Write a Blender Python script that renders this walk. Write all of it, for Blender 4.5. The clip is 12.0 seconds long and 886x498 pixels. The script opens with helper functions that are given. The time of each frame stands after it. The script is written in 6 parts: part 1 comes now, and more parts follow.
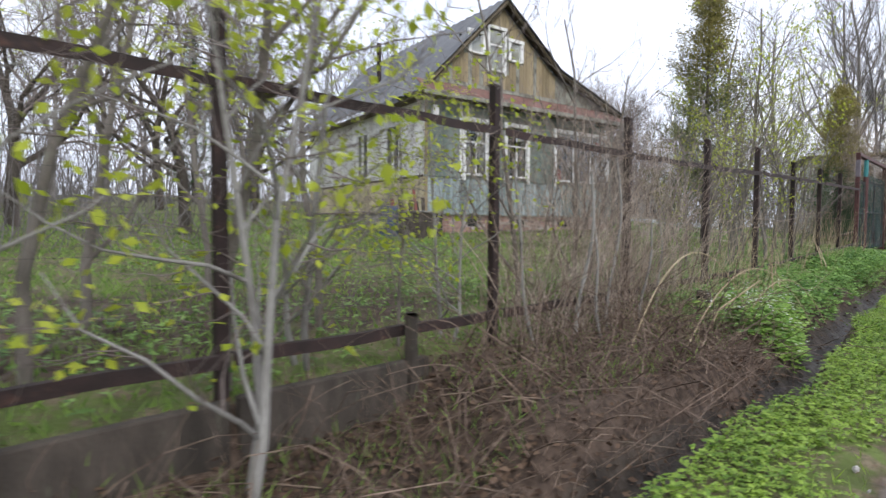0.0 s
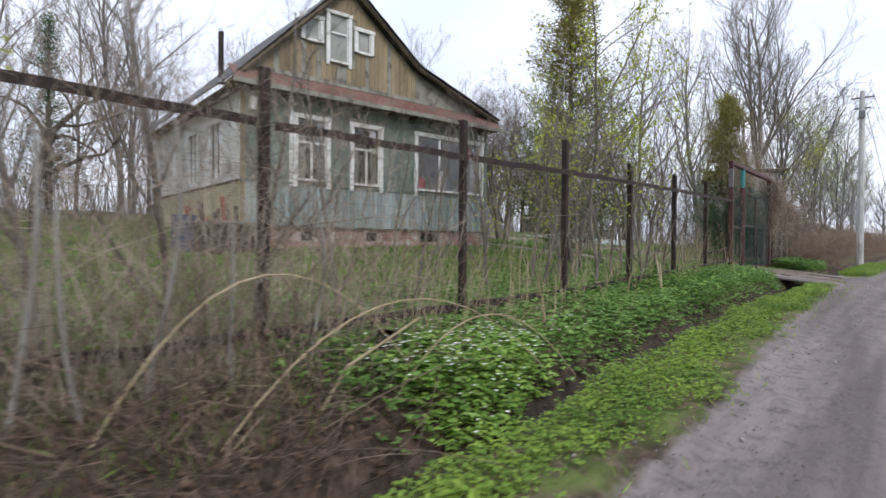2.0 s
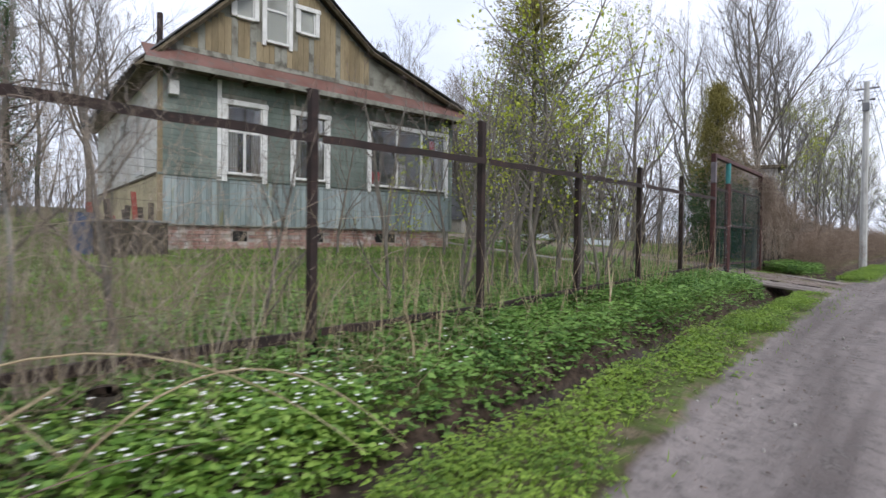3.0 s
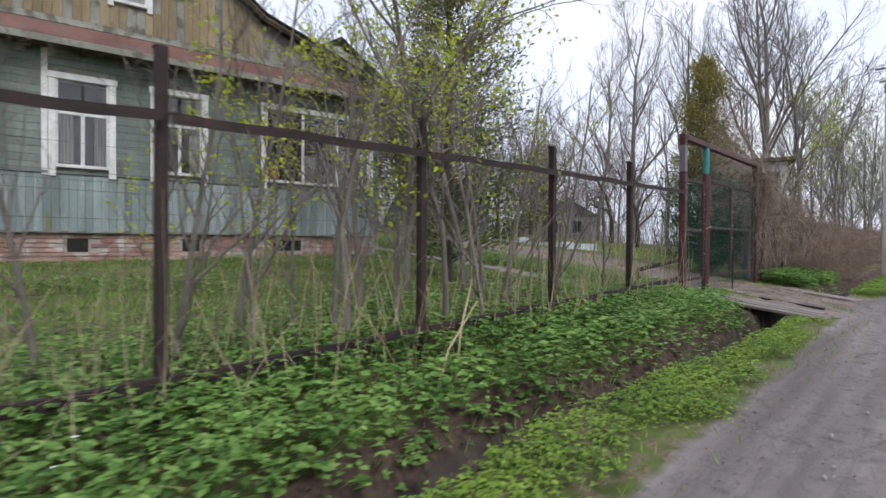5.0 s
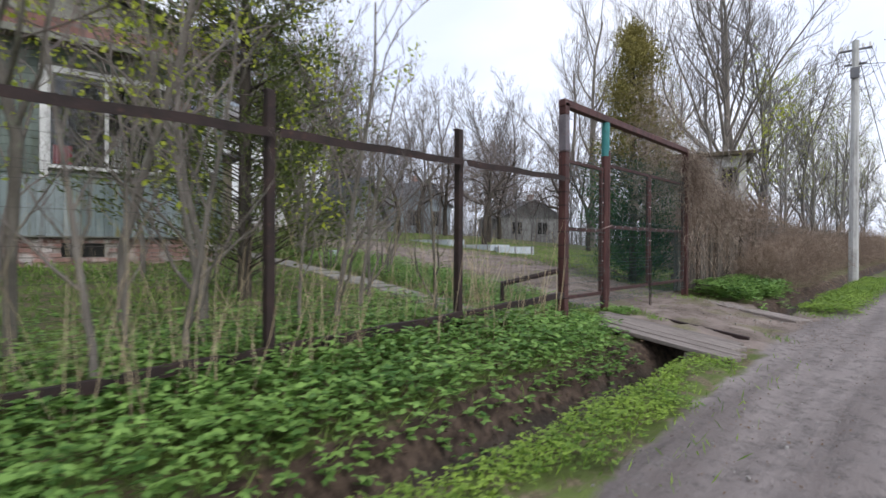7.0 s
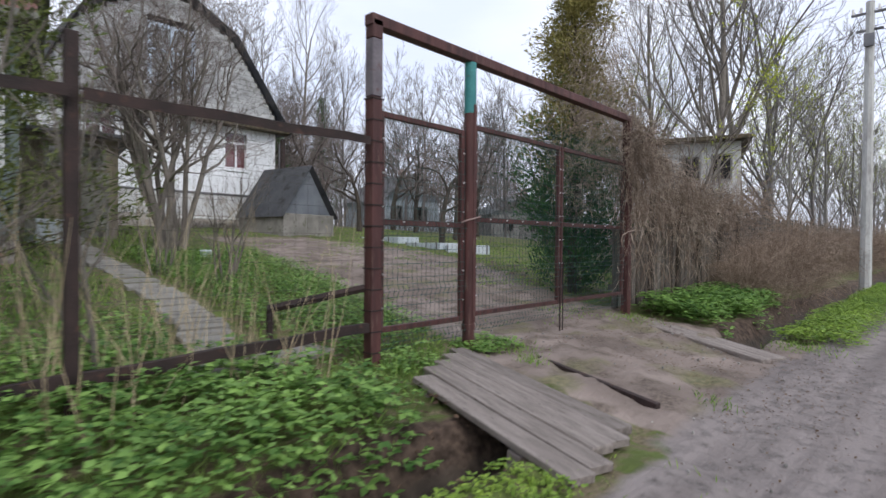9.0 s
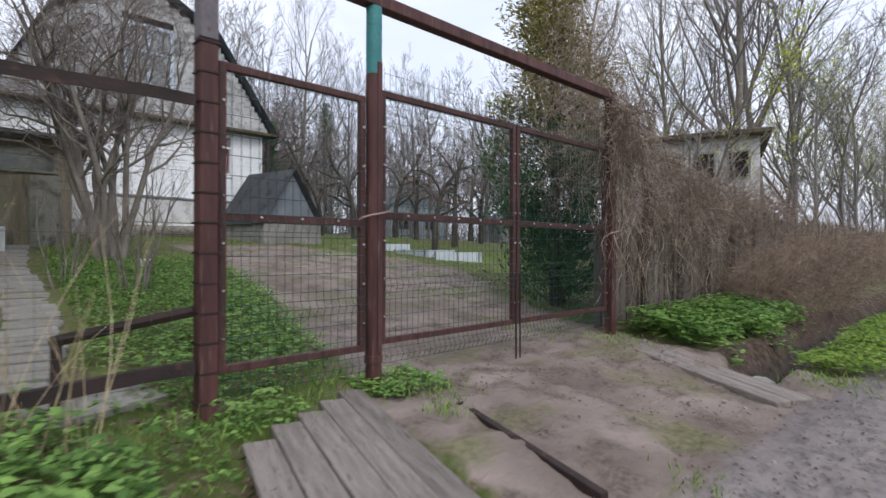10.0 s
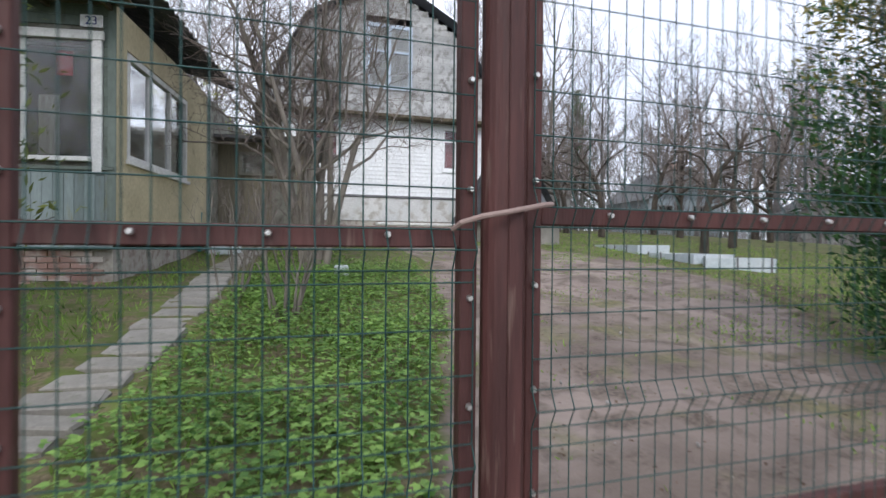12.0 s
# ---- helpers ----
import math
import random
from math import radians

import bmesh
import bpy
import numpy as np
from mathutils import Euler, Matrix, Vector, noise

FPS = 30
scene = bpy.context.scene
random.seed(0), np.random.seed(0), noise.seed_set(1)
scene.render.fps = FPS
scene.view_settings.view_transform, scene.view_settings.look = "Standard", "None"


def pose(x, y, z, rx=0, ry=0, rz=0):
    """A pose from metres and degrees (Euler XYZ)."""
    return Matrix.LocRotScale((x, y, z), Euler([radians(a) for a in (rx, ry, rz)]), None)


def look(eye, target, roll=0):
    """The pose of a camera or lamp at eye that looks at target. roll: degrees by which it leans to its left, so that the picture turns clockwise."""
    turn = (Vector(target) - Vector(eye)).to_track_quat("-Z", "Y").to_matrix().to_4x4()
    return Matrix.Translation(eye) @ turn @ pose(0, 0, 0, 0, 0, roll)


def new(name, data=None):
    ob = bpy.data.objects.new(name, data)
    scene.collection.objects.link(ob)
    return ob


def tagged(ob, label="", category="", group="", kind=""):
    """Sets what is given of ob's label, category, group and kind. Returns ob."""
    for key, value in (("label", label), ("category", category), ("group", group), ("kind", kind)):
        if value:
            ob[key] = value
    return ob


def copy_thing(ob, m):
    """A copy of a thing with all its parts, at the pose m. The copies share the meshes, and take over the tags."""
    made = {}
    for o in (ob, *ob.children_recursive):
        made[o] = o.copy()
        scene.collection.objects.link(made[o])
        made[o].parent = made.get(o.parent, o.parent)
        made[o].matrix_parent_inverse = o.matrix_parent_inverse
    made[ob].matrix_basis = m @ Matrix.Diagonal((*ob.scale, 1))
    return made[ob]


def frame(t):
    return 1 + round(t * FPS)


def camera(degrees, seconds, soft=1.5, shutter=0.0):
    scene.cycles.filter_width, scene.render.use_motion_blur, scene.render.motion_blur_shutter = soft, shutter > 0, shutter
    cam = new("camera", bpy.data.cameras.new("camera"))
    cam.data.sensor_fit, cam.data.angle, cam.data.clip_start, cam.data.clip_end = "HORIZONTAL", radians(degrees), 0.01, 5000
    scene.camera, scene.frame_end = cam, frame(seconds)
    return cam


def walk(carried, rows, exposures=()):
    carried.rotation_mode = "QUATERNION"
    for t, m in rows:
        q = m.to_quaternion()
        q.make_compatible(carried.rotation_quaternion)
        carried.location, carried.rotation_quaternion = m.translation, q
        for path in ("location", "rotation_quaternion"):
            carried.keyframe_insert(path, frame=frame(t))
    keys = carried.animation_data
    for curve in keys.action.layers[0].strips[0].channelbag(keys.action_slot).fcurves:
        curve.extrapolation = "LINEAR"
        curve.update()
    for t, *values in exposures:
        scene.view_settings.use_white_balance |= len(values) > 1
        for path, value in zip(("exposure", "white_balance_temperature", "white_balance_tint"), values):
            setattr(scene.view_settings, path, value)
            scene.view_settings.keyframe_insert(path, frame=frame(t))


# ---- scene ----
cam = camera(78.1, 12.0, soft=1.5, shutter=0.4)
PATH = [
    (0, look((-1.115, 0.625, 0.699), (0.276, 2.060, 0.612), 0.4)),
    (0.5, look((-0.286, 0.487, 0.591), (1.105, 1.922, 0.538), 0.3)),
    (1, look((0.583, 0.319, 0.684), (2.052, 1.675, 0.630), 0.9)),
    (1.5, look((1.410, 0.160, 0.649), (2.900, 1.494, 0.621), 0.9)),
    (2, look((2.327, 0.014, 0.642), (3.839, 1.323, 0.620), 0.5)),
    (2.5, look((3.238, -0.052, 0.693), (4.749, 1.257, 0.665), 0.6)),
    (4.5, look((6.774, 0.042, 0.801), (8.216, 1.428, 0.774), 0.5)),
    (5, look((7.547, 0.078, 0.850), (9.005, 1.447, 0.828), 0.3)),
    (5.5, look((8.424, -0.037, 0.849), (9.873, 1.341, 0.830), 0.7)),
    (6, look((9.309, -0.010, 0.873), (10.782, 1.343, 0.857), 0.2)),
    (6.5, look((10.156, 0.008, 0.888), (11.629, 1.360, 0.867), 0.4)),
    (7, look((10.976, 0.030, 0.892), (12.468, 1.363, 0.878), 0.3)),
    (7.5, look((11.834, 0.067, 0.918), (13.329, 1.396, 0.898), 0.5)),
    (7.7, look((12.133, -0.030, 0.904), (13.621, 1.305, 0.875), 0.3)),
    (9.3, look((14.796, 0.159, 0.951), (16.239, 1.542, 0.934), 0.5)),
    (9.5, look((15.100, 0.188, 0.930), (16.532, 1.584, 0.926), 0.3)),
    (10, look((15.865, 0.383, 0.918), (17.273, 1.803, 0.922), 0.1)),
    (10.5, look((16.517, 0.708, 0.933), (17.818, 2.227, 0.937), 0.2)),
    (11, look((17.048, 1.128, 0.942), (18.119, 2.817, 0.942), 0.1)),
    (11.5, look((17.378, 1.703, 1.010), (18.160, 3.544, 1.000), 0.4)),
    (12, look((17.641, 2.176, 1.089), (18.266, 4.076, 1.071), 0.5)),
]
walk(cam, PATH, exposures=[(0.0, 0.40), (1.0, 0.30), (2.0, 0.10), (4.5, 0.05), (6.5, 0.09), (9.5, 0.02), (10.5, 0.02), (11.2, 0.22), (12.0, 0.31)])

# ---- light: overcast spring day ----
world = bpy.data.worlds.new("overcast_sky")
scene.world = world
world.use_nodes = True
wn = world.node_tree.nodes
wl = world.node_tree.links
wn.clear()
w_out = wn.new("ShaderNodeOutputWorld")
w_bg = wn.new("ShaderNodeBackground")
w_bg.inputs["Strength"].default_value = 0.115
w_sky = wn.new("ShaderNodeTexSky")
w_sky.sky_type = "NISHITA"
w_sky.sun_disc = False
w_sky.sun_elevation = radians(38)
w_sky.sun_rotation = radians(200)
w_sky.dust_density = 4.0
w_sky.air_density = 1.0
# the cloud layer: thick, bright, uneven grey-white cloud over the clear sky
w_co = wn.new("ShaderNodeTexCoord")
w_map = wn.new("ShaderNodeMapping")
w_map.inputs["Scale"].default_value = (1.0, 1.0, 2.6)
w_no = wn.new("ShaderNodeTexNoise")
w_no.inputs["Scale"].default_value = 2.2
w_no.inputs["Detail"].default_value = 5.0
w_ramp = wn.new("ShaderNodeValToRGB")
w_ramp.color_ramp.elements[0].position = 0.30
w_ramp.color_ramp.elements[0].color = (7.9, 8.65, 10.6, 1)
w_ramp.color_ramp.elements[1].position = 0.68
w_ramp.color_ramp.elements[1].color = (10.4, 10.8, 12.1, 1)
w_mix = wn.new("ShaderNodeMix")
w_mix.data_type = "RGBA"
w_mix.inputs[0].default_value = 0.9
wl.new(w_co.outputs["Generated"], w_map.inputs["Vector"])
wl.new(w_map.outputs["Vector"], w_no.inputs["Vector"])
wl.new(w_no.outputs["Fac"], w_ramp.inputs["Fac"])
wl.new(w_sky.outputs["Color"], w_mix.inputs[6])
wl.new(w_ramp.outputs["Color"], w_mix.inputs[7])
wl.new(w_mix.outputs[2], w_bg.inputs["Color"])
wl.new(w_bg.outputs["Background"], w_out.inputs["Surface"])

sun_data = bpy.data.lights.new("sun", "SUN")
sun_data.energy = 1.3
sun_data.angle = radians(25)
sun_data.color = (1.0, 0.98, 0.95)
sun = new("sun", sun_data)
sun.matrix_world = look((0, 0, 30), (6.0, 16.0, 16.0))

# ---- materials ----
def material(name, a, b, c=None, rough=0.8, scale=3.0, fine=40.0, bump=0.3, bump_scale=None, stretch=(1, 1, 1), metal=0.0,
             per_object=0.0, per_island=0.0, spots=0.5, spec=0.3, world_space=False):
    """A weathered surface: colours a and b mixed by broad noise, c by finer blotches, with grain and relief."""
    m = bpy.data.materials.new(name)
    m.use_nodes = True
    n, l = m.node_tree.nodes, m.node_tree.links
    p = n["Principled BSDF"]
    p.inputs["Metallic"].default_value = metal
    p.inputs["Specular IOR Level"].default_value = spec
    co = n.new("ShaderNodeTexCoord")
    mp = n.new("ShaderNodeMapping")
    mp.inputs["Scale"].default_value = stretch
    if world_space:
        geo = n.new("ShaderNodeNewGeometry")
        l.new(geo.outputs["Position"], mp.inputs["Vector"])
    else:
        l.new(co.outputs["Object"], mp.inputs["Vector"])
    n1 = n.new("ShaderNodeTexNoise")
    n1.inputs["Scale"].default_value = scale
    n1.inputs["Detail"].default_value = 6
    n2 = n.new("ShaderNodeTexNoise")
    n2.inputs["Scale"].default_value = fine
    n2.inputs["Detail"].default_value = 4
    l.new(mp.outputs["Vector"], n1.inputs["Vector"])
    l.new(mp.outputs["Vector"], n2.inputs["Vector"])
    r1 = n.new("ShaderNodeValToRGB")
    r1.color_ramp.elements[0].position, r1.color_ramp.elements[1].position = 0.35, 0.65
    r1.color_ramp.elements[0].color, r1.color_ramp.elements[1].color = a, b
    l.new(n1.outputs["Fac"], r1.inputs["Fac"])
    last = r1.outputs["Color"]
    if c is not None:
        n3 = n.new("ShaderNodeTexNoise")
        n3.inputs["Scale"].default_value = scale * 2.7
        n3.inputs["Detail"].default_value = 8
        l.new(mp.outputs["Vector"], n3.inputs["Vector"])
        r3 = n.new("ShaderNodeValToRGB")
        r3.color_ramp.elements[0].position, r3.color_ramp.elements[1].position = spots, spots + 0.14
        l.new(n3.outputs["Fac"], r3.inputs["Fac"])
        mx = n.new("ShaderNodeMix")
        mx.data_type = "RGBA"
        l.new(r3.outputs["Color"], mx.inputs[0])
        l.new(last, mx.inputs[6])
        mx.inputs[7].default_value = c
        last = mx.outputs[2]
    hsv = n.new("ShaderNodeHueSaturation")
    l.new(last, hsv.inputs["Color"])
    mr = n.new("ShaderNodeMapRange")
    mr.inputs["To Min"].default_value, mr.inputs["To Max"].default_value = 0.72, 1.28
    l.new(n2.outputs["Fac"], mr.inputs["Value"])
    val = mr.outputs["Result"]
    for amount, kind in ((per_object, "o"), (per_island, "i")):
        if amount:
            if kind == "o":
                src = n.new("ShaderNodeObjectInfo").outputs["Random"]
            else:
                src = n.new("ShaderNodeNewGeometry").outputs["Random Per Island"]
            m2 = n.new("ShaderNodeMapRange")
            m2.inputs["To Min"].default_value, m2.inputs["To Max"].default_value = 1 - amount, 1 + amount
            l.new(src, m2.inputs["Value"])
            mul = n.new("ShaderNodeMath")
            mul.operation = "MULTIPLY"
            l.new(val, mul.inputs[0])
            l.new(m2.outputs["Result"], mul.inputs[1])
            val = mul.outputs["Value"]
    l.new(val, hsv.inputs["Value"])
    l.new(hsv.outputs["Color"], p.inputs["Base Color"])
    rr = n.new("ShaderNodeMapRange")
    rr.inputs["To Min"].default_value, rr.inputs["To Max"].default_value = max(0.05, rough - 0.15), min(1.0, rough + 0.12)
    l.new(n2.outputs["Fac"], rr.inputs["Value"])
    l.new(rr.outputs["Result"], p.inputs["Roughness"])
    if bump:
        bp = n.new("ShaderNodeBump")
        bp.inputs["Strength"].default_value = bump
        bp.inputs["Distance"].default_value = 0.01
        if bump_scale:
            n4 = n.new("ShaderNodeTexNoise")
            n4.inputs["Scale"].default_value = bump_scale
            n4.inputs["Detail"].default_value = 6
            l.new(mp.outputs["Vector"], n4.inputs["Vector"])
            l.new(n4.outputs["Fac"], bp.inputs["Height"])
        else:
            l.new(n2.outputs["Fac"], bp.inputs["Height"])
        l.new(bp.outputs["Normal"], p.inputs["Normal"])
    return m


def leaf_material(name, a, b, rough=0.55, through_light=0.25, scale=1.5):
    """Leaves: colour varies from leaf to leaf and over the patch, with some light coming through."""
    m = bpy.data.materials.new(name)
    m.use_nodes = True
    n, l = m.node_tree.nodes, m.node_tree.links
    p = n["Principled BSDF"]
    p.inputs["Roughness"].default_value = rough
    p.inputs["Specular IOR Level"].default_value = 0.25
    geo = n.new("ShaderNodeNewGeometry")
    no = n.new("ShaderNodeTexNoise")
    no.inputs["Scale"].default_value = scale
    l.new(geo.outputs["Position"], no.inputs["Vector"])
    add = n.new("ShaderNodeMath")
    add.operation = "MULTIPLY_ADD"
    add.inputs[1].default_value, add.inputs[2].default_value = 0.55, -0.27
    l.new(geo.outputs["Random Per Island"], add.inputs[0])
    ad2 = n.new("ShaderNodeMath")
    ad2.operation = "ADD"
    l.new(add.outputs["Value"], ad2.inputs[0])
    l.new(no.outputs["Fac"], ad2.inputs[1])
    r = n.new("ShaderNodeValToRGB")
    r.color_ramp.elements[0].position, r.color_ramp.elements[1].position = 0.2, 0.8
    r.color_ramp.elements[0].color, r.color_ramp.elements[1].color = a, b
    l.new(ad2.outputs["Value"], r.inputs["Fac"])
    l.new(r.outputs["Color"], p.inputs["Base Color"])
    tr = n.new("ShaderNodeBsdfTranslucent")
    l.new(r.outputs["Color"], tr.inputs["Color"])
    mx = n.new("ShaderNodeMixShader")
    mx.inputs[0].default_value = through_light
    l.new(p.outputs["BSDF"], mx.inputs[1])
    l.new(tr.outputs["BSDF"], mx.inputs[2])
    l.new(mx.outputs["Shader"], n["Material Output"].inputs["Surface"])
    return m


def C(r, g, b):
    return (r, g, b, 1.0)


M_rust = material("rusty_brown_paint", C(.05, .021, .020), C(.095, .039, .036), C(.135, .085, .072), rough=.6, scale=7, fine=60, bump=.3, spots=.6, stretch=(2, 2, .22))
M_rust_dark = material("dark_rusty_steel", C(.022, .016, .015), C(.042, .026, .024), C(.08, .042, .032), rough=.75, scale=6, fine=70, bump=.4, spots=.6)
M_teal = material("teal_paint", C(.03, .16, .17), C(.05, .22, .22), C(.10, .05, .035), rough=.5, scale=6, fine=50, bump=.15, spots=.66)
M_bluegrey = material("blue_grey_paint", C(.115, .10, .115), C(.17, .15, .165), C(.10, .05, .048), rough=.55, scale=5, bump=.15, spots=.58)
M_wire = material("green_coated_wire", C(.012, .045, .045), C(.02, .07, .065), rough=.45, scale=8, bump=.05)
M_wire_old = material("old_fence_wire", C(.05, .048, .045), C(.09, .08, .07), rough=.6, scale=8, bump=.1)
M_bolt = material("zinc_bolt", C(.5, .5, .5), C(.65, .64, .62), rough=.35, metal=.9, bump=.1)
M_rope = material("grey_cable", C(.2, .15, .14), C(.3, .22, .2), rough=.8, bump=.4)
M_board = material("grey_weathered_board", C(.17, .145, .13), C(.26, .225, .205), C(.10, .085, .075), rough=.9, scale=3, fine=30, stretch=(9, 1, 9), bump=.6, per_object=.12, spots=.58)
M_green = material("faded_green_board_paint", C(.115, .145, .128), C(.20, .235, .21), C(.085, .10, .075), rough=.8, scale=1.6, fine=24, stretch=(1, 1, .4), bump=.4, per_object=.13, spots=.6, world_space=True)
M_bluegreen = material("blue_green_vertical_board_paint", C(.16, .205, .20), C(.30, .35, .355), C(.20, .18, .05), rough=.8, scale=1.3, fine=22, stretch=(1.8, 1.8, .35), bump=.4, per_object=.2, spots=.6, world_space=True)
M_ochre = material("ochre_gable_board", C(.21, .165, .10), C(.32, .26, .165), C(.14, .11, .07), rough=.88, scale=1.5, fine=22, stretch=(1.4, 1.4, .3), bump=.4, per_object=.16, spots=.58, world_space=True)
M_greygable = material("grey_green_band_board", C(.20, .20, .17), C(.30, .30, .26), C(.13, .12, .10), rough=.85, scale=1.5, fine=25, bump=.4, per_object=.1, world_space=True)
M_whitewall = material("dirty_white_board_paint", C(.62, .62, .59), C(.76, .76, .73), C(.36, .33, .27), rough=.8, scale=1.3, fine=20, stretch=(1, 1, .5), bump=.35, per_object=.08, spots=.64, world_space=True)
M_cream = material("cream_board_paint", C(.46, .40, .26), C(.58, .51, .34), C(.3, .26, .17), rough=.82, scale=1.4, fine=20, bump=.35, per_object=.08, spots=.62, world_space=True)
M_trim = material("flaking_white_trim", C(.60, .60, .59), C(.76, .76, .75), C(.38, .36, .32), rough=.7, scale=5, fine=45, bump=.3, spots=.64, world_space=True)
# near-black paint standing in for shade inside rooms and openings
M_dark = material("interior_shade_paint", C(.012, .012, .012), C(.025, .024, .022), rough=.9, bump=0)
M_curtain = material("grey_curtain", C(.30, .29, .27), C(.42, .41, .38), rough=.9, scale=4, stretch=(4, 4, .4), bump=.2)
M_redcloth = material("red_cloth", C(.35, .05, .06), C(.45, .08, .08), rough=.9, bump=.2)
M_brick = material("pink_brick", C(.27, .15, .125), C(.40, .26, .225), C(.50, .455, .43), rough=.92, scale=1.6, fine=40, bump=.5, per_object=.18, spots=.5, world_space=True)
M_mortar = material("pale_mortar", C(.34, .31, .28), C(.44, .41, .37), C(.25, .2, .18), rough=.95, scale=3, fine=30, bump=.5)
M_roof = material("grey_roof_sheet", C(.11, .115, .125), C(.17, .175, .185), C(.07, .075, .07), rough=.85, scale=1.2, fine=18, bump=.3, spots=.56, world_space=True)
M_redtin = material("rusty_red_tin", C(.15, .072, .058), C(.21, .115, .098), C(.13, .12, .11), rough=.65, scale=1.5, fine=25, bump=.25, spots=.55, world_space=True)
M_eave = material("old_brown_eave_board", C(.075, .06, .04), C(.13, .105, .07), C(.05, .045, .03), rough=.9, scale=3, fine=25, bump=.4, world_space=True)
M_oldboard = material("dark_weathered_board", C(.075, .065, .058), C(.14, .125, .11), C(.05, .045, .035), rough=.92, scale=2, fine=30, stretch=(2, 2, .4), bump=.5, per_object=.2)
M_annex = material("dull_brown_annex_board", C(.17, .15, .105), C(.26, .23, .17), C(.11, .10, .075), rough=.9, scale=1.6, fine=24, stretch=(2, 2, .3), bump=.5, spots=.55, world_space=True)
M_siding = material("white_siding", C(.70, .72, .74), C(.82, .84, .86), C(.58, .59, .6), rough=.6, scale=1.0, fine=15, bump=.1, spots=.68, world_space=True)
M_siding_low = material("grey_white_plinth_board", C(.50, .51, .51), C(.62, .62, .61), C(.4, .38, .35), rough=.75, scale=1.2, fine=20, bump=.2, world_space=True)
M_gable2 = material("pale_shingle_gable", C(.36, .365, .37), C(.48, .485, .49), C(.25, .25, .24), rough=.8, scale=2, fine=30, bump=.3, per_object=.1, world_space=True)
M_blueglass = material("blue_painted_frame", C(.42, .5, .6), C(.52, .6, .7), rough=.5, bump=.1)
M_burgundy = material("burgundy_curtain", C(.10, .03, .035), C(.16, .05, .055), rough=.9, bump=.2)
M_bark = material("grey_brown_bark", C(.13, .115, .10), C(.23, .205, .18), C(.25, .255, .2), rough=.95, scale=3, fine=40, stretch=(3, 3, .8), bump=.9, spots=.6)
M_bark_dark = material("dark_bark", C(.04, .034, .028), C(.085, .07, .058), C(.12, .125, .09), rough=.95, scale=3, fine=40, stretch=(3, 3, .8), bump=.9, spots=.62)
M_bark_pale = material("pale_grey_bark", C(.20, .19, .175), C(.30, .29, .27), C(.12, .11, .10), rough=.92, scale=3, fine=40, stretch=(2, 2, .8), bump=.7, spots=.6)
M_twig = material("twig_bark", C(.14, .115, .105), C(.23, .19, .175), rough=.9, scale=4, bump=.2, per_island=.2)
M_twig_far = material("far_twig_bark", C(.13, .12, .12), C(.20, .185, .18), rough=.95, scale=3, bump=0, per_island=.2)
M_vine_pale = material("pale_dry_vine", C(.30, .235, .185), C(.48, .40, .33), C(.2, .155, .12), rough=.92, scale=2, fine=50, bump=.2, per_island=.3)
M_vine = material("dry_vine_stem", C(.12, .083, .063), C(.24, .18, .138), C(.075, .052, .04), rough=.92, scale=5, fine=50, bump=.3, per_island=.3)
M_bush = material("bush_twig", C(.22, .16, .12), C(.40, .31, .24), C(.16, .115, .085), rough=.92, scale=3, fine=50, bump=.2, per_island=.3)
M_straw = material("straw_dry_stalk", C(.36, .28, .17), C(.52, .43, .29), rough=.9, scale=4, bump=.2, per_island=.25)
M_deadleaf = leaf_material("dead_leaf", C(.05, .03, .02), C(.16, .105, .07), .85, .1, 3)
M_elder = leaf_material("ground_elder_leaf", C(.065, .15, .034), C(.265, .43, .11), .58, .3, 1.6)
M_anemone = leaf_material("anemone_leaf", C(.13, .26, .04), C(.36, .52, .12), .55, .3, 2.5)
M_clover = leaf_material("verge_herb_leaf", C(.10, .19, .03), C(.30, .43, .07), .55, .3, 2.0)
M_lawn = leaf_material("lawn_grass_blade", C(.075, .15, .03), C(.29, .43, .10), .6, .3, .7)
M_spring = leaf_material("spring_leaf", C(.30, .38, .03), C(.55, .60, .08), .5, .45, 2.0)
M_thuja = leaf_material("thuja_spray", C(.014, .055, .018), C(.06, .14, .04), .7, .12, 1.2)
M_thuja_old = leaf_material("yellowed_thuja_spray", C(.13, .125, .035), C(.33, .29, .10), .75, .15, 1.2)
M_thuja_olive = leaf_material("olive_conifer_spray", C(.05, .075, .02), C(.17, .20, .06), .7, .15, 1.2)
M_petal = material("white_petal", C(.75, .76, .72), C(.85, .85, .82), rough=.6, bump=0)
M_concrete = material("worn_concrete", C(.20, .19, .17), C(.30, .285, .26), C(.12, .13, .08), rough=.93, scale=2.5, fine=45, bump=.5, per_object=.1, spots=.58)
M_pole = material("pale_concrete_pole", C(.42, .42, .41), C(.52, .52, .51), C(.34, .33, .32), rough=.9, scale=2, fine=30, stretch=(1, 1, .3), bump=.3)
M_steel = material("grey_steel", C(.13, .13, .14), C(.2, .2, .21), rough=.55, metal=.5, bump=.1)
M_cable = material("black_cable", C(.03, .03, .03), C(.05, .05, .05), rough=.6, bump=0)
M_bedsheet = material("pale_blue_metal_sheet", C(.44, .50, .55), C(.56, .61, .65), C(.34, .36, .36), rough=.5, scale=3, bump=.1, spots=.66)
M_shedwall = material("slate_blue_shed_wall", C(.27, .30, .34), C(.36, .39, .43), rough=.85, scale=2, bump=.3)
M_greyhouse = material("grey_house_board", C(.22, .22, .215), C(.32, .32, .31), C(.18, .17, .16), rough=.88, scale=1.5, bump=.3, per_object=.1)
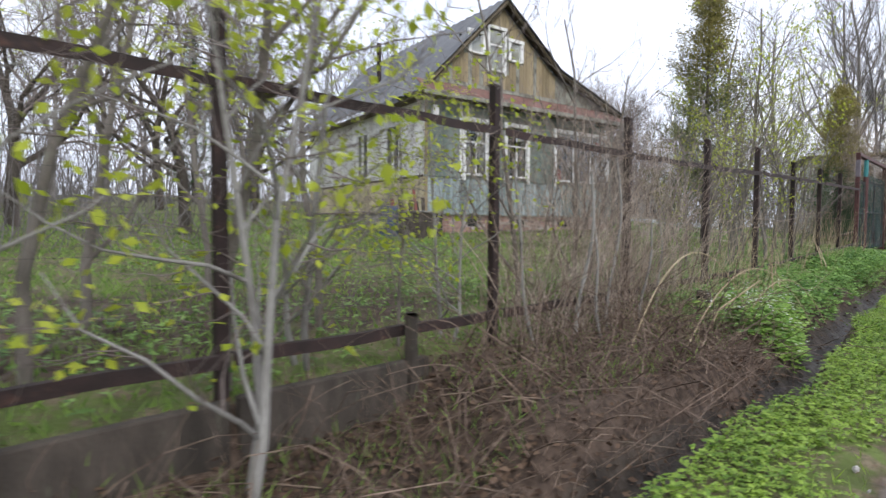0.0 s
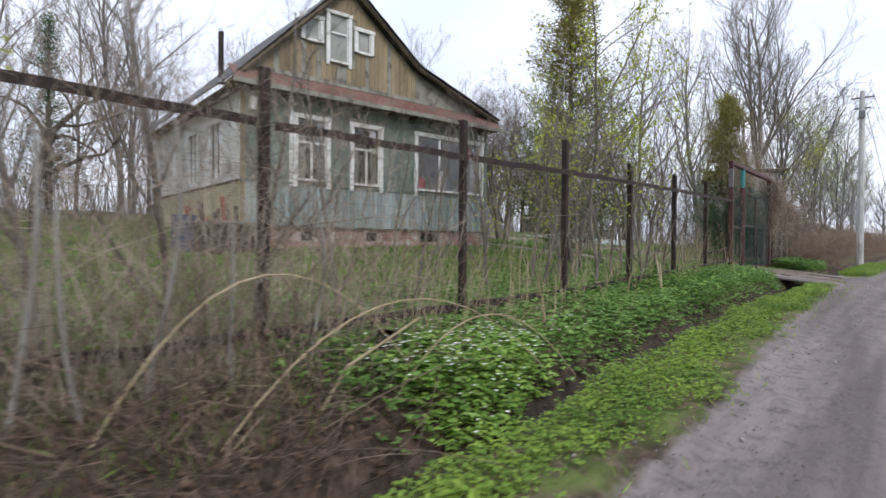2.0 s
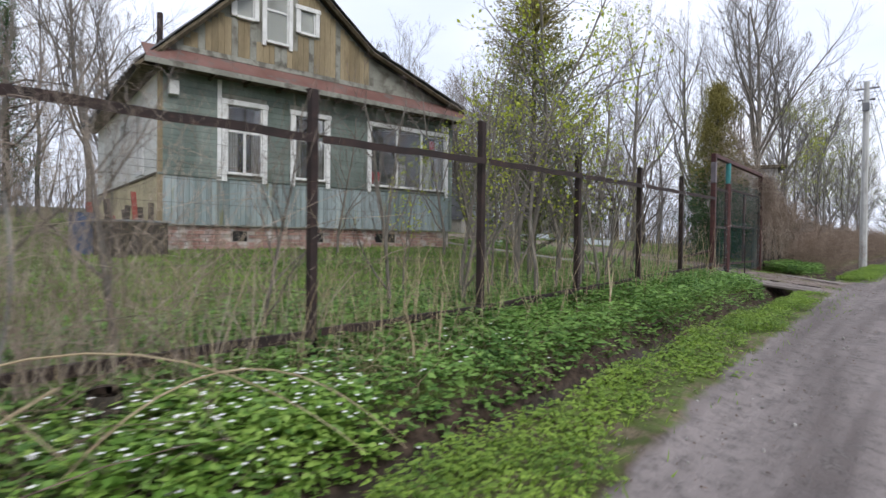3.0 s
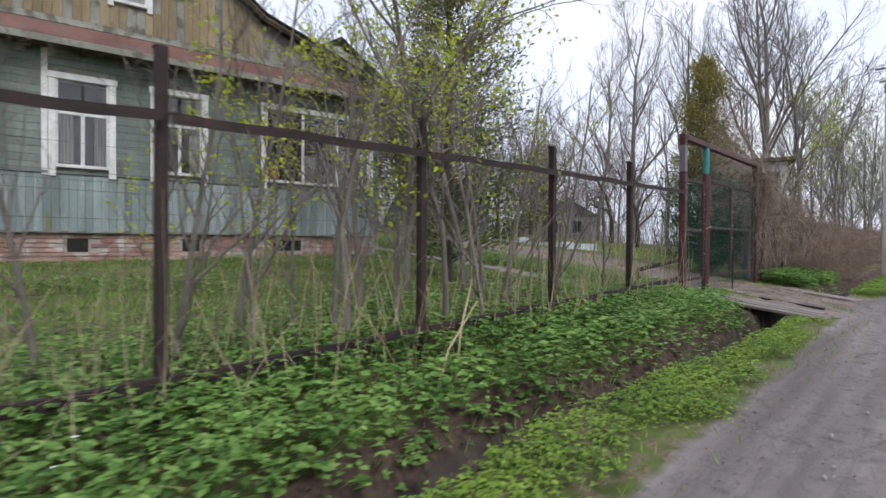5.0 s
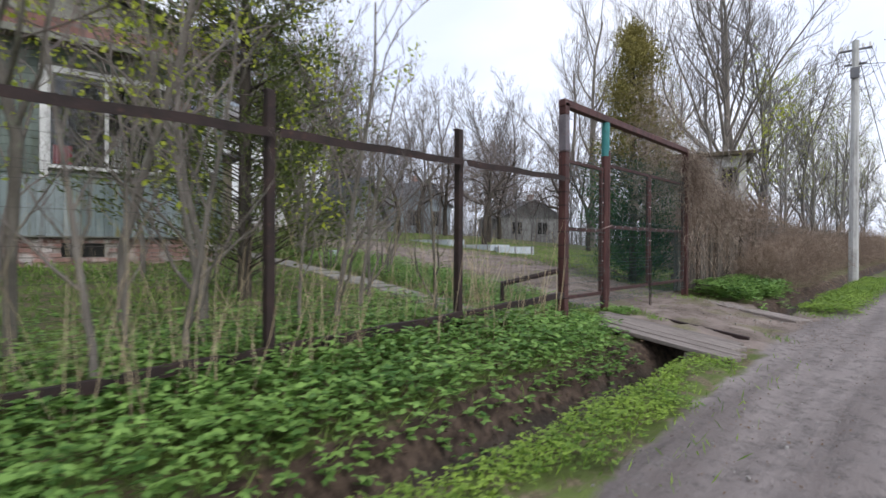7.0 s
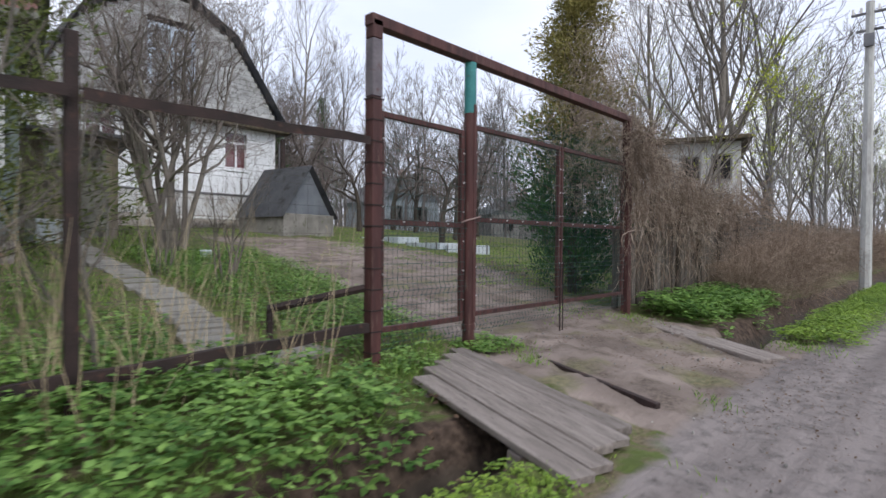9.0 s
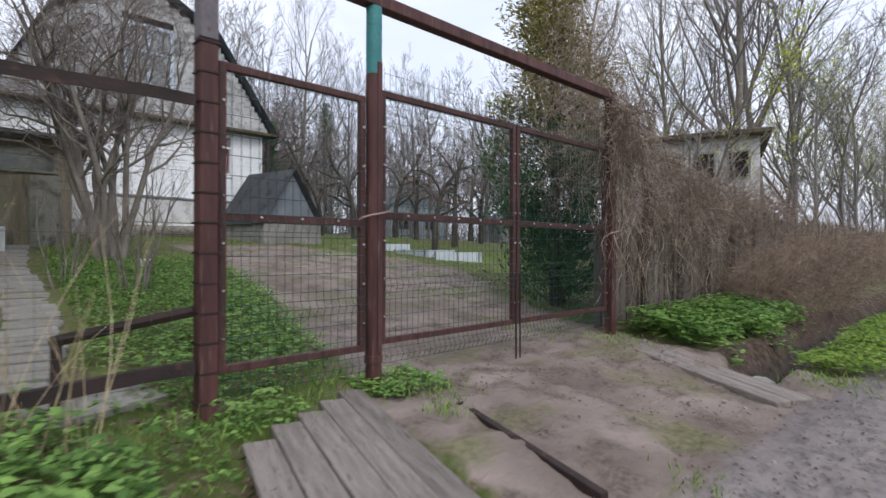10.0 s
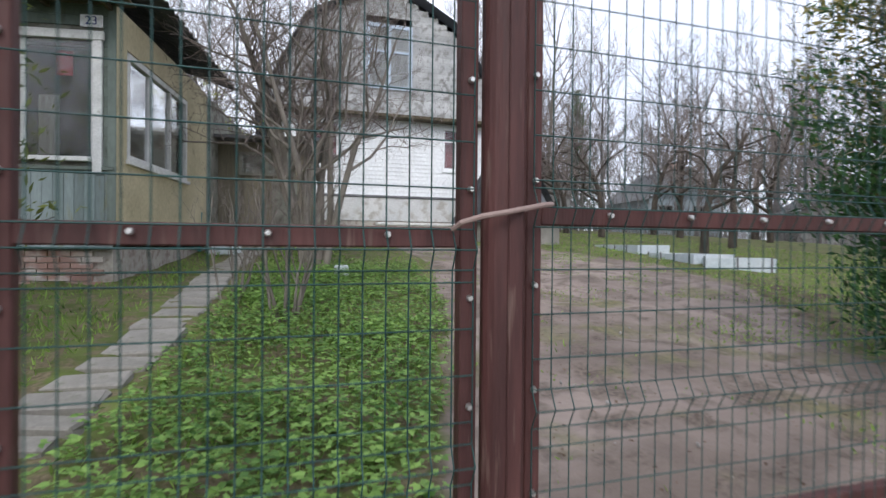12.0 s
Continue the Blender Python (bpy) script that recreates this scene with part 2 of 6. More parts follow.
M_bluewall = material("pale_blue_house_wall", C(.30, .35, .40), C(.38, .44, .48), rough=.8, scale=1.5, bump=.2)
M_stone = material("pale_stone", C(.17, .16, .15), C(.31, .295, .28), rough=.9, scale=8, bump=.4, per_island=.3)
M_roof_far = material("pale_far_roof", C(.26, .26, .27), C(.34, .34, .35), rough=.9, scale=1.0, bump=.1, world_space=True)
M_plate = material("white_enamel_plate", C(.7, .7, .72), C(.8, .8, .82), rough=.35, bump=0)
M_ink = material("dark_blue_enamel", C(.03, .04, .16), C(.05, .06, .2), rough=.4, bump=0)
M_redmetal = material("dull_red_paint", C(.20, .05, .04), C(.28, .08, .06), rough=.7, bump=.2)
M_bluebarrel = material("dark_blue_plastic", C(.05, .07, .12), C(.08, .10, .16), rough=.5, bump=.1)
M_pinkstone = material("insulator_white", C(.7, .68, .66), C(.8, .78, .76), rough=.3, bump=0)

# clear panes that reflect the sky
M_glass = bpy.data.materials.new("window_glass")
M_glass.use_nodes = True
g_n, g_l = M_glass.node_tree.nodes, M_glass.node_tree.links
g_p = g_n["Principled BSDF"]
g_p.inputs["Base Color"].default_value = C(.9, .93, .95)
g_p.inputs["Roughness"].default_value = 0.04
g_p.inputs["Transmission Weight"].default_value = 1.0
g_p.inputs["IOR"].default_value = 1.5

# ---- ground ----
def smooth(a, b, x):
    t = np.clip((np.asarray(x, float) - a) / (b - a), 0, 1)
    return t * t * (3 - 2 * t)


def road_z(x):
    return -0.48 + 0.22 * smooth(0, 13, x)


def fence_z(x):
    return -0.27 + 0.24 * smooth(5, 16, x)


def ditch_off(x):
    """Sideways wander of the ditch's line."""
    x = np.asarray(x, float)
    return 0.05 * np.sin(x * 1.3) + 0.04 * np.sin(x * 3.1 + 1) - 0.12 + 0.19 * smooth(4.5, 8.5, x) - .07 * smooth(13, 15, x)


def crossing(x, y=2.2):
    """1 where the drive crosses the ditch."""
    return smooth(17.72, 18.0, x - .29 * (np.clip(y, 1, 3.3) - 3.0)) * (1 - smooth(21.15, 21.6, x - .45 * (np.clip(y, 1, 3.4) - 2.2)))


def ground_z(x, y):
    """Height of the ground: road, verge, ditch, bank and the garden that climbs towards the houses."""
    x, y = np.asarray(x, float), np.asarray(y, float)
    zr, zf = road_z(x), fence_z(x)
    ye = y - ditch_off(x) * smooth(0.6, 1.2, y) * (1 - smooth(3.0, 3.4, y))
    verge = zr + 0.05 * smooth(0.75, 1.1, ye)
    low = zr - 0.36
    z = verge + (low - verge) * smooth(1.70, 1.90, ye)
    z = z + (zf - 0.10 - low) * smooth(2.02, 2.42, ye) + 0.10 * smooth(2.5, 3.4, ye)
    flat = zr + (zf - zr) * smooth(0.8, 3.6, y)
    c = crossing(x, y)
    z = z * (1 - c) + flat * c
    up = np.clip(y - 3.45, 0, None)
    garden = 0.088 * np.minimum(up, 17) + 0.05 * np.clip(up - 17, 0, 40)
    garden = garden * (1 - 0.75 * smooth(34, 62, x))
    z = z + garden
    # the bank is cut away before the retaining boards at the start
    z = z - .26 * (1 - smooth(.9, 1.5, x)) * smooth(2.0, 2.5, y) * (1 - smooth(3.28, 3.36, y))
    back = np.clip(-3.0 - y, 0, None)
    z = z - 0.12 * smooth(0, 0.8, back) + 0.12 * smooth(0.8, 2.0, back)
    return z


def gz(x, y):
    return float(ground_z(x, y))


# ---- helpers ----
def link_mesh(name, bm, mat, parent=None, label="", smooth_shade=False):
    me = bpy.data.meshes.new(name)
    bm.to_mesh(me)
    bm.free()
    if mat is not None:
        me.materials.append(mat)
    if smooth_shade:
        me.shade_smooth()
    ob = new(name, me)
    if parent is not None:
        ob.parent = parent
    if label:
        ob["label"] = label
    return ob


def part(name, bm, mat, parent, label="", smooth_shade=False):
    return link_mesh(name, bm, mat, parent, label, smooth_shade)


def root(name, x, y, z, rz=0.0, label="", category="", group="", kind=""):
    ob = new(name)
    ob.empty_display_size = 0.2
    ob.matrix_basis = pose(x, y, z, 0, 0, rz)
    return tagged(ob, label, category, group, kind)


def box(bm, x0, x1, y0, y1, z0, z1, bevel=0.0):
    r = bmesh.ops.create_cube(bm, size=1.0)
    vs = r["verts"]
    for v in vs:
        v.co = Vector((x0 + (v.co.x + .5) * (x1 - x0), y0 + (v.co.y + .5) * (y1 - y0), z0 + (v.co.z + .5) * (z1 - z0)))
    if bevel:
        es = list({e for v in vs for e in v.link_edges})
        bmesh.ops.bevel(bm, geom=es, offset=bevel, segments=1, affect="EDGES", profile=.5)
    return vs


def boxes(*args, bevel=0.0):
    bm = bmesh.new()
    for a in args:
        box(bm, *a, bevel=bevel)
    return bm


def tube(bm, pts, r0, r1=None, sides=6, caps=True):
    """A tapered tube along a line of points."""
    pts = [Vector(p) for p in pts]
    r1 = r0 if r1 is None else r1
    rings = []
    n = len(pts)
    for i, p in enumerate(pts):
        d = (pts[min(i + 1, n - 1)] - pts[max(i - 1, 0)]).normalized()
        a = d.orthogonal().normalized() if abs(d.z) > .9 else d.cross(Vector((0, 0, 1))).normalized()
        b = d.cross(a)
        r = r0 + (r1 - r0) * i / max(1, n - 1)
        rings.append([bm.verts.new(p + a * (math.cos(k * math.tau / sides) * r) + b * (math.sin(k * math.tau / sides) * r)) for k in range(sides)])
    for i in range(n - 1):
        for k in range(sides):
            j = (k + 1) % sides
            bm.faces.new((rings[i][k], rings[i][j], rings[i + 1][j], rings[i + 1][k]))
    if caps:
        bm.faces.new(rings[0][::-1])
        bm.faces.new(rings[-1])


def array_mesh(name, V, F, mat):
    """Mesh from numpy arrays: V (n, 3), F (m, k) with k 3 or 4."""
    me = bpy.data.meshes.new(name)
    V = np.ascontiguousarray(V, dtype=np.float32)
    F = np.ascontiguousarray(F, dtype=np.int32)
    me.vertices.add(len(V))
    me.vertices.foreach_set("co", V.ravel())
    m, k = F.shape
    me.loops.add(m * k)
    me.loops.foreach_set("vertex_index", F.ravel())
    me.polygons.add(m)
    me.polygons.foreach_set("loop_start", np.arange(0, m * k, k, dtype=np.int32))
    me.polygons.foreach_set("loop_total", np.full(m, k, dtype=np.int32))
    me.update(calc_edges=True)
    me.materials.append(mat)
    return me


def tubes_arrays(P0, P1, R0, R1, sides=3):
    """Many straight tapered tubes at once; returns V, F (quads)."""
    P0, P1 = np.asarray(P0, float), np.asarray(P1, float)
    n = len(P0)
    d = P1 - P0
    d /= np.maximum(np.linalg.norm(d, axis=1, keepdims=True), 1e-9)
    ref = np.where(np.abs(d[:, 2:3]) > .9, np.array([[1., 0, 0]]), np.array([[0, 0, 1.]]))
    a = np.cross(d, ref)
    a /= np.linalg.norm(a, axis=1, keepdims=True)
    b = np.cross(d, a)
    ang = np.arange(sides) * math.tau / sides
    ring = a[:, None, :] * np.cos(ang)[None, :, None] + b[:, None, :] * np.sin(ang)[None, :, None]
    V0 = P0[:, None, :] + ring * np.asarray(R0)[:, None, None]
    V1 = P1[:, None, :] + ring * np.asarray(R1)[:, None, None]
    V = np.concatenate([V0, V1], axis=1).reshape(-1, 3)
    k = np.arange(sides)
    j = (k + 1) % sides
    f = np.stack([k, j, j + sides, k + sides], axis=1)
    F = (f[None] + (np.arange(n) * 2 * sides)[:, None, None]).reshape(-1, 4)
    return V, F


def runs_of(p0, p1, lv):
    """Start and end rows of each unbroken branch."""
    cut = np.where((np.abs(p1[:-1] - p0[1:]).max(axis=1) > 1e-9) | (lv[:-1] != lv[1:]))[0] + 1
    return list(zip([0] + list(cut), list(cut) + [len(p0)]))


def branch_arrays(p0, p1, r0, r1, sides=6):
    """One smooth tapered branch through consecutive segments; returns V, F."""
    P = np.concatenate([p0, p1[-1:]])
    rad = np.concatenate([r0, r1[-1:]])
    d = np.gradient(P, axis=0)
    d /= np.maximum(np.linalg.norm(d, axis=1, keepdims=True), 1e-9)
    axis_ = P[-1] - P[0]
    ref = np.array([0, 0, 1.]) if abs(axis_[2]) < .7 * np.linalg.norm(axis_) else np.array([1., 0, 0])
    a = np.cross(d, ref)
    a /= np.maximum(np.linalg.norm(a, axis=1, keepdims=True), 1e-9)
    b = np.cross(d, a)
    ang = np.arange(sides) * math.tau / sides
    V = P[:, None, :] + (a[:, None, :] * np.cos(ang)[None, :, None] + b[:, None, :] * np.sin(ang)[None, :, None]) * rad[:, None, None]
    k = np.arange(sides)
    j = (k + 1) % sides
    f = np.stack([k, j, j + sides, k + sides], axis=1)
    F = (f[None] + (np.arange(len(P) - 1) * sides)[:, None, None]).reshape(-1, 4)
    return V.reshape(-1, 3), F


def leaves_arrays(P, D, N, L, W, fold=0.25):
    """Folded four-cornered leaves: base P, direction D, normal N, length L, width W; returns V, F (triangles)."""
    P, D, N = (np.asarray(q, float) for q in (P, D, N))
    D = D / np.maximum(np.linalg.norm(D, axis=1, keepdims=True), 1e-9)
    S = np.cross(D, N)
    S /= np.maximum(np.linalg.norm(S, axis=1, keepdims=True), 1e-9)
    U = np.cross(S, D)
    L, W = np.asarray(L, float)[:, None], np.asarray(W, float)[:, None]
    mid = P + D * L * .45
    V = np.stack([P, mid + S * W * .5 + U * W * fold, P + D * L, mid - S * W * .5 + U * W * fold], axis=1).reshape(-1, 3)
    f = np.array([[0, 1, 2], [0, 2, 3]])
    F = (f[None] + (np.arange(len(P)) * 4)[:, None, None]).reshape(-1, 3)
    return V, F


def joined(*vf):
    V, F, o = [], [], 0
    for v, f in vf:
        V.append(v)
        F.append(f + o)
        o += len(v)
    return np.concatenate(V), np.concatenate(F)


# ---- the ground sheet ----
def ground_material():
    """Soil under the plants, worn dirt on the road and drive, wet mud in the ditch: chosen by attributes of the sheet."""
    m = bpy.data.materials.new("village_ground")
    m.use_nodes = True
    n, l = m.node_tree.nodes, m.node_tree.links
    p = n["Principled BSDF"]
    geo = n.new("ShaderNodeNewGeometry")

    def noise_node(scale, detail=6, stretch=None):
        t = n.new("ShaderNodeTexNoise")
        t.inputs["Scale"].default_value = scale
        t.inputs["Detail"].default_value = detail
        if stretch:
            mp = n.new("ShaderNodeMapping")
            mp.inputs["Scale"].default_value = stretch
            l.new(geo.outputs["Position"], mp.inputs["Vector"])
            l.new(mp.outputs["Vector"], t.inputs["Vector"])
        else:
            l.new(geo.outputs["Position"], t.inputs["Vector"])
        return t.outputs["Fac"]

    def ramp(src, a, b, lo=.35, hi=.65):
        r = n.new("ShaderNodeValToRGB")
        r.color_ramp.elements[0].position, r.color_ramp.elements[1].position = lo, hi
        r.color_ramp.elements[0].color, r.color_ramp.elements[1].color = a, b
        l.new(src, r.inputs["Fac"])
        return r.outputs["Color"]

    def mix(fac, a, b):
        x = n.new("ShaderNodeMix")
        x.data_type = "RGBA"
        l.new(fac, x.inputs[0])
        l.new(a, x.inputs[6])
        l.new(b, x.inputs[7])
        return x.outputs[2]

    def attr(name):
        a = n.new("ShaderNodeAttribute")
        a.attribute_name = name
        return a.outputs["Fac"]

    road = ramp(noise_node(1.6, 6, (.12, 2.2, 1)), C(.125, .106, .101), C(.235, .205, .196), .36, .64)
    road = mix(ramp(noise_node(9, 8), C(0, 0, 0), C(.75, .75, .75), .47, .66), road, ramp(noise_node(40), C(.075, .065, .061), C(.17, .152, .145)))
    drive = ramp(noise_node(1.1, 7), C(.155, .123, .106), C(.285, .232, .204))
    drive = mix(ramp(noise_node(3.5, 8), C(0, 0, 0), C(.9, .9, .9), .48, .64), drive, ramp(noise_node(30), C(.085, .066, .054), C(.175, .14, .116)))
    drive = mix(ramp(noise_node(1.5, 7), C(0, 0, 0), C(.65, .65, .65), .54, .68), drive, ramp(noise_node(18), C(.085, .10, .035), C(.20, .185, .085)))
    soil = ramp(noise_node(2.2, 8), C(.06, .075, .022), C(.115, .15, .04))
    soil = mix(ramp(noise_node(7, 8), C(0, 0, 0), C(.9, .9, .9), .46, .6), soil, ramp(noise_node(35), C(.10, .08, .05), C(.19, .15, .10)))
    mud = ramp(noise_node(5, 8), C(.022, .017, .013), C(.075, .058, .045))

    def edge(name, scale, amount):
        a = attr(name)
        ma = n.new("ShaderNodeMath")
        ma.operation = "MULTIPLY_ADD"
        ma.inputs[1].default_value = amount
        l.new(noise_node(scale, 6), ma.inputs[0])
        l.new(a, ma.inputs[2])
        mr = n.new("ShaderNodeMapRange")
        mr.inputs["From Min"].default_value = .5 + amount * .5 - .12
        mr.inputs["From Max"].default_value = .5 + amount * .5 + .12
        l.new(ma.outputs["Value"], mr.inputs["Value"])
        return mr.outputs["Result"]

    litter = ramp(noise_node(14, 8), C(.032, .022, .016), C(.105, .074, .056))
    soil = mix(edge("litter", 4.0, .8), soil, litter)
    col = mix(edge("drive", 2.6, .95), soil, drive)
    col = mix(edge("road", 3.5, .7), col, road)
    col = mix(edge("mud", 6.0, .6), col, mud)
    l.new(col, p.inputs["Base Color"])
    rr = n.new("ShaderNodeMapRange")
    rr.inputs["To Min"].default_value, rr.inputs["To Max"].default_value = .95, .55
    l.new(attr("mud"), rr.inputs["Value"])
    l.new(rr.outputs["Result"], p.inputs["Roughness"])
    p.inputs["Specular IOR Level"].default_value = .25
    b = n.new("ShaderNodeBump")
    b.inputs["Strength"].default_value = .8
    b.inputs["Distance"].default_value = .02
    l.new(noise_node(22, 9), b.inputs["Height"])
    ridges = n.new("ShaderNodeBump")
    ridges.inputs["Strength"].default_value = .5
    ridges.inputs["Distance"].default_value = .05
    l.new(noise_node(5, 4, (.4, 1.6, 1)), ridges.inputs["Height"])
    l.new(ridges.outputs["Normal"], b.inputs["Normal"])
    l.new(b.outputs["Normal"], p.inputs["Normal"])
    return m


def inside(px, py, poly):
    r = np.zeros(px.shape, bool)
    n = len(poly)
    for i in range(n):
        (x0, y0), (x1, y1) = poly[i], poly[(i + 1) % n]
        if y0 == y1:
            continue
        c = ((y0 > py) != (y1 > py)) & (px < (x1 - x0) * (py - y0) / (y1 - y0) + x0)
        r ^= c
    return r


DRIVE = [(17.75, .9), (21.9, 1.0), (21.75, 4.2), (22.8, 6.0), (25.0, 9.0), (25.5, 11.5), (24.4, 16.0), (20.6, 16.0), (20.6, 12.0), (19.6, 8.0), (18.6, 5.0), (18.1, 3.3), (17.8, 3.0)]


def drive_mask(x, y):
    """Soft 0..1 mask of the dirt drive."""
    acc = np.zeros(np.shape(x))
    for dx, dy in ((0, 0), (.25, 0), (-.25, 0), (0, .25), (0, -.25)):
        acc = acc + inside(np.asarray(x) + dx, np.asarray(y) + dy, DRIVE)
    return acc / 5


def road_mask(x, y):
    k = .2 * smooth(5, 10, x) + .14 * smooth(12.5, 15, x)
    near = 1 - smooth(0.72, 1.12, y - k)
    c = crossing(x, y) * (1 - smooth(1.1, 1.7, y))
    far = smooth(-3.6, -3.0, y)
    return np.maximum(near, c) * far


def mud_mask(x, y):
    ye = np.asarray(y) - ditch_off(x)
    return smooth(1.70, 1.80, ye) * (1 - smooth(2.12, 2.3, ye)) * (1 - crossing(x, y))


def litter_mask(x, y):
    """Bare leaf litter under the brush and on the ditch sides."""
    start = (1 - smooth(4.0, 6.5, x)) * smooth(1.65, 1.95, y) * (1 - smooth(3.3, 3.6, y))
    yd_ = y - ditch_off(x)
    ditch = smooth(1.62, 1.72, yd_) * (1 - smooth(2.3, 2.55, yd_)) * (1 - crossing(x, y))
    bare = .55 * smooth(.55, .8, y) * (1 - smooth(.95, 1.2, y))
    beds = .5 * smooth(22.3, 23.2, x) * (1 - smooth(25.5, 27, x)) * smooth(4.5, 6, y) * (1 - smooth(9, 10.5, y))
    lawn = .6 * (1 - smooth(2.5, 5, x)) * smooth(3.9, 4.6, y) * (1 - smooth(6, 8, y))
    return np.maximum(np.maximum(np.maximum(start, ditch), lawn), np.maximum(bare, beds))


def axis(lo, a, b, hi, step):
    mid = np.arange(a, b + 1e-6, step)
    right, s = [b], step
    while right[-1] < hi:
        s *= 1.35
        right.append(right[-1] + s)
    left, s = [a], step
    while left[-1] > lo:
        s *= 1.35
        left.append(left[-1] - s)
    return np.array(left[:0:-1] + list(mid) + right[1:])


gx = axis(-900, -4, 30, 900, 0.09)
gy = axis(-900, -3.5, 11, 900, 0.07)
GX, GY = np.meshgrid(gx, gy, indexing="ij")
GZ = ground_z(GX, GY)
near_w = (1 - smooth(30, 60, np.abs(GX - 13))) * (1 - smooth(20, 40, np.abs(GY - 4)))
rel = np.zeros(GX.shape)
for f, a in ((.9, .03), (2.3, .022), (6.1, .012)):
    rel += a * np.sin(GX * f * 1.7 + 2.1 * np.sin(GY * f)) * np.sin(GY * f * 1.9 + 1.3 * np.sin(GX * f * .8))
rm = road_mask(GX, GY)
ruts = -.025 * np.exp(-((GY + 0.05 + .08 * np.sin(GX * .5)) / .16) ** 2) - .02 * np.exp(-((GY + 1.5) / .2) ** 2) + .012 * np.sin(GX * 9 + 3 * np.sin(GY * 4)) * np.exp(-((GY - .35) / .3) ** 2)
GZ = GZ + near_w * (rel * (1 - .6 * rm) + ruts * rm) + np.random.RandomState(3).normal(0, .006, GX.shape) * near_w
nx, ny = GX.shape
idx = np.arange(nx * ny).reshape(nx, ny)
quads = np.stack([idx[:-1, :-1], idx[1:, :-1], idx[1:, 1:], idx[:-1, 1:]], axis=-1).reshape(-1, 4)
g_me = array_mesh("ground", np.stack([GX, GY, GZ], axis=-1).reshape(-1, 3), quads, ground_material())
for nm, vals in (("road", rm), ("drive", drive_mask(GX, GY)), ("mud", mud_mask(GX, GY)), ("litter", litter_mask(GX, GY))):
    at = g_me.attributes.new(nm, "FLOAT", "POINT")
    at.data.foreach_set("value", np.ascontiguousarray(vals, dtype=np.float32).ravel())
g_me.shade_smooth()
ground = tagged(new("ground", g_me), "village ground with dirt road, muddy ditch and garden soil", "ground", "", "structure")


# ---- fence along the road ----
FENCE_Y = 3.45
POSTS = [-4.3, -2.15, 0.03, 2.21, 4.40, 6.63, 8.75, 10.89, 13.01, 15.06]


def fence_post(x, top, bottom):
    e = root("fence_post", x, FENCE_Y, bottom, 0, "dark rusty steel fence post set in the weedy bank", "fence post", "roadside fence posts")
    h = top - bottom
    bm = boxes((-.032, .032, -.006, .0, -.35, h), (-.032, -.026, .0, .058, -.35, h), bevel=.002)
    part("angle_bar", bm, M_rust_dark, e)
    bm = bmesh.new()
    tube(bm, [(0, .045, -.35), (0, .045, h)], .033, sides=10)
    part("pipe", bm, M_rust_dark, e)
    bm = boxes((-.036, .036, .01, .08, h, h + .012), bevel=.003)
    part("cap", bm, M_rust_dark, e)
    return e


POST_TOPS = [1.76, 1.77, 1.79, 1.80, 1.85, 1.87, 1.985, 1.93, 1.96, 2.015]
for px_, top_ in zip(POSTS, POST_TOPS):
    b_ = gz(px_, FENCE_Y)
    fence_post(px_, top_, b_ - .02)


def rail(x0, z0, x1, z1, y, h, d, label):
    """An angle-iron rail from post to post, slightly bent."""
    bm = bmesh.new()
    prof = [(-d / 2, -h / 2), (-d / 2 + .006, -h / 2), (-d / 2 + .006, h / 2 - .006), (d / 2, h / 2 - .006), (d / 2, h / 2), (-d / 2, h / 2)]
    n, rings = 8, []
    for i in range(n + 1):
        u = i / n
        s = .006 * math.sin(i * 1.7 + x0)
        rings.append([bm.verts.new(((x1 - x0) * u, a, b + (z1 - z0) * u + s)) for a, b in prof])
    for p, q in zip(rings[:-1], rings[1:]):
        for k in range(6):
            bm.faces.new((p[k], q[k], q[(k + 1) % 6], p[(k + 1) % 6]))
    bm.faces.new(rings[0])
    bm.faces.new(rings[-1][::-1])
    bmesh.ops.recalc_face_normals(bm, faces=bm.faces)
    ob = link_mesh("fence_rail", bm, M_rust_dark)
    ob.matrix_basis = pose(x0, y, z0)
    return tagged(ob, label, "fence rail", "roadside fence rails")


def rail_z(x):
    return float(np.interp(x, [-4.3, 2.2, 4.4, 6.63, 8.75, 13.0, 17.0], [1.40, 1.43, 1.45, 1.49, 1.565, 1.66, 1.72])), float(np.interp(x, [-4.3, 4.4, 8.75, 15.06, 17.0], [-.01, -.0, .03, .215, .285]))


ends = POSTS + [17.01]
for xa, xb in zip(ends[:-1], ends[1:]):
    (ua, la), (ub, lb) = rail_z(xa), rail_z(xb)
    rail(xa + .03, ua, xb - .03, ub, FENCE_Y - .04, .062, .05, "rusty angle-iron upper fence rail")
    rail(xa + .03, la, xb - .03, lb, FENCE_Y - .04, .07, .05, "rusty angle-iron lower fence rail")


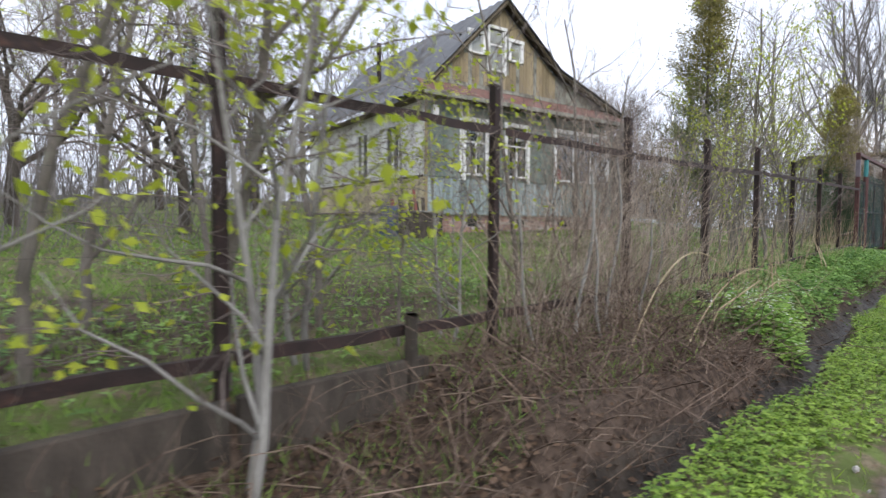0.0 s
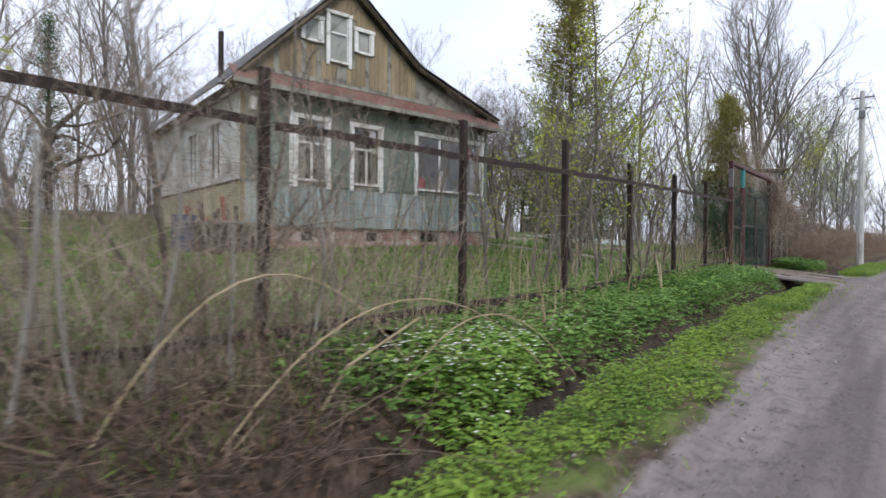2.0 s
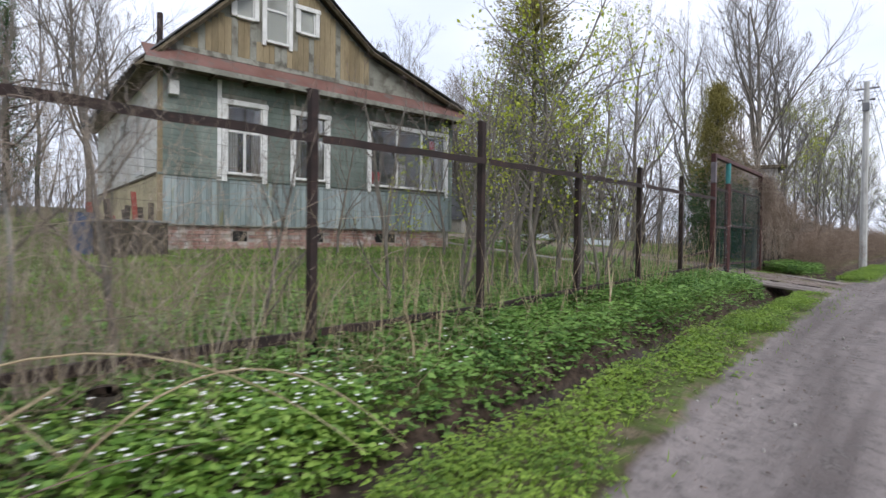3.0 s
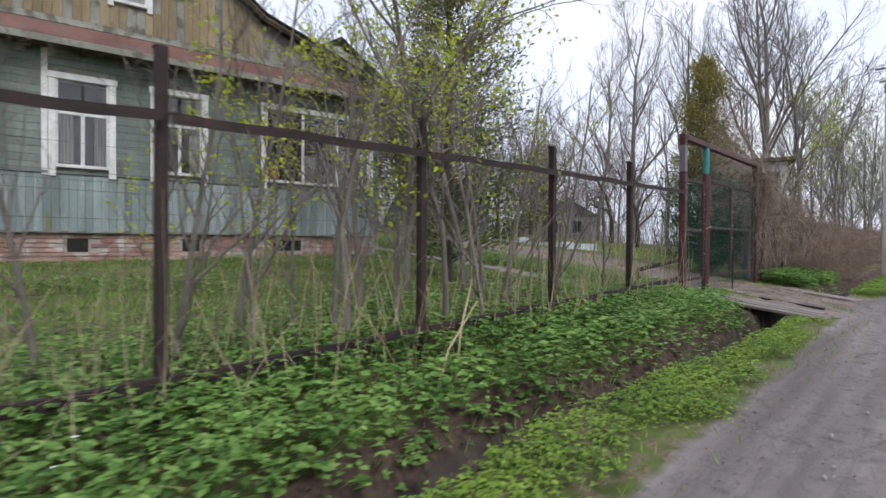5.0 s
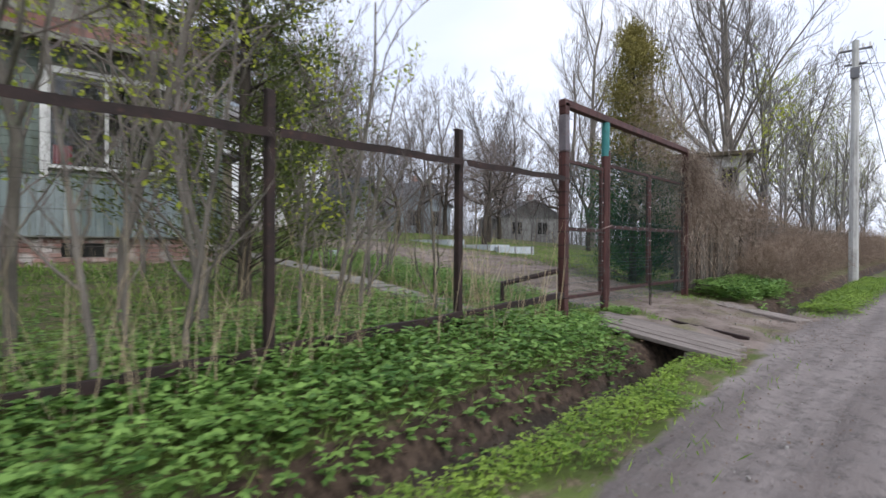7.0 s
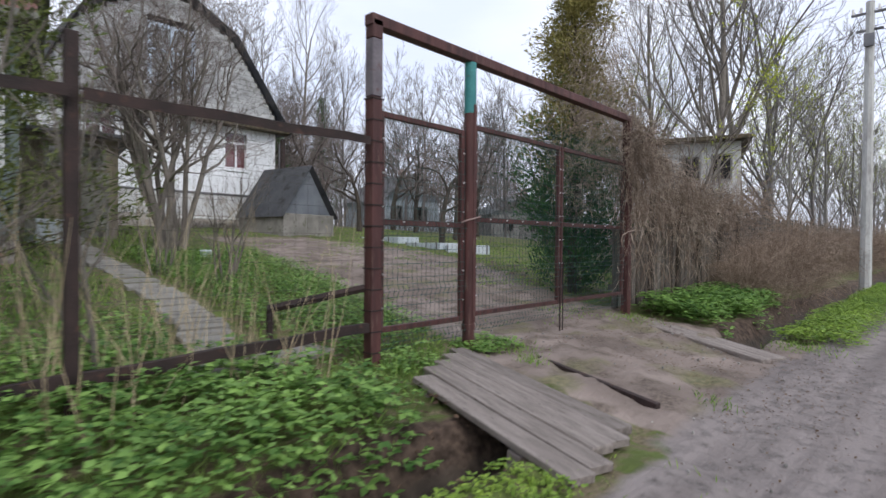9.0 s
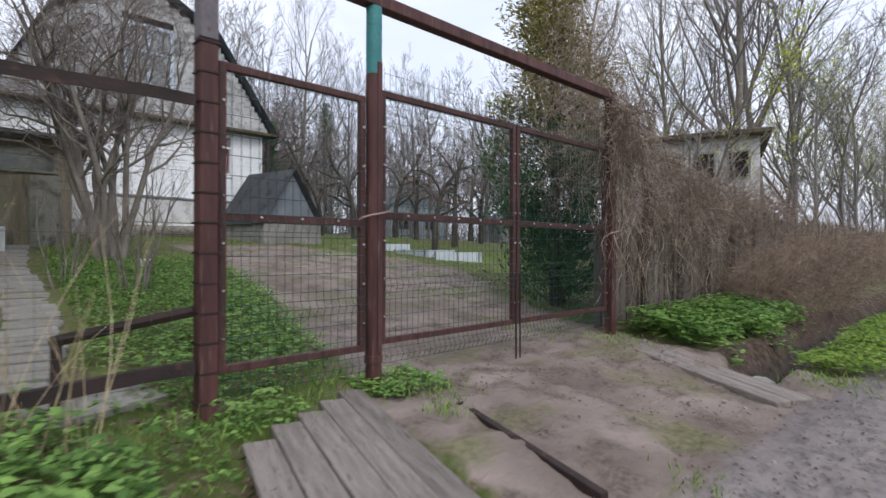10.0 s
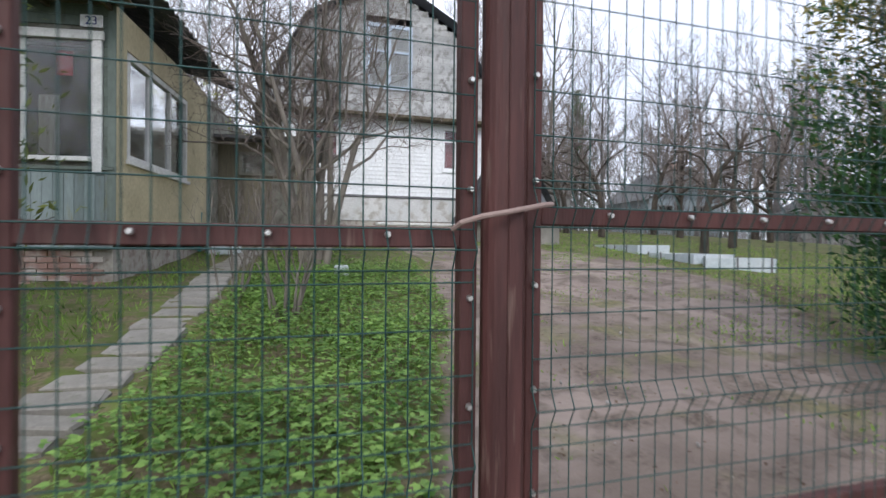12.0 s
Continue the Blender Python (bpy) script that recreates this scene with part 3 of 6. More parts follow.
def mesh_panel(name, w, h, folds, mat, step=.055, row=.115, r=.002, parent=None):
    """Welded wire panel with V folds; lies in xz, fold towards -y. Built in one mesh."""
    zs = list(np.arange(0, h + 1e-6, row))

    def dep(z):
        return -sum(max(0., 1 - abs(z - f) / .05) * .026 for f in folds)
    P0, P1 = [], []
    brk = sorted(set([0.0, h] + [q for f in folds for q in (max(0, f - .05), f, min(h, f + .05))]))
    for x in np.arange(0, w + 1e-6, step):
        for a, b in zip(brk[:-1], brk[1:]):
            P0.append((x, dep(a), a))
            P1.append((x, dep(b), b))
    for f in folds:
        for z in (f - .05, f, f + .05):
            if 0 <= z <= h:
                P0.append((0, dep(z) - .004, z))
                P1.append((w, dep(z) - .004, z))
    for z in zs:
        if all(abs(z - f) > .07 for f in folds):
            P0.append((0, dep(z) - .004, z))
            P1.append((w, dep(z) - .004, z))
    V, F = tubes_arrays(P0, P1, np.full(len(P0), r), np.full(len(P0), r), 4)
    ob = new(name, array_mesh(name, V, F, mat))
    if parent is not None:
        ob.parent = parent
    return ob


for xa, xb in zip(ends[:-1], ends[1:]):
    la = rail_z((xa + xb) / 2)
    wp = xb - xa - .08
    fm = mesh_panel("fence_mesh", wp, 1.5, [.25, 1.2], M_wire_old, step=.1, row=.2, r=.0011)
    fm.matrix_basis = pose(xa + .04, FENCE_Y + .05, la[1] - .05)
    tagged(fm, "thin rusty welded wire mesh between fence posts", "wire mesh", "roadside fence meshes")


# low plinth of old boards under the fence at the start
for i, (xa, xb) in enumerate(((-4.2, -2.1), (-2.05, .0), (.05, 1.35))):
    bm = boxes((xa, xb, FENCE_Y - .16, FENCE_Y - .09, -.80, -.20 + .01 * i), bevel=.008)
    tagged(link_mesh("retaining_board", bm, M_bark_dark), "dark rotting board holding the bank under the fence", "retaining board", "retaining boards")


# ---- gate ----


# post A carries the wicket, post B stands between wicket and drive gate, post C in the vines
pa = root("gate_post", 17.06, FENCE_Y, gz(17.06, FENCE_Y) - .02, 0, "tall square brown-painted steel gate post with faded blue top", "gate post", "gate posts")
ha = 2.64 - (gz(17.06, FENCE_Y) - .02)
part("lower_tube", boxes((-.05, .05, -.05, .05, -.4, 2.12), bevel=.006), M_rust, pa)
part("upper_tube", boxes((-.05, .05, -.05, .05, 2.124, ha - .12), bevel=.006), M_bluegrey, pa, "faded blue-grey painted top of the post")
part("head", boxes((-.05, .05, -.05, .05, ha - .116, ha + .03), bevel=.006), M_rust, pa)
for k in range(13):
    z = .12 + k * .165
    part("tie_ring", boxes((-.056, .056, -.056, -.0515, z, z + .012), (.0515, .056, -.051, .056, z, z + .012), (-.056, -.0515, -.051, .056, z, z + .012), bevel=.001), M_rust_dark, pa, "wire ring round the post")
pb = root("gate_post", 18.22, FENCE_Y, gz(18.22, FENCE_Y) - .04, 0, "tall round brown-painted pipe gate post with teal top", "gate post", "gate posts")
hb = 2.62 - (gz(18.22, FENCE_Y) - .04)
bm = bmesh.new()
tube(bm, [(0, 0, -.4), (0, 0, 2.22)], .057, sides=20)
part("lower_pipe", bm, M_rust, pb, smooth_shade=False)
bm = bmesh.new()
tube(bm, [(0, 0, 2.2205), (0, 0, hb)], .056, sides=20)
part("upper_pipe", bm, M_teal, pb, "teal painted upper pipe")
bm = bmesh.new()
tube(bm, [(0, 0, .20), (0, 0, .235), (0, 0, .255)], .066, .064, sides=20)
part("collar", bm, M_rust, pb)
part("stiffener", boxes((-.012, .028, -.064, -.045, .27, 2.3), bevel=.003), M_rust, pb)
pc = root("gate_post", 21.58, FENCE_Y, gz(21.58, FENCE_Y) - .03, 0, "rusty square gate post overgrown with dry vines", "gate post", "gate posts")
part("tube", boxes((-.05, .05, -.05, .05, -.4, 2.66 - gz(21.58, FENCE_Y)), bevel=.006), M_rust, pc)
bm = boxes((17.0, 21.63, FENCE_Y - .05, FENCE_Y + .05, 2.62, 2.71), bevel=.006)
tagged(link_mesh("gate_lintel", bm, M_rust), "long brown steel beam across the tops of the gate posts", "beam")


def gate_leaf(name, x0, x1, zb, zm, zt, y, label, bolts=True, top_spikes=True):
    e = root(name, x0, y, zb, 0, label, "gate", "drive gate leaves")
    w, h, hm, t = x1 - x0, zt - zb, zm - zb, .022
    part("left_stile", boxes((0, .045, -t, t, 0, h), bevel=.004), M_rust, e)
    part("right_stile", boxes((w - .045, w, -t, t, 0, h), bevel=.004), M_rust, e)
    part("top_rail", boxes((.045, w - .045, -t, t, h - .045, h), bevel=.004), M_rust, e)
    part("bottom_rail", boxes((.045, w - .045, -t, t, 0, .045), bevel=.004), M_rust, e)
    part("middle_rail", boxes((.045, w - .045, -t, t, hm - .025, hm + .025), bevel=.004), M_rust, e)
    mp = mesh_panel("wire_mesh", w - .03, h + (.30 if top_spikes else .16), [.06, .56, hm + .16, h + .02] if top_spikes else [.06, .47, hm + .11], M_wire, parent=e)
    mp.matrix_basis = pose(.015, -t - .012, -.14)
    mp["label"] = "dark green coated welded wire mesh"
    if bolts:
        bm0 = bmesh.new()
        tube(bm0, [(0, 0, 0), (0, -.012, 0)], .009, .006, sides=8)
        b0 = part("bolt", bm0, M_bolt, e)
        b0.matrix_basis = pose(.022, -t - .004, .2)
        k = 0
        for z in np.arange(.2, h, .27):
            for x in (.022, w - .022):
                if k:
                    bb = new("bolt", b0.data)
                    bb.parent = e
                    bb.matrix_basis = pose(x, -t - .004, float(z))
                k += 1
        for x in np.arange(.25, w - .1, .27):
            bb = new("bolt", b0.data)
            bb.parent = e
            bb.matrix_basis = pose(float(x), -t - .004, hm + .005)
    return e


gate_leaf("wicket_gate", 17.13, 18.15, .215, 1.105, 1.985, FENCE_Y + .02, "closed brown wicket gate with green wire mesh", True, False)
gate_leaf("gate_leaf", 18.285, 19.84, .245, 1.165, 2.06, FENCE_Y + .02, "closed brown drive gate leaf with green wire mesh")
gate_leaf("gate_leaf", 19.86, 21.50, .245, 1.165, 2.06, FENCE_Y + .02, "closed brown drive gate leaf near the thuja")
bm = bmesh.new()
tube(bm, [(0, 0, -.25), (0, 0, .55)], .009, sides=8)
tube(bm, [(.06, 0, -.25), (.06, 0, .55)], .007, sides=8)
dr = tagged(link_mesh("drop_bolt", bm, M_rust_dark), "rusty steel drop bolt rods where the gate leaves meet", "gate bolt")
dr.matrix_basis = pose(19.82, FENCE_Y - .02, .18)
bm = bmesh.new()
tube(bm, [(18.075, FENCE_Y - .03, 1.125), (18.085, FENCE_Y - .06, 1.14), (18.13, FENCE_Y - .08, 1.155), (18.2, FENCE_Y - .085, 1.168), (18.3, FENCE_Y - .07, 1.188), (18.335, FENCE_Y - .045, 1.192)], .0068, sides=8)
tagged(link_mesh("tie_cable", bm, M_rope), "grey cable looped round the post to hold the gate shut", "cable")
# low bent rail beside the wicket
bm = bmesh.new()
tube(bm, [(16.46, FENCE_Y + .5, -.1), (16.46, FENCE_Y + .5, .42)], .028, sides=6)
tube(bm, [(16.44, FENCE_Y + .5, .42), (17.02, FENCE_Y + .05, .58)], .034, sides=6)
tagged(link_mesh("low_handrail", bm, M_rust_dark), "low black bent handrail beside the wicket gate", "handrail")


# ---- plank bridge over the ditch ----
br = root("plank_bridge", 17.05, 2.97, -.07, -17, "worn grey plank footbridge over the ditch", "bridge")
br.matrix_basis = pose(17.05, 2.97, -.055, 4.3, .5, -17)
rnd = random.Random(5)
for i in range(5):
    bm = bmesh.new()
    xa = i * .166
    L0, L1 = -1.65 + rnd.uniform(-.04, .04) + .09 * i, rnd.uniform(-.03, .03) + .15 * i
    box(bm, xa, xa + .16, L0, L1, -.025, .025, bevel=.006)
    for v in bm.verts:
        v.co.z += rnd.uniform(-.004, .004) + .007 * math.sin(i)
    part("plank", bm, M_board, br)
for yb in (-1.2, -.15):
    part("beam", boxes((.0, .83, yb - .06, yb + .06, -.15, -.036), bevel=.008), M_board, br)
bm = boxes((-.025, .025, -.62, .62, -.06, .04), bevel=.004)
rl = tagged(link_mesh("bridge_kerb_iron", bm, M_rust_dark), "rusty steel channel along the drive edge", "steel channel")
rl.matrix_basis = pose(18.25, 2.2, gz(18.3, 2.2) + .0, 5, 0, -15)
# boards along the far edge of the drive's crossing
for k, (xe_, w_, L_) in enumerate(((21.08, .22, 1.75), (20.82, .16, 1.6))):
    bm = boxes((-w_ / 2, w_ / 2, -L_ / 2, L_ / 2, -.06, .022), bevel=.008)
    for v in bm.verts:
        v.co.z += .006 * math.sin(v.co.y * 5 + k)
    ob = link_mesh("edge_board", bm, M_board)
    ob.matrix_basis = pose(xe_, 2.2, (gz(xe_, 1.9) + gz(xe_, 2.5)) / 2, 5.0, 0, -24)
    tagged(ob, "grey weathered board along the edge of the drive crossing", "board", "drive edge boards")
# culvert mouth under the crossing
bm = bmesh.new()
tube(bm, [(18.3, 2.0, -.52), (21.9, 2.0, -.52)], .2, sides=14, caps=False)
tagged(link_mesh("culvert_pipe", bm, M_concrete), "dark concrete culvert pipe under the drive", "culvert", "", "structure")


# ---- the green house ----
def house_part_boards(parent, name, mat, items, thick=.022):
    """Boards as separate parts: items are (u0, u1, v, z0, z1) on the front plane."""
    for (u0, u1, v, z0, z1) in items:
        part(name, boxes((u0, u1, v - thick, v, z0, z1), bevel=.003), mat, parent)


def cut_spans(u0, u1, holes):
    spans = [(u0, u1)]
    for a, b in holes:
        out = []
        for s, t in spans:
            if b <= s or a >= t:
                out.append((s, t))
            else:
                if a > s:
                    out.append((s, a))
                if b < t:
                    out.append((b, t))
        spans = out
    return spans


def window(parent, u0, u1, z0, z1, v, sashes, legs=.18, trim=.11, top=True, transom=True, glass_back=True, curtain=None):
    """Window with white trim boards, sashes, panes and a near-black sheet for the room's shade behind; on a plane v,
    facing -v.
    """
    e = new("window")
    e.parent = parent
    t = trim
    part("trim_left", boxes((u0, u0 + t, v - .035, v + .02, z0 - legs, z1), bevel=.005), M_trim, e)
    part("trim_right", boxes((u1 - t, u1, v - .035, v + .02, z0 - legs, z1), bevel=.005), M_trim, e)
    part("trim_top", boxes((u0 - .02, u1 + .02, v - .045, v + .02, z1 + .003, z1 + t), bevel=.005), M_trim, e)
    part("sill", boxes((u0 + t + .002, u1 - t - .002, v - .07, v + .02, z0 - .03, z0 + .025), bevel=.005), M_trim, e)
    a, b = u0 + t + .002, u1 - t - .002
    step = (b - a) / sashes
    zt = z0 + (z1 - z0) * .62
    for i in range(sashes + 1):
        x = a + i * step
        inner = transom and 0 < i < sashes
        part("mullion", boxes((max(a, x - .028), min(b, x + .028), v + .0, v + .035, z0 + .027, (zt - .024) if inner else z1 - .003), bevel=.003), M_trim, e)
    if transom:
        part("transom", boxes((a + .029, b - .029, v + .0, v + .035, zt - .022, zt + .022), bevel=.003), M_trim, e)
    for i in range(sashes):
        g = part("pane", boxes((a + i * step + .02, a + (i + 1) * step - .02, v + .014, v + .018, z0 + .02, z1 - .002)), M_glass, e)
        g.visible_shadow = False
    # flat sheet half a metre in, room's darkness painted on it
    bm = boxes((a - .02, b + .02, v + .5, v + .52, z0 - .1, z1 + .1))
    part("window_backing", bm, M_dark, e)
    if curtain:
        for cu0, cu1, cz0, cz1, cm in curtain:
            bm = bmesh.new()
            n = 14
            vs = []
            for i in range(n + 1):
                x = cu0 + (cu1 - cu0) * i / n
                y = v + .10 + .018 * math.sin(i * 2.1)
                vs.append((bm.verts.new((x, y, cz0)), bm.verts.new((x, y, cz1))))
            for p, q in zip(vs[:-1], vs[1:]):
                bm.faces.new((p[0], q[0], q[1], p[1]))
            bmesh.ops.solidify(bm, geom=bm.faces[:], thickness=.004)
            part("curtain", bm, cm, e)
    return e


HOUSE_RZ = -9.3
h1 = root("house", 8.49, 11.24, -.03, HOUSE_RZ, "old green and ochre wooden house with white window trims", "house")
UW, DEP = 7.45, 8.0
zb, z_f, z_belt, z_e = .45, 1.08, 2.03, 4.1
# shell: walls with openings behind the boards
WIN = [(1.19, 2.16, 2.14, 3.58), (2.70, 3.69, 2.14, 3.58), (4.72, 7.33, 2.14, 3.62)]
def wall_piece(*a):
    part("wall", boxes(a), M_greygable, h1)


holes = [(a + .1, b - .1) for a, b, _, _ in WIN]
for s, t in cut_spans(0, UW, holes):
    wall_piece(s, t, 0, .16, z_f, z_e)
for a, b in holes:
    wall_piece(a, b, 0, .16, z_f, 2.14)
    wall_piece(a, b, 0, .16, 3.58, z_e)
side_holes = [(1.3, 2.0), (3.2, 3.9)]
for s, t in cut_spans(.163, DEP, side_holes):
    wall_piece(0, .16, s, t, z_f, z_e)
for a, b in side_holes:
    wall_piece(0, .16, a, b, z_f, 2.2)
    wall_piece(0, .16, a, b, 3.5, z_e)
ver_hole = (.35, 2.9)
for s, t in cut_spans(.163, 4.2, [ver_hole]):
    wall_piece(UW - .16, UW, s, t, z_f, z_e)
wall_piece(UW - .16, UW, ver_hole[0], ver_hole[1], z_f, 2.2)
wall_piece(UW - .16, UW, ver_hole[0], ver_hole[1], 3.62, z_e)
wall_piece(.163, UW, DEP - .16, DEP, z_f, z_e)
wall_piece(UW - .16, UW, 4.203, DEP - .163, z_f, z_e)
wall_piece(.17, UW - .17, .17, DEP - .17, z_f - .02, z_f + .05)
# gable wall
AP_U, AP_Z = 2.6, 7.05
KI_U, KI_Z = 4.75, 5.42
RE_U, RE_Z = 7.75, 4.40
LE_U, LE_Z = -.42, 4.02


def roof_z(u):
    return float(np.interp(u, [LE_U, AP_U, KI_U, RE_U], [LE_Z, AP_Z, KI_Z, RE_Z]))


bm = bmesh.new()
us = [0, .6, 1.2, 1.9, AP_U, 3.3, 4.0, KI_U, 5.7, 6.7, UW]
for v0 in (.0,):
    loops = []
    for v in (.03, .13):
        low = [bm.verts.new((u, v, z_e + .003)) for u in us]
        top = [bm.verts.new((u, v, max(z_e + .01, roof_z(u) - .06))) for u in us]
        loops.append((low, top))
    for i in range(len(us) - 1):
        for (lo, tp), flip in ((loops[0], False), (loops[1], True)):
            f = (lo[i], lo[i + 1], tp[i + 1], tp[i])
            bm.faces.new(f[::-1] if flip else f)
        bm.faces.new((loops[0][1][i], loops[0][1][i + 1], loops[1][1][i + 1], loops[1][1][i]))
part("gable_wall", bm, M_greygable, h1)
rnd = random.Random(11)
# lower vertical boards, blue-green
items = []
u = .0
while u < UW - .02:
    w = min(rnd.uniform(.105, .125), UW - u)
    items.append((u + .002, u + w - .002, -.005 - rnd.uniform(0, .006), z_f - .04 + rnd.uniform(-.015, .01), z_belt - .03))
    u += w
house_part_boards(h1, "lower_board", M_bluegreen, items)
part("belt_moulding", boxes((-.03, UW + .02, -.06, -.002, z_belt - .027, z_belt + .02), bevel=.006), M_green, h1)
part("water_board", boxes((-.02, UW + .02, -.09, .0, z_f - .065, z_f - .043), bevel=.004), M_greygable, h1)
# upper horizontal boards, cut at windows
z = z_belt + .022
while z < z_e - .02:
    hgt = min(.125, z_e - z)
    hs = [(a - .005, b + .005) for a, b, q0, q1 in WIN if z + hgt > q0 - .16 and z < q1 + .1]
    spans = cut_spans(0, UW, hs)
    for s, t in spans:
        if t - s > .05:
            part("upper_board", boxes((s + .002, t - .002, -.026, -.003, z + .002, z + hgt - .002), bevel=.003), M_green, h1)
    z += hgt
for uu in (-.03, UW - .06):
    part("corner_board", boxes((uu, uu + .1, -.045, -.027, z_f, z_e - .02), bevel=.004), M_ochre if uu < 0 else M_green, h1)
part("long_trim", boxes((1.10, 1.185, -.05, -.028, 1.97, z_e - .04), bevel=.004), M_trim, h1, "long white vertical board beside the window")
cur = M_curtain
window(h1, *WIN[0][:2], WIN[0][2], WIN[0][3], -.03, 2, curtain=[(1.32, 1.55, 2.2, 3.2, cur), (1.85, 2.05, 2.2, 3.1, cur)])
window(h1, *WIN[1][:2], WIN[1][2], WIN[1][3], -.03, 2, curtain=[(2.82, 3.0, 2.2, 3.1, cur), (3.38, 3.55, 2.2, 2.9, cur)])
window(h1, *WIN[2][:2], WIN[2][2], WIN[2][3], -.03, 3, curtain=[(4.9, 5.15, 2.2, 2.5, M_redcloth), (5.7, 5.95, 2.2, 2.75, cur), (6.55, 6.8, 2.2, 2.95, cur), (6.75, 6.95, 3.2, 3.5, M_redcloth)], transom=False)
# gable boards
u = .05
while u < KI_U + .1:
    w = rnd.uniform(.12, .15)
    ztop = min(roof_z(u), roof_z(u + w)) - .09
    hole = [(b0, b1) for (a0, a1, b0, b1) in ((2.02, 2.76, 5.05, 6.25), (1.36, 1.99, 5.42, 6.05), (2.80, 3.42, 5.42, 6.05)) if u + w > a0 and u < a1]
    z0 = z_e + .53
    if ztop > z0 + .05:
        for s, t in cut_spans(z0, ztop, hole):
            if t - s > .04:
                part("gable_board", boxes((u + .002, u + w - .002, -.0, .026, s, t), bevel=.003), M_ochre if s > 4.75 or rnd.random() < .75 else M_greygable, h1)
    u += w
part("gable_sill_board", boxes((.02, KI_U + .4, -.03, .024, z_e + .41, z_e + .52), bevel=.004), M_greygable, h1)
window(h1, 2.04, 2.74, 5.1, 6.25, -.01, 1, legs=.10, trim=.09)
window(h1, 1.38, 1.97, 5.47, 6.0, -.01, 1, legs=.0, trim=.10, transom=False)
window(h1, 2.82, 3.40, 5.47, 6.0, -.01, 1, legs=.0, trim=.10, transom=False)
# tin skirt over the front wall
bm = bmesh.new()
prev = None
n = 60
for i in range(n + 1):
    u = -.30 + (UW + .55) * i / n
    sag = .02 * math.sin(u * 1.3) + rnd.uniform(-.008, .008)
    a = [bm.verts.new(c) for c in ((u, .0, z_e + .42), (u, -.5, z_e + .03 + sag), (u, -.5, z_e + .0 + sag), (u, .0, z_e + .39))]
    if prev:
        for k in range(4):
            j = (k + 1) % 4
            bm.faces.new((prev[k], a[k], a[j], prev[j]))
    prev = a
part("tin_skirt", bm, M_redtin, h1, "rust-red tin skirt roof over the front wall")
part("fascia", boxes((-.34, UW + .28, -.515, -.497, z_e - .08, z_e + .03), bevel=.004), M_greygable, h1)
part("soffit", boxes((-.3, UW + .26, -.49, -.01, z_e - .03, z_e - .012)), M_eave, h1)
for i in range(11):
    uu = .2 + i * .72
    part("bracket", boxes((uu, uu + .05, -.48, -.03, z_e - .1, z_e - .035), bevel=.004), M_eave, h1)


def roof_slope(u0, z0, u1, z1, v0, v1, name):
    """Corrugated sheets over one slope."""
    bm = bmesh.new()
    nv, nu = 120, 8
    L = math.hypot(u1 - u0, z1 - z0)
    nxn, nzn = -(z1 - z0) / L, (u1 - u0) / L
    if nzn < 0:
        nxn, nzn = -nxn, -nzn
    grid = []
    for j in range(nu + 1):
        f = j / nu
        lap = .02 * (1 - (f * 4) % 1)
        rowv = []
        for i in range(nv + 1):
            v = v0 + (v1 - v0) * i / nv
            c = .022 * math.sin(i * math.tau / 5) + lap + .01 * math.sin(v * .9 + f * 3)
            rowv.append(bm.verts.new((u0 + (u1 - u0) * f + nxn * c, v, z0 + (z1 - z0) * f + nzn * c)))
        grid.append(rowv)
    for j in range(nu):
        for i in range(nv):
            bm.faces.new((grid[j][i], grid[j + 1][i], grid[j + 1][i + 1], grid[j][i + 1]))
    bmesh.ops.recalc_face_normals(bm, faces=bm.faces)
    bmesh.ops.solidify(bm, geom=bm.faces[:], thickness=.012)
    part(name, bm, M_roof, h1)


roof_slope(LE_U, LE_Z + .06, AP_U, AP_Z + .06, -.26, DEP + .4, "roof_left")
roof_slope(AP_U, AP_Z + .06, KI_U, KI_Z + .06, -.26, DEP + .4, "roof_right")
roof_slope(KI_U, KI_Z + .06, RE_U + .1, RE_Z + .04, -.26, 5.2, "roof_veranda")
for (ua, za, ub, zz) in ((LE_U, LE_Z, AP_U, AP_Z), (AP_U, AP_Z, KI_U, KI_Z), (KI_U, KI_Z, RE_U, RE_Z)):
    bm = bmesh.new()
    tube(bm, [(ua, -.22, za - .05), (ub, -.22, zz - .05)], .055, sides=4)
    part("rake_board", bm, M_eave, h1)
    bm = bmesh.new()
    d = Vector((ub - ua, 0, zz - za))
    q = [(ua, za - .03), (ub, zz - .03)]
    vs = [bm.verts.new((a, v, b)) for v in (-.2, .0) for a, b in q]
    bm.faces.new((vs[0], vs[1], vs[3], vs[2]))
    bmesh.ops.solidify(bm, geom=bm.faces[:], thickness=.015)
    part("rake_soffit", bm, M_eave, h1)
part("eave_soffit_left", boxes((LE_U + .05, -.02, -.4, DEP + .3, LE_Z - .04, LE_Z - .02)), M_eave, h1)
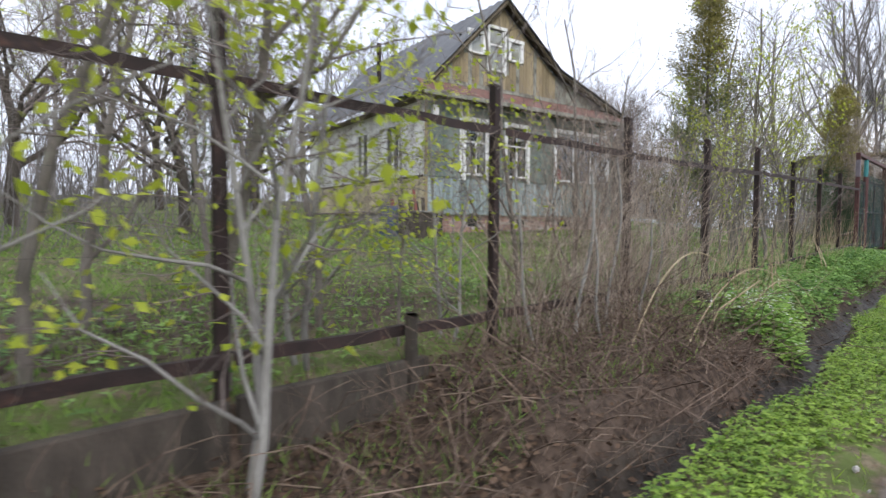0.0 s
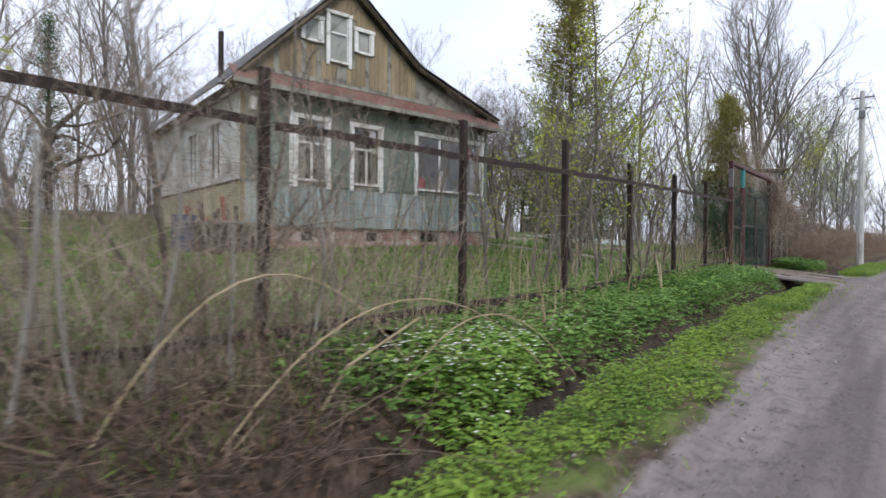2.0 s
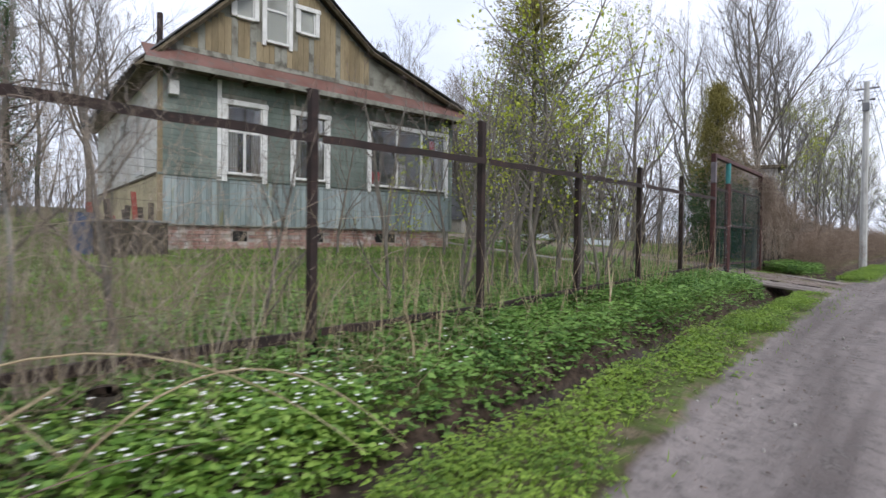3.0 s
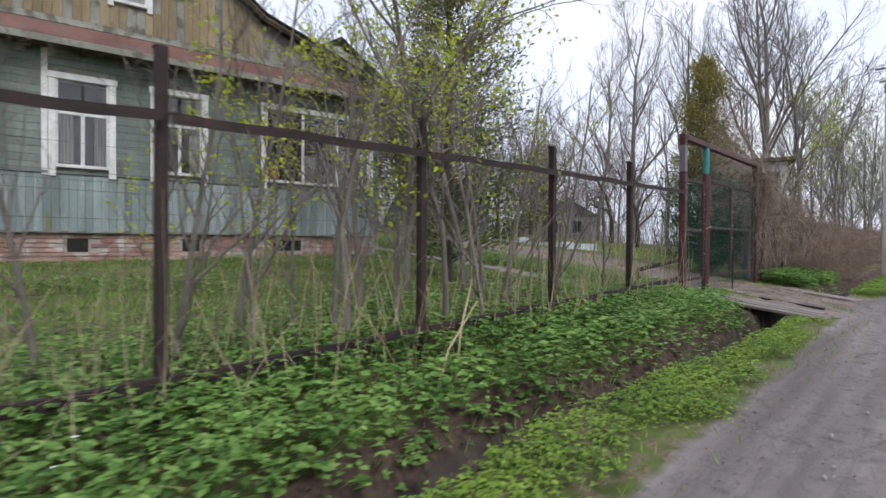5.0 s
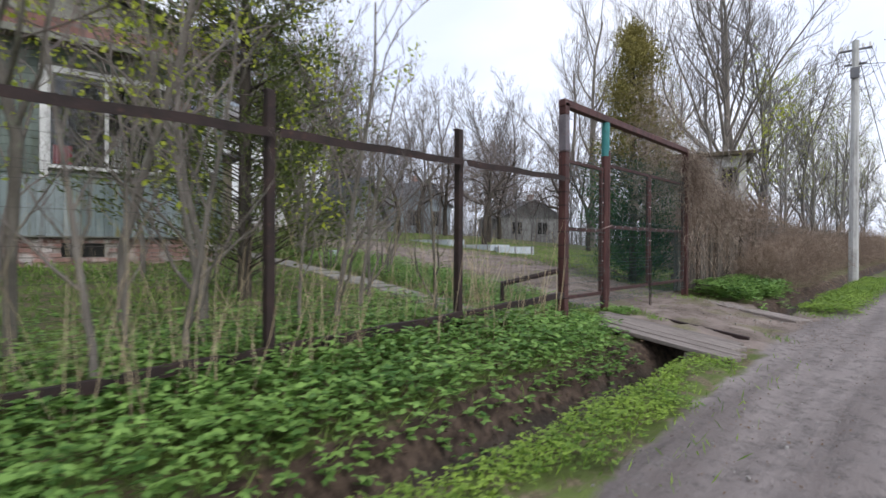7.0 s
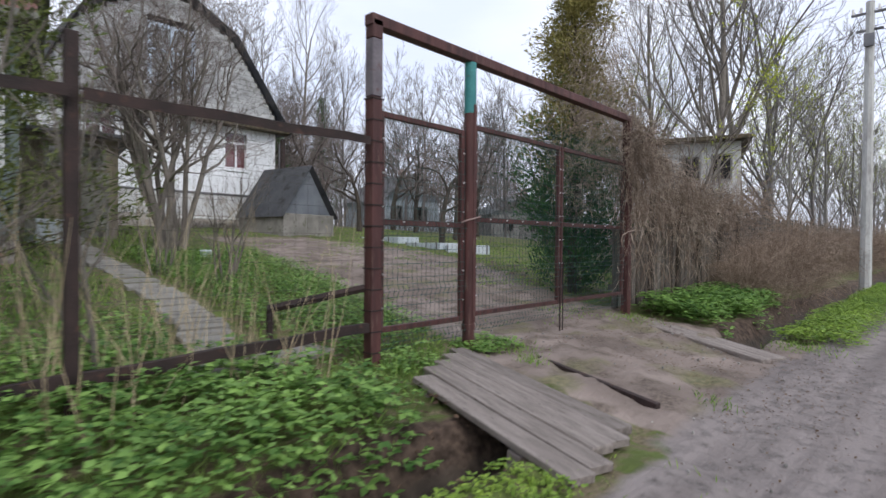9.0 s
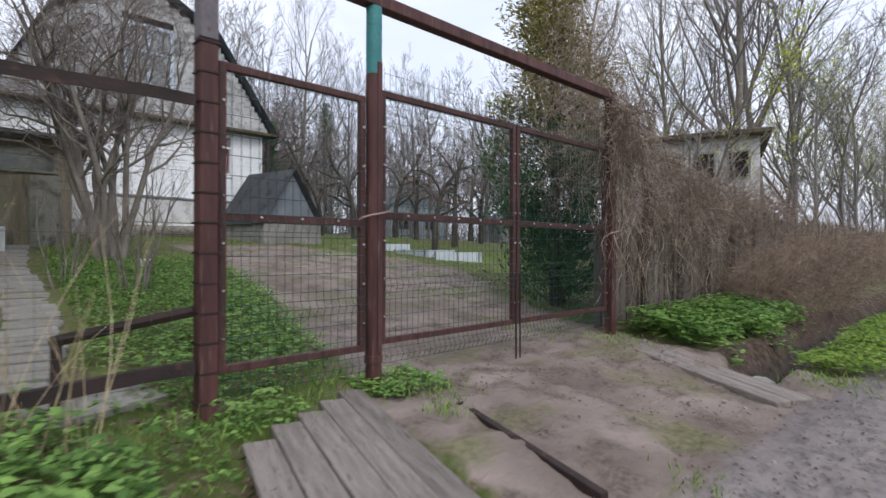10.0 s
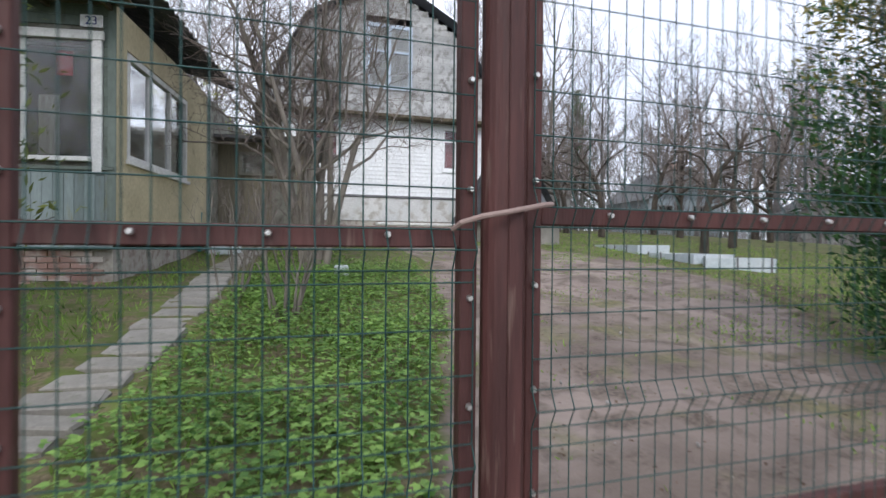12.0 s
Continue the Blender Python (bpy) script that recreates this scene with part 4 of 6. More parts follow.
# left side wall: white boards above, cream below
z = z_f
v_end = DEP
for k in range(26):
    hgt = .12
    if z > z_e - .03:
        break
    m_ = M_cream if z < z_belt else M_whitewall
    hs = [(a, b) for a, b in side_holes if z + hgt > 2.2 and z < 3.5]
    for s, t in cut_spans(.0, v_end, hs):
        part("side_board", boxes((-.028, -.003, s + .002, t - .002, z + .002, min(z_e, z + hgt) - .002), bevel=.003), m_, h1)
    z += hgt
part("side_belt", boxes((-.05, -.03, .02, v_end, z_belt - .04, z_belt + .02), bevel=.004), M_eave, h1)
for a, b in side_holes:
    e = new("window")
    e.parent = h1
    for (p, q, r, s) in ((a - .09, a, 2.1, 3.6), (b, b + .09, 2.1, 3.6), (a + .003, b - .003, 3.5, 3.6), (a + .003, b - .003, 2.1, 2.2), ((a + b) / 2 - .02, (a + b) / 2 + .02, 2.203, 3.497)):
        part("trim", boxes((-.05, .02, p, q, r, s), bevel=.004), M_trim, e)
    g = part("pane", boxes((.03, .034, a + .01, b - .01, 2.21, 3.49)), M_glass, e)
    g.visible_shadow = False
    # near-black sheet painted as the unlit room behind the side pane
    part("window_backing", boxes((.4, .42, a - .2, b + .2, 2.0, 3.7)), M_dark, e)
# right veranda side wall: cream plaster with a long glazed window
for q in ((UW + .003, UW + .02, .02, 4.18, z_f, 2.18), (UW + .003, UW + .02, .02, .34, 2.183, z_e), (UW + .003, UW + .02, 2.91, 4.18, 2.183, z_e), (UW + .003, UW + .02, .343, 2.907, 3.65, z_e)):
    part("veranda_side_panel", boxes(q), M_cream, h1, "cream painted veranda side wall")
e = new("window")
e.parent = h1
for (p, q, r, s) in ((.35, .43, 2.2, 3.62), (2.82, 2.9, 2.2, 3.62), (.433, 2.817, 3.54, 3.62), (.433, 2.817, 2.2, 2.27), (1.15, 1.2, 2.273, 3.537), (2.0, 2.05, 2.273, 3.537)):
    part("frame", boxes((UW - .05, UW + .03, p, q, r, s), bevel=.004), M_trim, e)
g = part("pane", boxes((UW - .02, UW - .016, .42, 2.83, 2.25, 3.55)), M_glass, e)
g.visible_shadow = False
part("sill", boxes((UW + .0205, UW + .07, .3, 2.95, 2.14, 2.197), bevel=.004), M_trim, e)
# back annex seen past the veranda
part("annex_wall", boxes((UW - .1, UW + 1.9, 5.2, 5.36, .9, 3.35), (UW + 1.74, UW + 1.9, 5.363, 8, .9, 3.3)), M_annex, h1, "dull brown boarded annex wall")
part("annex_roof", boxes((UW - .2, UW + 2.25, 4.8, 8.2, 3.36, 3.43)), M_roof, h1)
part("annex_door", boxes((UW + 1.15, UW + 1.7, 5.14, 5.197, .95, 2.55), bevel=.004), M_greygable, h1)
e = new("window")
e.parent = h1
part("frame", boxes((UW + .45, UW + 1.65, 5.15, 5.195, 2.6, 3.12), bevel=.005), M_greygable, e)
g = part("pane", boxes((UW + .52, UW + 1.02, 5.135, 5.147, 2.66, 3.06)), M_glass, e)
g = part("pane", boxes((UW + 1.08, UW + 1.58, 5.135, 5.147, 2.66, 3.06)), M_glass, e)
# chimney
bm = bmesh.new()
tube(bm, [(.9, 4.2, 5.2), (.9, 4.2, 6.7)], .075, sides=12)
part("flue_pipe", bm, M_rust_dark, h1)
# box by the corner, house number
part("meter_box", boxes((.16, .34, -.16, -.03, 3.58, 3.86), bevel=.01), M_trim, h1)
plate = part("number_plate", boxes((7.08, 7.34, -.06, -.045, 3.78, 3.93), bevel=.003), M_plate, h1, "white enamel house number plate")
tx = bpy.data.curves.new("house_number", "FONT")
tx.body = "23"
tx.size = .15
tx.align_x, tx.align_y = "CENTER", "CENTER"
tx.extrude = .001
t_ob = new("house_number_text", tx)
dg = bpy.context.evaluated_depsgraph_get()
t_me = bpy.data.meshes.new_from_object(t_ob.evaluated_get(dg))
bpy.data.objects.remove(t_ob)
t_me.materials.clear()
t_me.materials.append(M_ink)
num = new("house_number", t_me)
num.parent = plate
num.matrix_basis = pose(7.21, -.0625, 3.855, 90, 0, 0)
# brick foundation
part("foundation_core", boxes((.02, UW - .02, .03, .2, zb - .4, z_f - .07), (UW - .2, UW - .02, .203, 5, zb - .4, z_f - .07), (.02, .2, .203, DEP, zb - .4, z_f - .07)), M_mortar, h1)
bmb = boxes((0, .245, 0, .03, 0, .066), bevel=.004)
b_me = bpy.data.meshes.new("brick")
bmb.to_mesh(b_me)
bmb.free()
b_me.materials.append(M_brick)
vents = [(1.45, 1.75), (3.25, 3.55), (5.0, 5.6)]
for r_ in range(7):
    z = z_f - .075 - .078 * (r_ + 1)
    off = .13 * (r_ % 2)
    u = -.01 + off
    while u < UW - .24:
        if not (r_ in (1, 2, 3) and any(a - .22 < u < b for a, b in vents)) and rnd.random() > .015:
            ob = new("brick", b_me)
            ob.parent = h1
            ob.matrix_basis = pose(u, rnd.uniform(-.004, .006), z, 0, rnd.uniform(-.6, .6), rnd.uniform(-.5, .5))
        u += .258
# vents: no opening cut, their inner shade is a near-black plate on the core
for a, b in vents:
    part("vent_shade_plate", boxes((a, b, .012, .029, z_f - .38, z_f - .16)), M_dark, h1)


# ---- plants ----
def scatter(rng, n, x0, x1, y0, y1, keep=None):
    x, y = rng.uniform(x0, x1, n), rng.uniform(y0, y1, n)
    if keep is not None:
        k = keep(x, y)
        k = rng.uniform(0, 1, n) < k
        x, y = x[k], y[k]
    return x, y


def patchy(x, y, f=1.0, seed=0.0):
    """Uneven growth, 0..1."""
    return .5 + .25 * np.sin(x * 2.1 * f + seed + 1.7 * np.sin(y * 1.3 * f)) + .25 * np.sin(y * 2.7 * f + 1.1 * seed + 1.3 * np.sin(x * 1.9 * f + .5))


def herb_leaves(rng, x, y, hmin, hmax, size, lobes=3, flat=.75):
    """Leaves of low herbs: groups of leaflets on hidden stems above the ground."""
    n = len(x)
    z = ground_z(x, y) + rng.uniform(hmin, hmax, n)
    yaw = rng.uniform(0, math.tau, n)
    out = []
    sz = size * rng.uniform(.55, 1.25, n)
    for k in range(lobes):
        a = yaw + (k - (lobes - 1) / 2) * 1.15
        D = np.stack([np.cos(a), np.sin(a), rng.uniform(-.35, .3, n)], axis=1)
        N = np.stack([rng.normal(0, 1 - flat, n), rng.normal(0, 1 - flat, n), np.ones(n)], axis=1)
        out.append(leaves_arrays(np.stack([x, y, z], axis=1), D, N, sz, sz * .62, .12))
    return joined(*out)


def blades(rng, x, y, hmin, hmax, w, lean=.5):
    n = len(x)
    P = np.stack([x, y, ground_z(x, y) - .01], axis=1)
    D = np.stack([rng.normal(0, lean, n), rng.normal(0, lean, n), np.ones(n)], axis=1)
    N = np.stack([rng.normal(0, 1, n), rng.normal(0, 1, n), np.full(n, .2)], axis=1)
    return leaves_arrays(P, D, N, rng.uniform(hmin, hmax, n), np.full(n, w) * rng.uniform(.6, 1.3, n), .1)


def stuff(name, vf, mat, label, category):
    ob = new(name, array_mesh(name, vf[0], vf[1], mat))
    return tagged(ob, label, category, "", "stuff")


PATHWAY = [(16.0, 3.75), (16.35, 4.65), (16.58, 5.6), (16.74, 7.0), (16.9, 8.8), (17.05, 11.0), (17.3, 13.0), (17.6, 15.0)]


def on_path(x, y, w=.36):
    px = np.interp(y, [p[1] for p in PATHWAY], [p[0] for p in PATHWAY])
    return (np.abs(x - px) < w) & (y > 3.85) & (y < 15.4)


def free(x, y):
    """Not on the drive, the slab path, the bridge or in a house."""
    ok = 1 - np.clip(drive_mask(x, y) * 1.3, 0, 1)
    ok = ok * (~on_path(x, y))
    ok = ok * ~((x > 16.55) & (x < 18.3) & (y > 1.15) & (y < 3.0))
    c, s = math.cos(radians(-HOUSE_RZ)), math.sin(radians(-HOUSE_RZ))
    u, v = (x - 8.49) * c - (y - 11.24) * s, (x - 8.49) * s + (y - 11.24) * c
    ok = ok * ~((u > -.05) & (u < UW + .1) & (v > -.05) & (v < DEP))
    return ok


rng = np.random.RandomState(7)
# ground elder on the bank and behind the fence
def elder_keep(x, y):
    d = smooth(2.12, 2.24, y - ditch_off(x)) * (1 - smooth(3.9, 5.6, y)) * smooth(4.0, 5.2, x) * (1 - smooth(16.0, 16.6, x) * smooth(2.9, 3.1, y))
    return d * free(x, y) * (.5 + .5 * patchy(x, y, .8)) * (1 - crossing(x, y))


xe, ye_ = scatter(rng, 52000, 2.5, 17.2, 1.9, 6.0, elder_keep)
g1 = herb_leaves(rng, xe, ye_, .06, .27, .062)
GARDEN = [(16.95, 3.7), (18.25, 3.9), (18.75, 5.3), (19.6, 8.0), (20.1, 11.2), (17.6, 11.4), (17.25, 8.6), (17.0, 6.6), (16.6, 5.0)]
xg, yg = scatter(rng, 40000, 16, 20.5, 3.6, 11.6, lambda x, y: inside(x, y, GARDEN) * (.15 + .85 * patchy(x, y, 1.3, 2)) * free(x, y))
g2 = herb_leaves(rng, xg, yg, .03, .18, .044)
xw, yw = scatter(rng, 5200, 21.75, 25.4, 2.0, 3.4, lambda x, y: smooth(2.1, 2.6, y + .12 * np.sin(x * 3)) * (.6 + .4 * patchy(x, y, 2)))
g3 = herb_leaves(rng, xw, yw, .05, .30, .075)
xs_, ys_ = scatter(rng, 20000, -5.0, 16.2, 3.55, 10.6, lambda x, y: (.55 * (patchy(x, y, .7, 4) > .62) + .35 * (x < 4) * (y < 5.5)) * free(x, y))
g4 = herb_leaves(rng, xs_, ys_, .03, .14, .055)
xb, yb_ = scatter(rng, 420, 18.05, 18.7, 3.1, 3.6)
xq, yq = scatter(rng, 900, 16.4, 17.6, 2.75, 3.9, lambda x, y: patchy(x, y, 2, 3) * ~((x > 16.95) & (y < 3.05)))
xb, yb_ = np.concatenate([xb, xq]), np.concatenate([yb_, yq])
g5 = herb_leaves(rng, xb, yb_, .01, .07, .04)
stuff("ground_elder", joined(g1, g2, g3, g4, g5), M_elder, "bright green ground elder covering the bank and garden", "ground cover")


# low herbs and grass of the verge between road and ditch
def verge_keep(x, y):
    edge = .10 * np.sin(x * 2.3) + .08 * np.sin(x * 5.1 + 1) - .06 - .18 * smooth(5, 10, x) - .13 * smooth(12.5, 15, x)
    return smooth(.86, 1.16, y + edge) * (1 - smooth(1.66, 1.75, y - ditch_off(x))) * (1 - crossing(x, y)) * (.45 + .55 * patchy(x, y, 1.6, 1)) * free(x, y)


xv, yv = scatter(rng, 60000, -4, 16.7, .7, 1.95, verge_keep)
v1 = herb_leaves(rng, xv, yv, .012, .085, .029)
xv2, yv2 = scatter(rng, 14000, 21.9, 34, .7, 1.95, lambda x, y: smooth(.78, 1.1, y) * (1 - smooth(1.6, 1.85, y)))
v2 = herb_leaves(rng, xv2, yv2, .02, .14, .045)
xv3, yv3 = scatter(rng, 15000, -4, 17.2, .5, 2.0, lambda x, y: np.clip(verge_keep(x, y) + .12 * smooth(.75, 1.0, y) * (1 - smooth(1.66, 1.78, y)), 0, 1))
v3 = blades(rng, xv3, yv3, .03, .11, .008, .6)
stuff("verge_herbs", joined(v1, v2, v3), M_clover, "yellow-green clover and grass on the road verge", "grass verge")

# lawn
def lawn_keep(x, y):
    return free(x, y) * (.35 + .65 * patchy(x, y, .6, 3)) * (1 - .75 * smooth(9, 20, y))


xl, yl = scatter(rng, 150000, -6, 19, 3.55, 20, lawn_keep)
l1 = blades(rng, xl, yl, .04, .13, .015, .6)
xl2, yl2 = scatter(rng, 40000, 19, 33, 3.8, 22, lambda x, y: free(x, y) * (1 - .5 * smooth(8, 20, y)))
l2 = blades(rng, xl2, yl2, .04, .10, .014, .5)
xl5, yl5 = scatter(rng, 26000, 18.4, 26, 3.6, 14, lambda x, y: drive_mask(x, y) * (patchy(x, y, 1.0, 9) > .5) * (.25 + .75 * smooth(20.3, 21.5, x - .3 * (y - 4))))
l5 = blades(rng, xl5, yl5, .02, .06, .012, .7)
xl3, yl3 = scatter(rng, 16000, -6, 17, 2.3, 3.6, lambda x, y: .5 * free(x, y))
l3 = blades(rng, xl3, yl3, .05, .2, .007, .6)
# tufts round the gate posts
xt, yt = [], []
for (cx, cy, r_, k) in ((17.1, 3.3, .3, 220), (18.35, 3.3, .28, 150), (17.7, 3.6, .5, 260), (17.3, 3.15, .35, 260), (17.75, 3.45, .3, 200), (16.7, 3.1, .4, 300), (18.45, 3.0, .25, 110), (18.6, 1.4, .2, 80), (18.25, 2.75, .15, 160), (21.3, 3.3, .4, 300), (16.1, 3.6, .5, 700), (15.3, 3.5, .6, 600), (21.5, 1.4, .4, 400)):
    a = rng.normal(0, r_ * .5, k)
    b = rng.normal(0, r_ * .5, k)
    xt.append(cx + a)
    yt.append(cy + b)
l4 = blades(rng, np.concatenate(xt), np.concatenate(yt), .03, .10, .008, .6)
stuff("lawn_grass", joined(l1, l2, l3, l4, l5), M_lawn, "short spring grass on the garden lawn", "grass")

# white anemones on the bank
def clump_keep(x, y):
    return smooth(2.08, 2.18, y - ditch_off(x) + .06 * np.sin(x * 4)) * (1 - smooth(2.75, 3.0, y)) * smooth(4.4, 5.2, x) * (1 - smooth(5.9, 6.6, x))


xc_, yc_ = scatter(rng, 8000, 4.4, 6.6, 1.85, 3.0, lambda x, y: clump_keep(x, y) * (.35 + .65 * patchy(x, y, 2.2, 6)))
stuff("anemone_leaves", herb_leaves(rng, xc_, yc_, .04, .27, .056), M_anemone, "fresh bright green anemone leaves on the ditch bank", "ground cover")
xf, yf = scatter(rng, 900, 4.6, 8.2, 1.95, 2.95, lambda x, y: .75 * clump_keep(x, y) + .10 * (x > 6.2) * (y > 2.25))
n_ = len(xf)
zf_ = ground_z(xf, yf) + rng.uniform(.20, .34, n_)
pet = []
for k in range(5):
    a = rng.uniform(0, .5, n_) + k * math.tau / 5
    pet.append(leaves_arrays(np.stack([xf, yf, zf_], 1), np.stack([np.cos(a), np.sin(a), np.full(n_, .25)], 1), np.tile([[0, 0, 1.]], (n_, 1)), np.full(n_, .019), np.full(n_, .015), .1))
stuff("anemone_flowers", joined(*pet), M_petal, "small white anemone flowers among green leaves", "flowers")

# dead leaves in the ditch and under the brush
xd, yd = scatter(rng, 22000, -4, 17, 1.7, 3.5, lambda x, y: .15 + .85 * (1 - smooth(3.5, 5.5, x)) * smooth(1.75, 2.1, y))
d1 = herb_leaves(rng, xd, yd, .0, .06, .05, 1, .5)
xd2, yd2 = scatter(rng, 7000, 18.3, 26, 1.0, 12, lambda x, y: drive_mask(x, y) * (.25 + .75 * (patchy(x, y, .9, 6) > .55)))
d2 = herb_leaves(rng, xd2, yd2, .008, .015, .03, 1, .9)
xd4, yd4 = scatter(rng, 1500, 18.2, 21.4, .6, 3.6)
d4 = herb_leaves(rng, xd4, yd4, .004, .012, .028, 1, .9)
xd3, yd3 = scatter(rng, 2500, -2, 20, .35, 1.2, lambda x, y: .5 + 0 * x)
d3 = herb_leaves(rng, xd3, yd3, .004, .012, .022, 1, .8)
stuff("fallen_leaves", joined(d1, d2, d3, d4), M_deadleaf, "brown dead leaves on the ditch bank and road edge", "leaf litter")

# stones on road edge and drive
xst, yst = scatter(rng, 7500, -2, 26, .2, 9, lambda x, y: np.clip(drive_mask(x, y) * .35 + (np.abs(y - .85) < .38) * .9 * (x < 18) + crossing(x, y) * (y < 3.4) * .4, 0, 1))
bmS = bmesh.new()
for x, y in zip(xst, yst):
    r_ = .004 + .013 * rng.uniform(0, 1) ** 3
    m_ = Matrix.LocRotScale((x, y, gz(x, y) + r_ * .3), Euler(rng.uniform(0, 6, 3)), (r_ * 1.2, r_, r_ * .7))
    bmesh.ops.create_icosphere(bmS, subdivisions=1, radius=1, matrix=m_)
st_ob = link_mesh("pebbles", bmS, M_stone)
tagged(st_ob, "pale pebbles scattered on the dirt road edge", "pebbles", "", "stuff")


# ---- stems ----
def arcs(rng, P, D, L, r, segs=5, bend=.6, droop=.0, wob=.15):
    """Curved thin stems: start P, first direction D, length L; returns V, F."""
    n = len(P)
    p = np.asarray(P, float).copy()
    d = np.asarray(D, float).copy()
    d /= np.linalg.norm(d, axis=1, keepdims=True)
    bv = rng.normal(0, 1, (n, 3)) * bend / segs
    bv[:, 2] -= droop / segs
    out = []
    for s in range(segs):
        q = p + d * (np.asarray(L) / segs)[:, None]
        out.append(tubes_arrays(p, q, np.asarray(r) * (1 - s / segs * .75), np.asarray(r) * (1 - (s + 1) / segs * .75), 3))
        p = q
        d = d + bv + rng.normal(0, wob, (n, 3)) / segs
        d /= np.linalg.norm(d, axis=1, keepdims=True)
    return joined(*out)


def stems(rng, x, y, z, h0, h1, r0, r1, lean=.25, **kw):
    n = len(x)
    P = np.stack([x, y, z], axis=1)
    D = np.stack([rng.normal(0, lean, n), rng.normal(0, lean, n), np.ones(n)], axis=1)
    return arcs(rng, P, D, rng.uniform(h0, h1, n), rng.uniform(r0, r1, n), **kw)


# brown brush in the ditch at the start
xa, ya = scatter(rng, 900, -3.5, 5.2, 2.05, 3.3, lambda x, y: (1 - smooth(3.6, 5.2, x) * .8) * (.2 + .8 * smooth(.6, 1.8, x)))
b1 = stems(rng, xa, ya, ground_z(xa, ya), .4, 1.5, .002, .007, .9, bend=1.3, droop=.9)
xa, ya = scatter(rng, 3000, -3.5, 5.4, 2.0, 3.35, lambda x, y: (1 - smooth(3.8, 5.4, x) * .7) * (.3 + .7 * smooth(.6, 1.8, x)))
b2 = stems(rng, xa, ya, ground_z(xa, ya), .15, .7, .0012, .003, 1.2, bend=1.4, droop=.9)
stuff("dry_brush", joined(b1, b2), M_vine, "tangled dry brown brush on the ditch bank", "brush")
# hazy dry climbers on the fence
xa, ya = scatter(rng, 800, 2.0, 6.8, 3.15, 3.7, lambda x, y: np.exp(-((x - 4.0) / 1.5) ** 2) * .9 + .1)
c1 = stems(rng, xa, ya, ground_z(xa, ya), .8, 2.5, .0018, .006, .28, bend=.9, wob=.5)
xa, ya = scatter(rng, 3600, 1.8, 6.8, 3.2, 3.65, lambda x, y: np.exp(-((x - 3.9) / 1.4) ** 2))
c2 = stems(rng, xa, ya, ground_z(xa, ya) + rng.uniform(.1, 1.9, len(xa)), .2, .8, .0009, .0022, 1.0, bend=1.2, wob=.6)
stuff("dry_climber", joined(c1, c2), M_vine_pale, "dry brown climber tangled in the fence wire", "climber")
# thick pale stems among the climbers
for (x, y, dx, dy, h, r_) in ((2.9, 3.15, .1, -.1, 1.5, .02), (3.2, 3.05, -.12, .05, 1.2, .016), (3.5, 3.2, .2, 0, 1.7, .018), (4.0, 3.1, -.1, -.15, 1.1, .016), (4.6, 3.2, .15, .1, 1.3, .014), (2.5, 3.25, -.2, .1, 1.6, .018)):
    z0 = gz(x, y)
    bm = bmesh.new()
    tube(bm, [(x + dx * math.sin(f * 2), y + dy * f + .03 * math.sin(f * 7), z0 - .08 + h * f) for f in [q / 8 for q in range(9)]], r_, r_ * .5, sides=7)
    tagged(link_mesh("climber_stem", bm, M_bark_pale), "thick pale dry climber stem at the fence", "climber stem", "climber stems")
# dry stalks along the fence
xa, ya = scatter(rng, 800, 5.2, 16.6, 3.0, 4.2, lambda x, y: .4 + .6 * patchy(x, y, 1.1, 5))
s1 = stems(rng, xa, ya, ground_z(xa, ya), .4, 1.4, .002, .0052, .22, bend=.35, wob=.2)
xa, ya = scatter(rng, 300, 3.6, 8.5, 2.5, 3.3)
s2 = stems(rng, xa, ya, ground_z(xa, ya), .3, 1.0, .0012, .003, .6, bend=.9, droop=.6)
stuff("dry_stalks", joined(s1, s2), M_straw, "straw-coloured dry stalks standing along the fence", "dry stalks")


def bent_cane(pts, r, mat, label):
    bm = bmesh.new()
    tube(bm, pts, r, r * .5, sides=6)
    return tagged(link_mesh("dry_cane", bm, mat), label, "dry cane", "dry canes in the ditch")


for (x, y, dx, dy, h, r_) in ((7.05, 2.75, -.12, .02, .62, .012), (7.4, 2.85, .1, .05, .62, .010), (6.9, 2.6, .2, .1, .35, .008), (4.2, 2.6, .5, -.35, .55, .012), (10.7, 2.9, .55, .3, .75, .013), (10.3, 2.75, .9, .35, .6, .012)):
    z0 = gz(x, y)
    bent_cane([(x, y, z0 - .05), (x + dx * .3, y + dy * .3, z0 + h * .5), (x + dx, y + dy, z0 + h)], r_, M_straw, "bleached bare cane leaning over the bank")
for (x, y, L, h) in ((3.6, 2.5, 2.4, .75), (4.6, 2.4, 1.6, .6), (3.1, 2.75, 1.8, .9)):
    z0 = gz(x, y)
    bent_cane([(x + L * f, y - .4 * f, z0 + h * 4 * f * (1 - f) * (1 - .25 * f)) for f in [q / 14 for q in range(15)]], .006, M_straw, "long arched dry cane over the ditch")


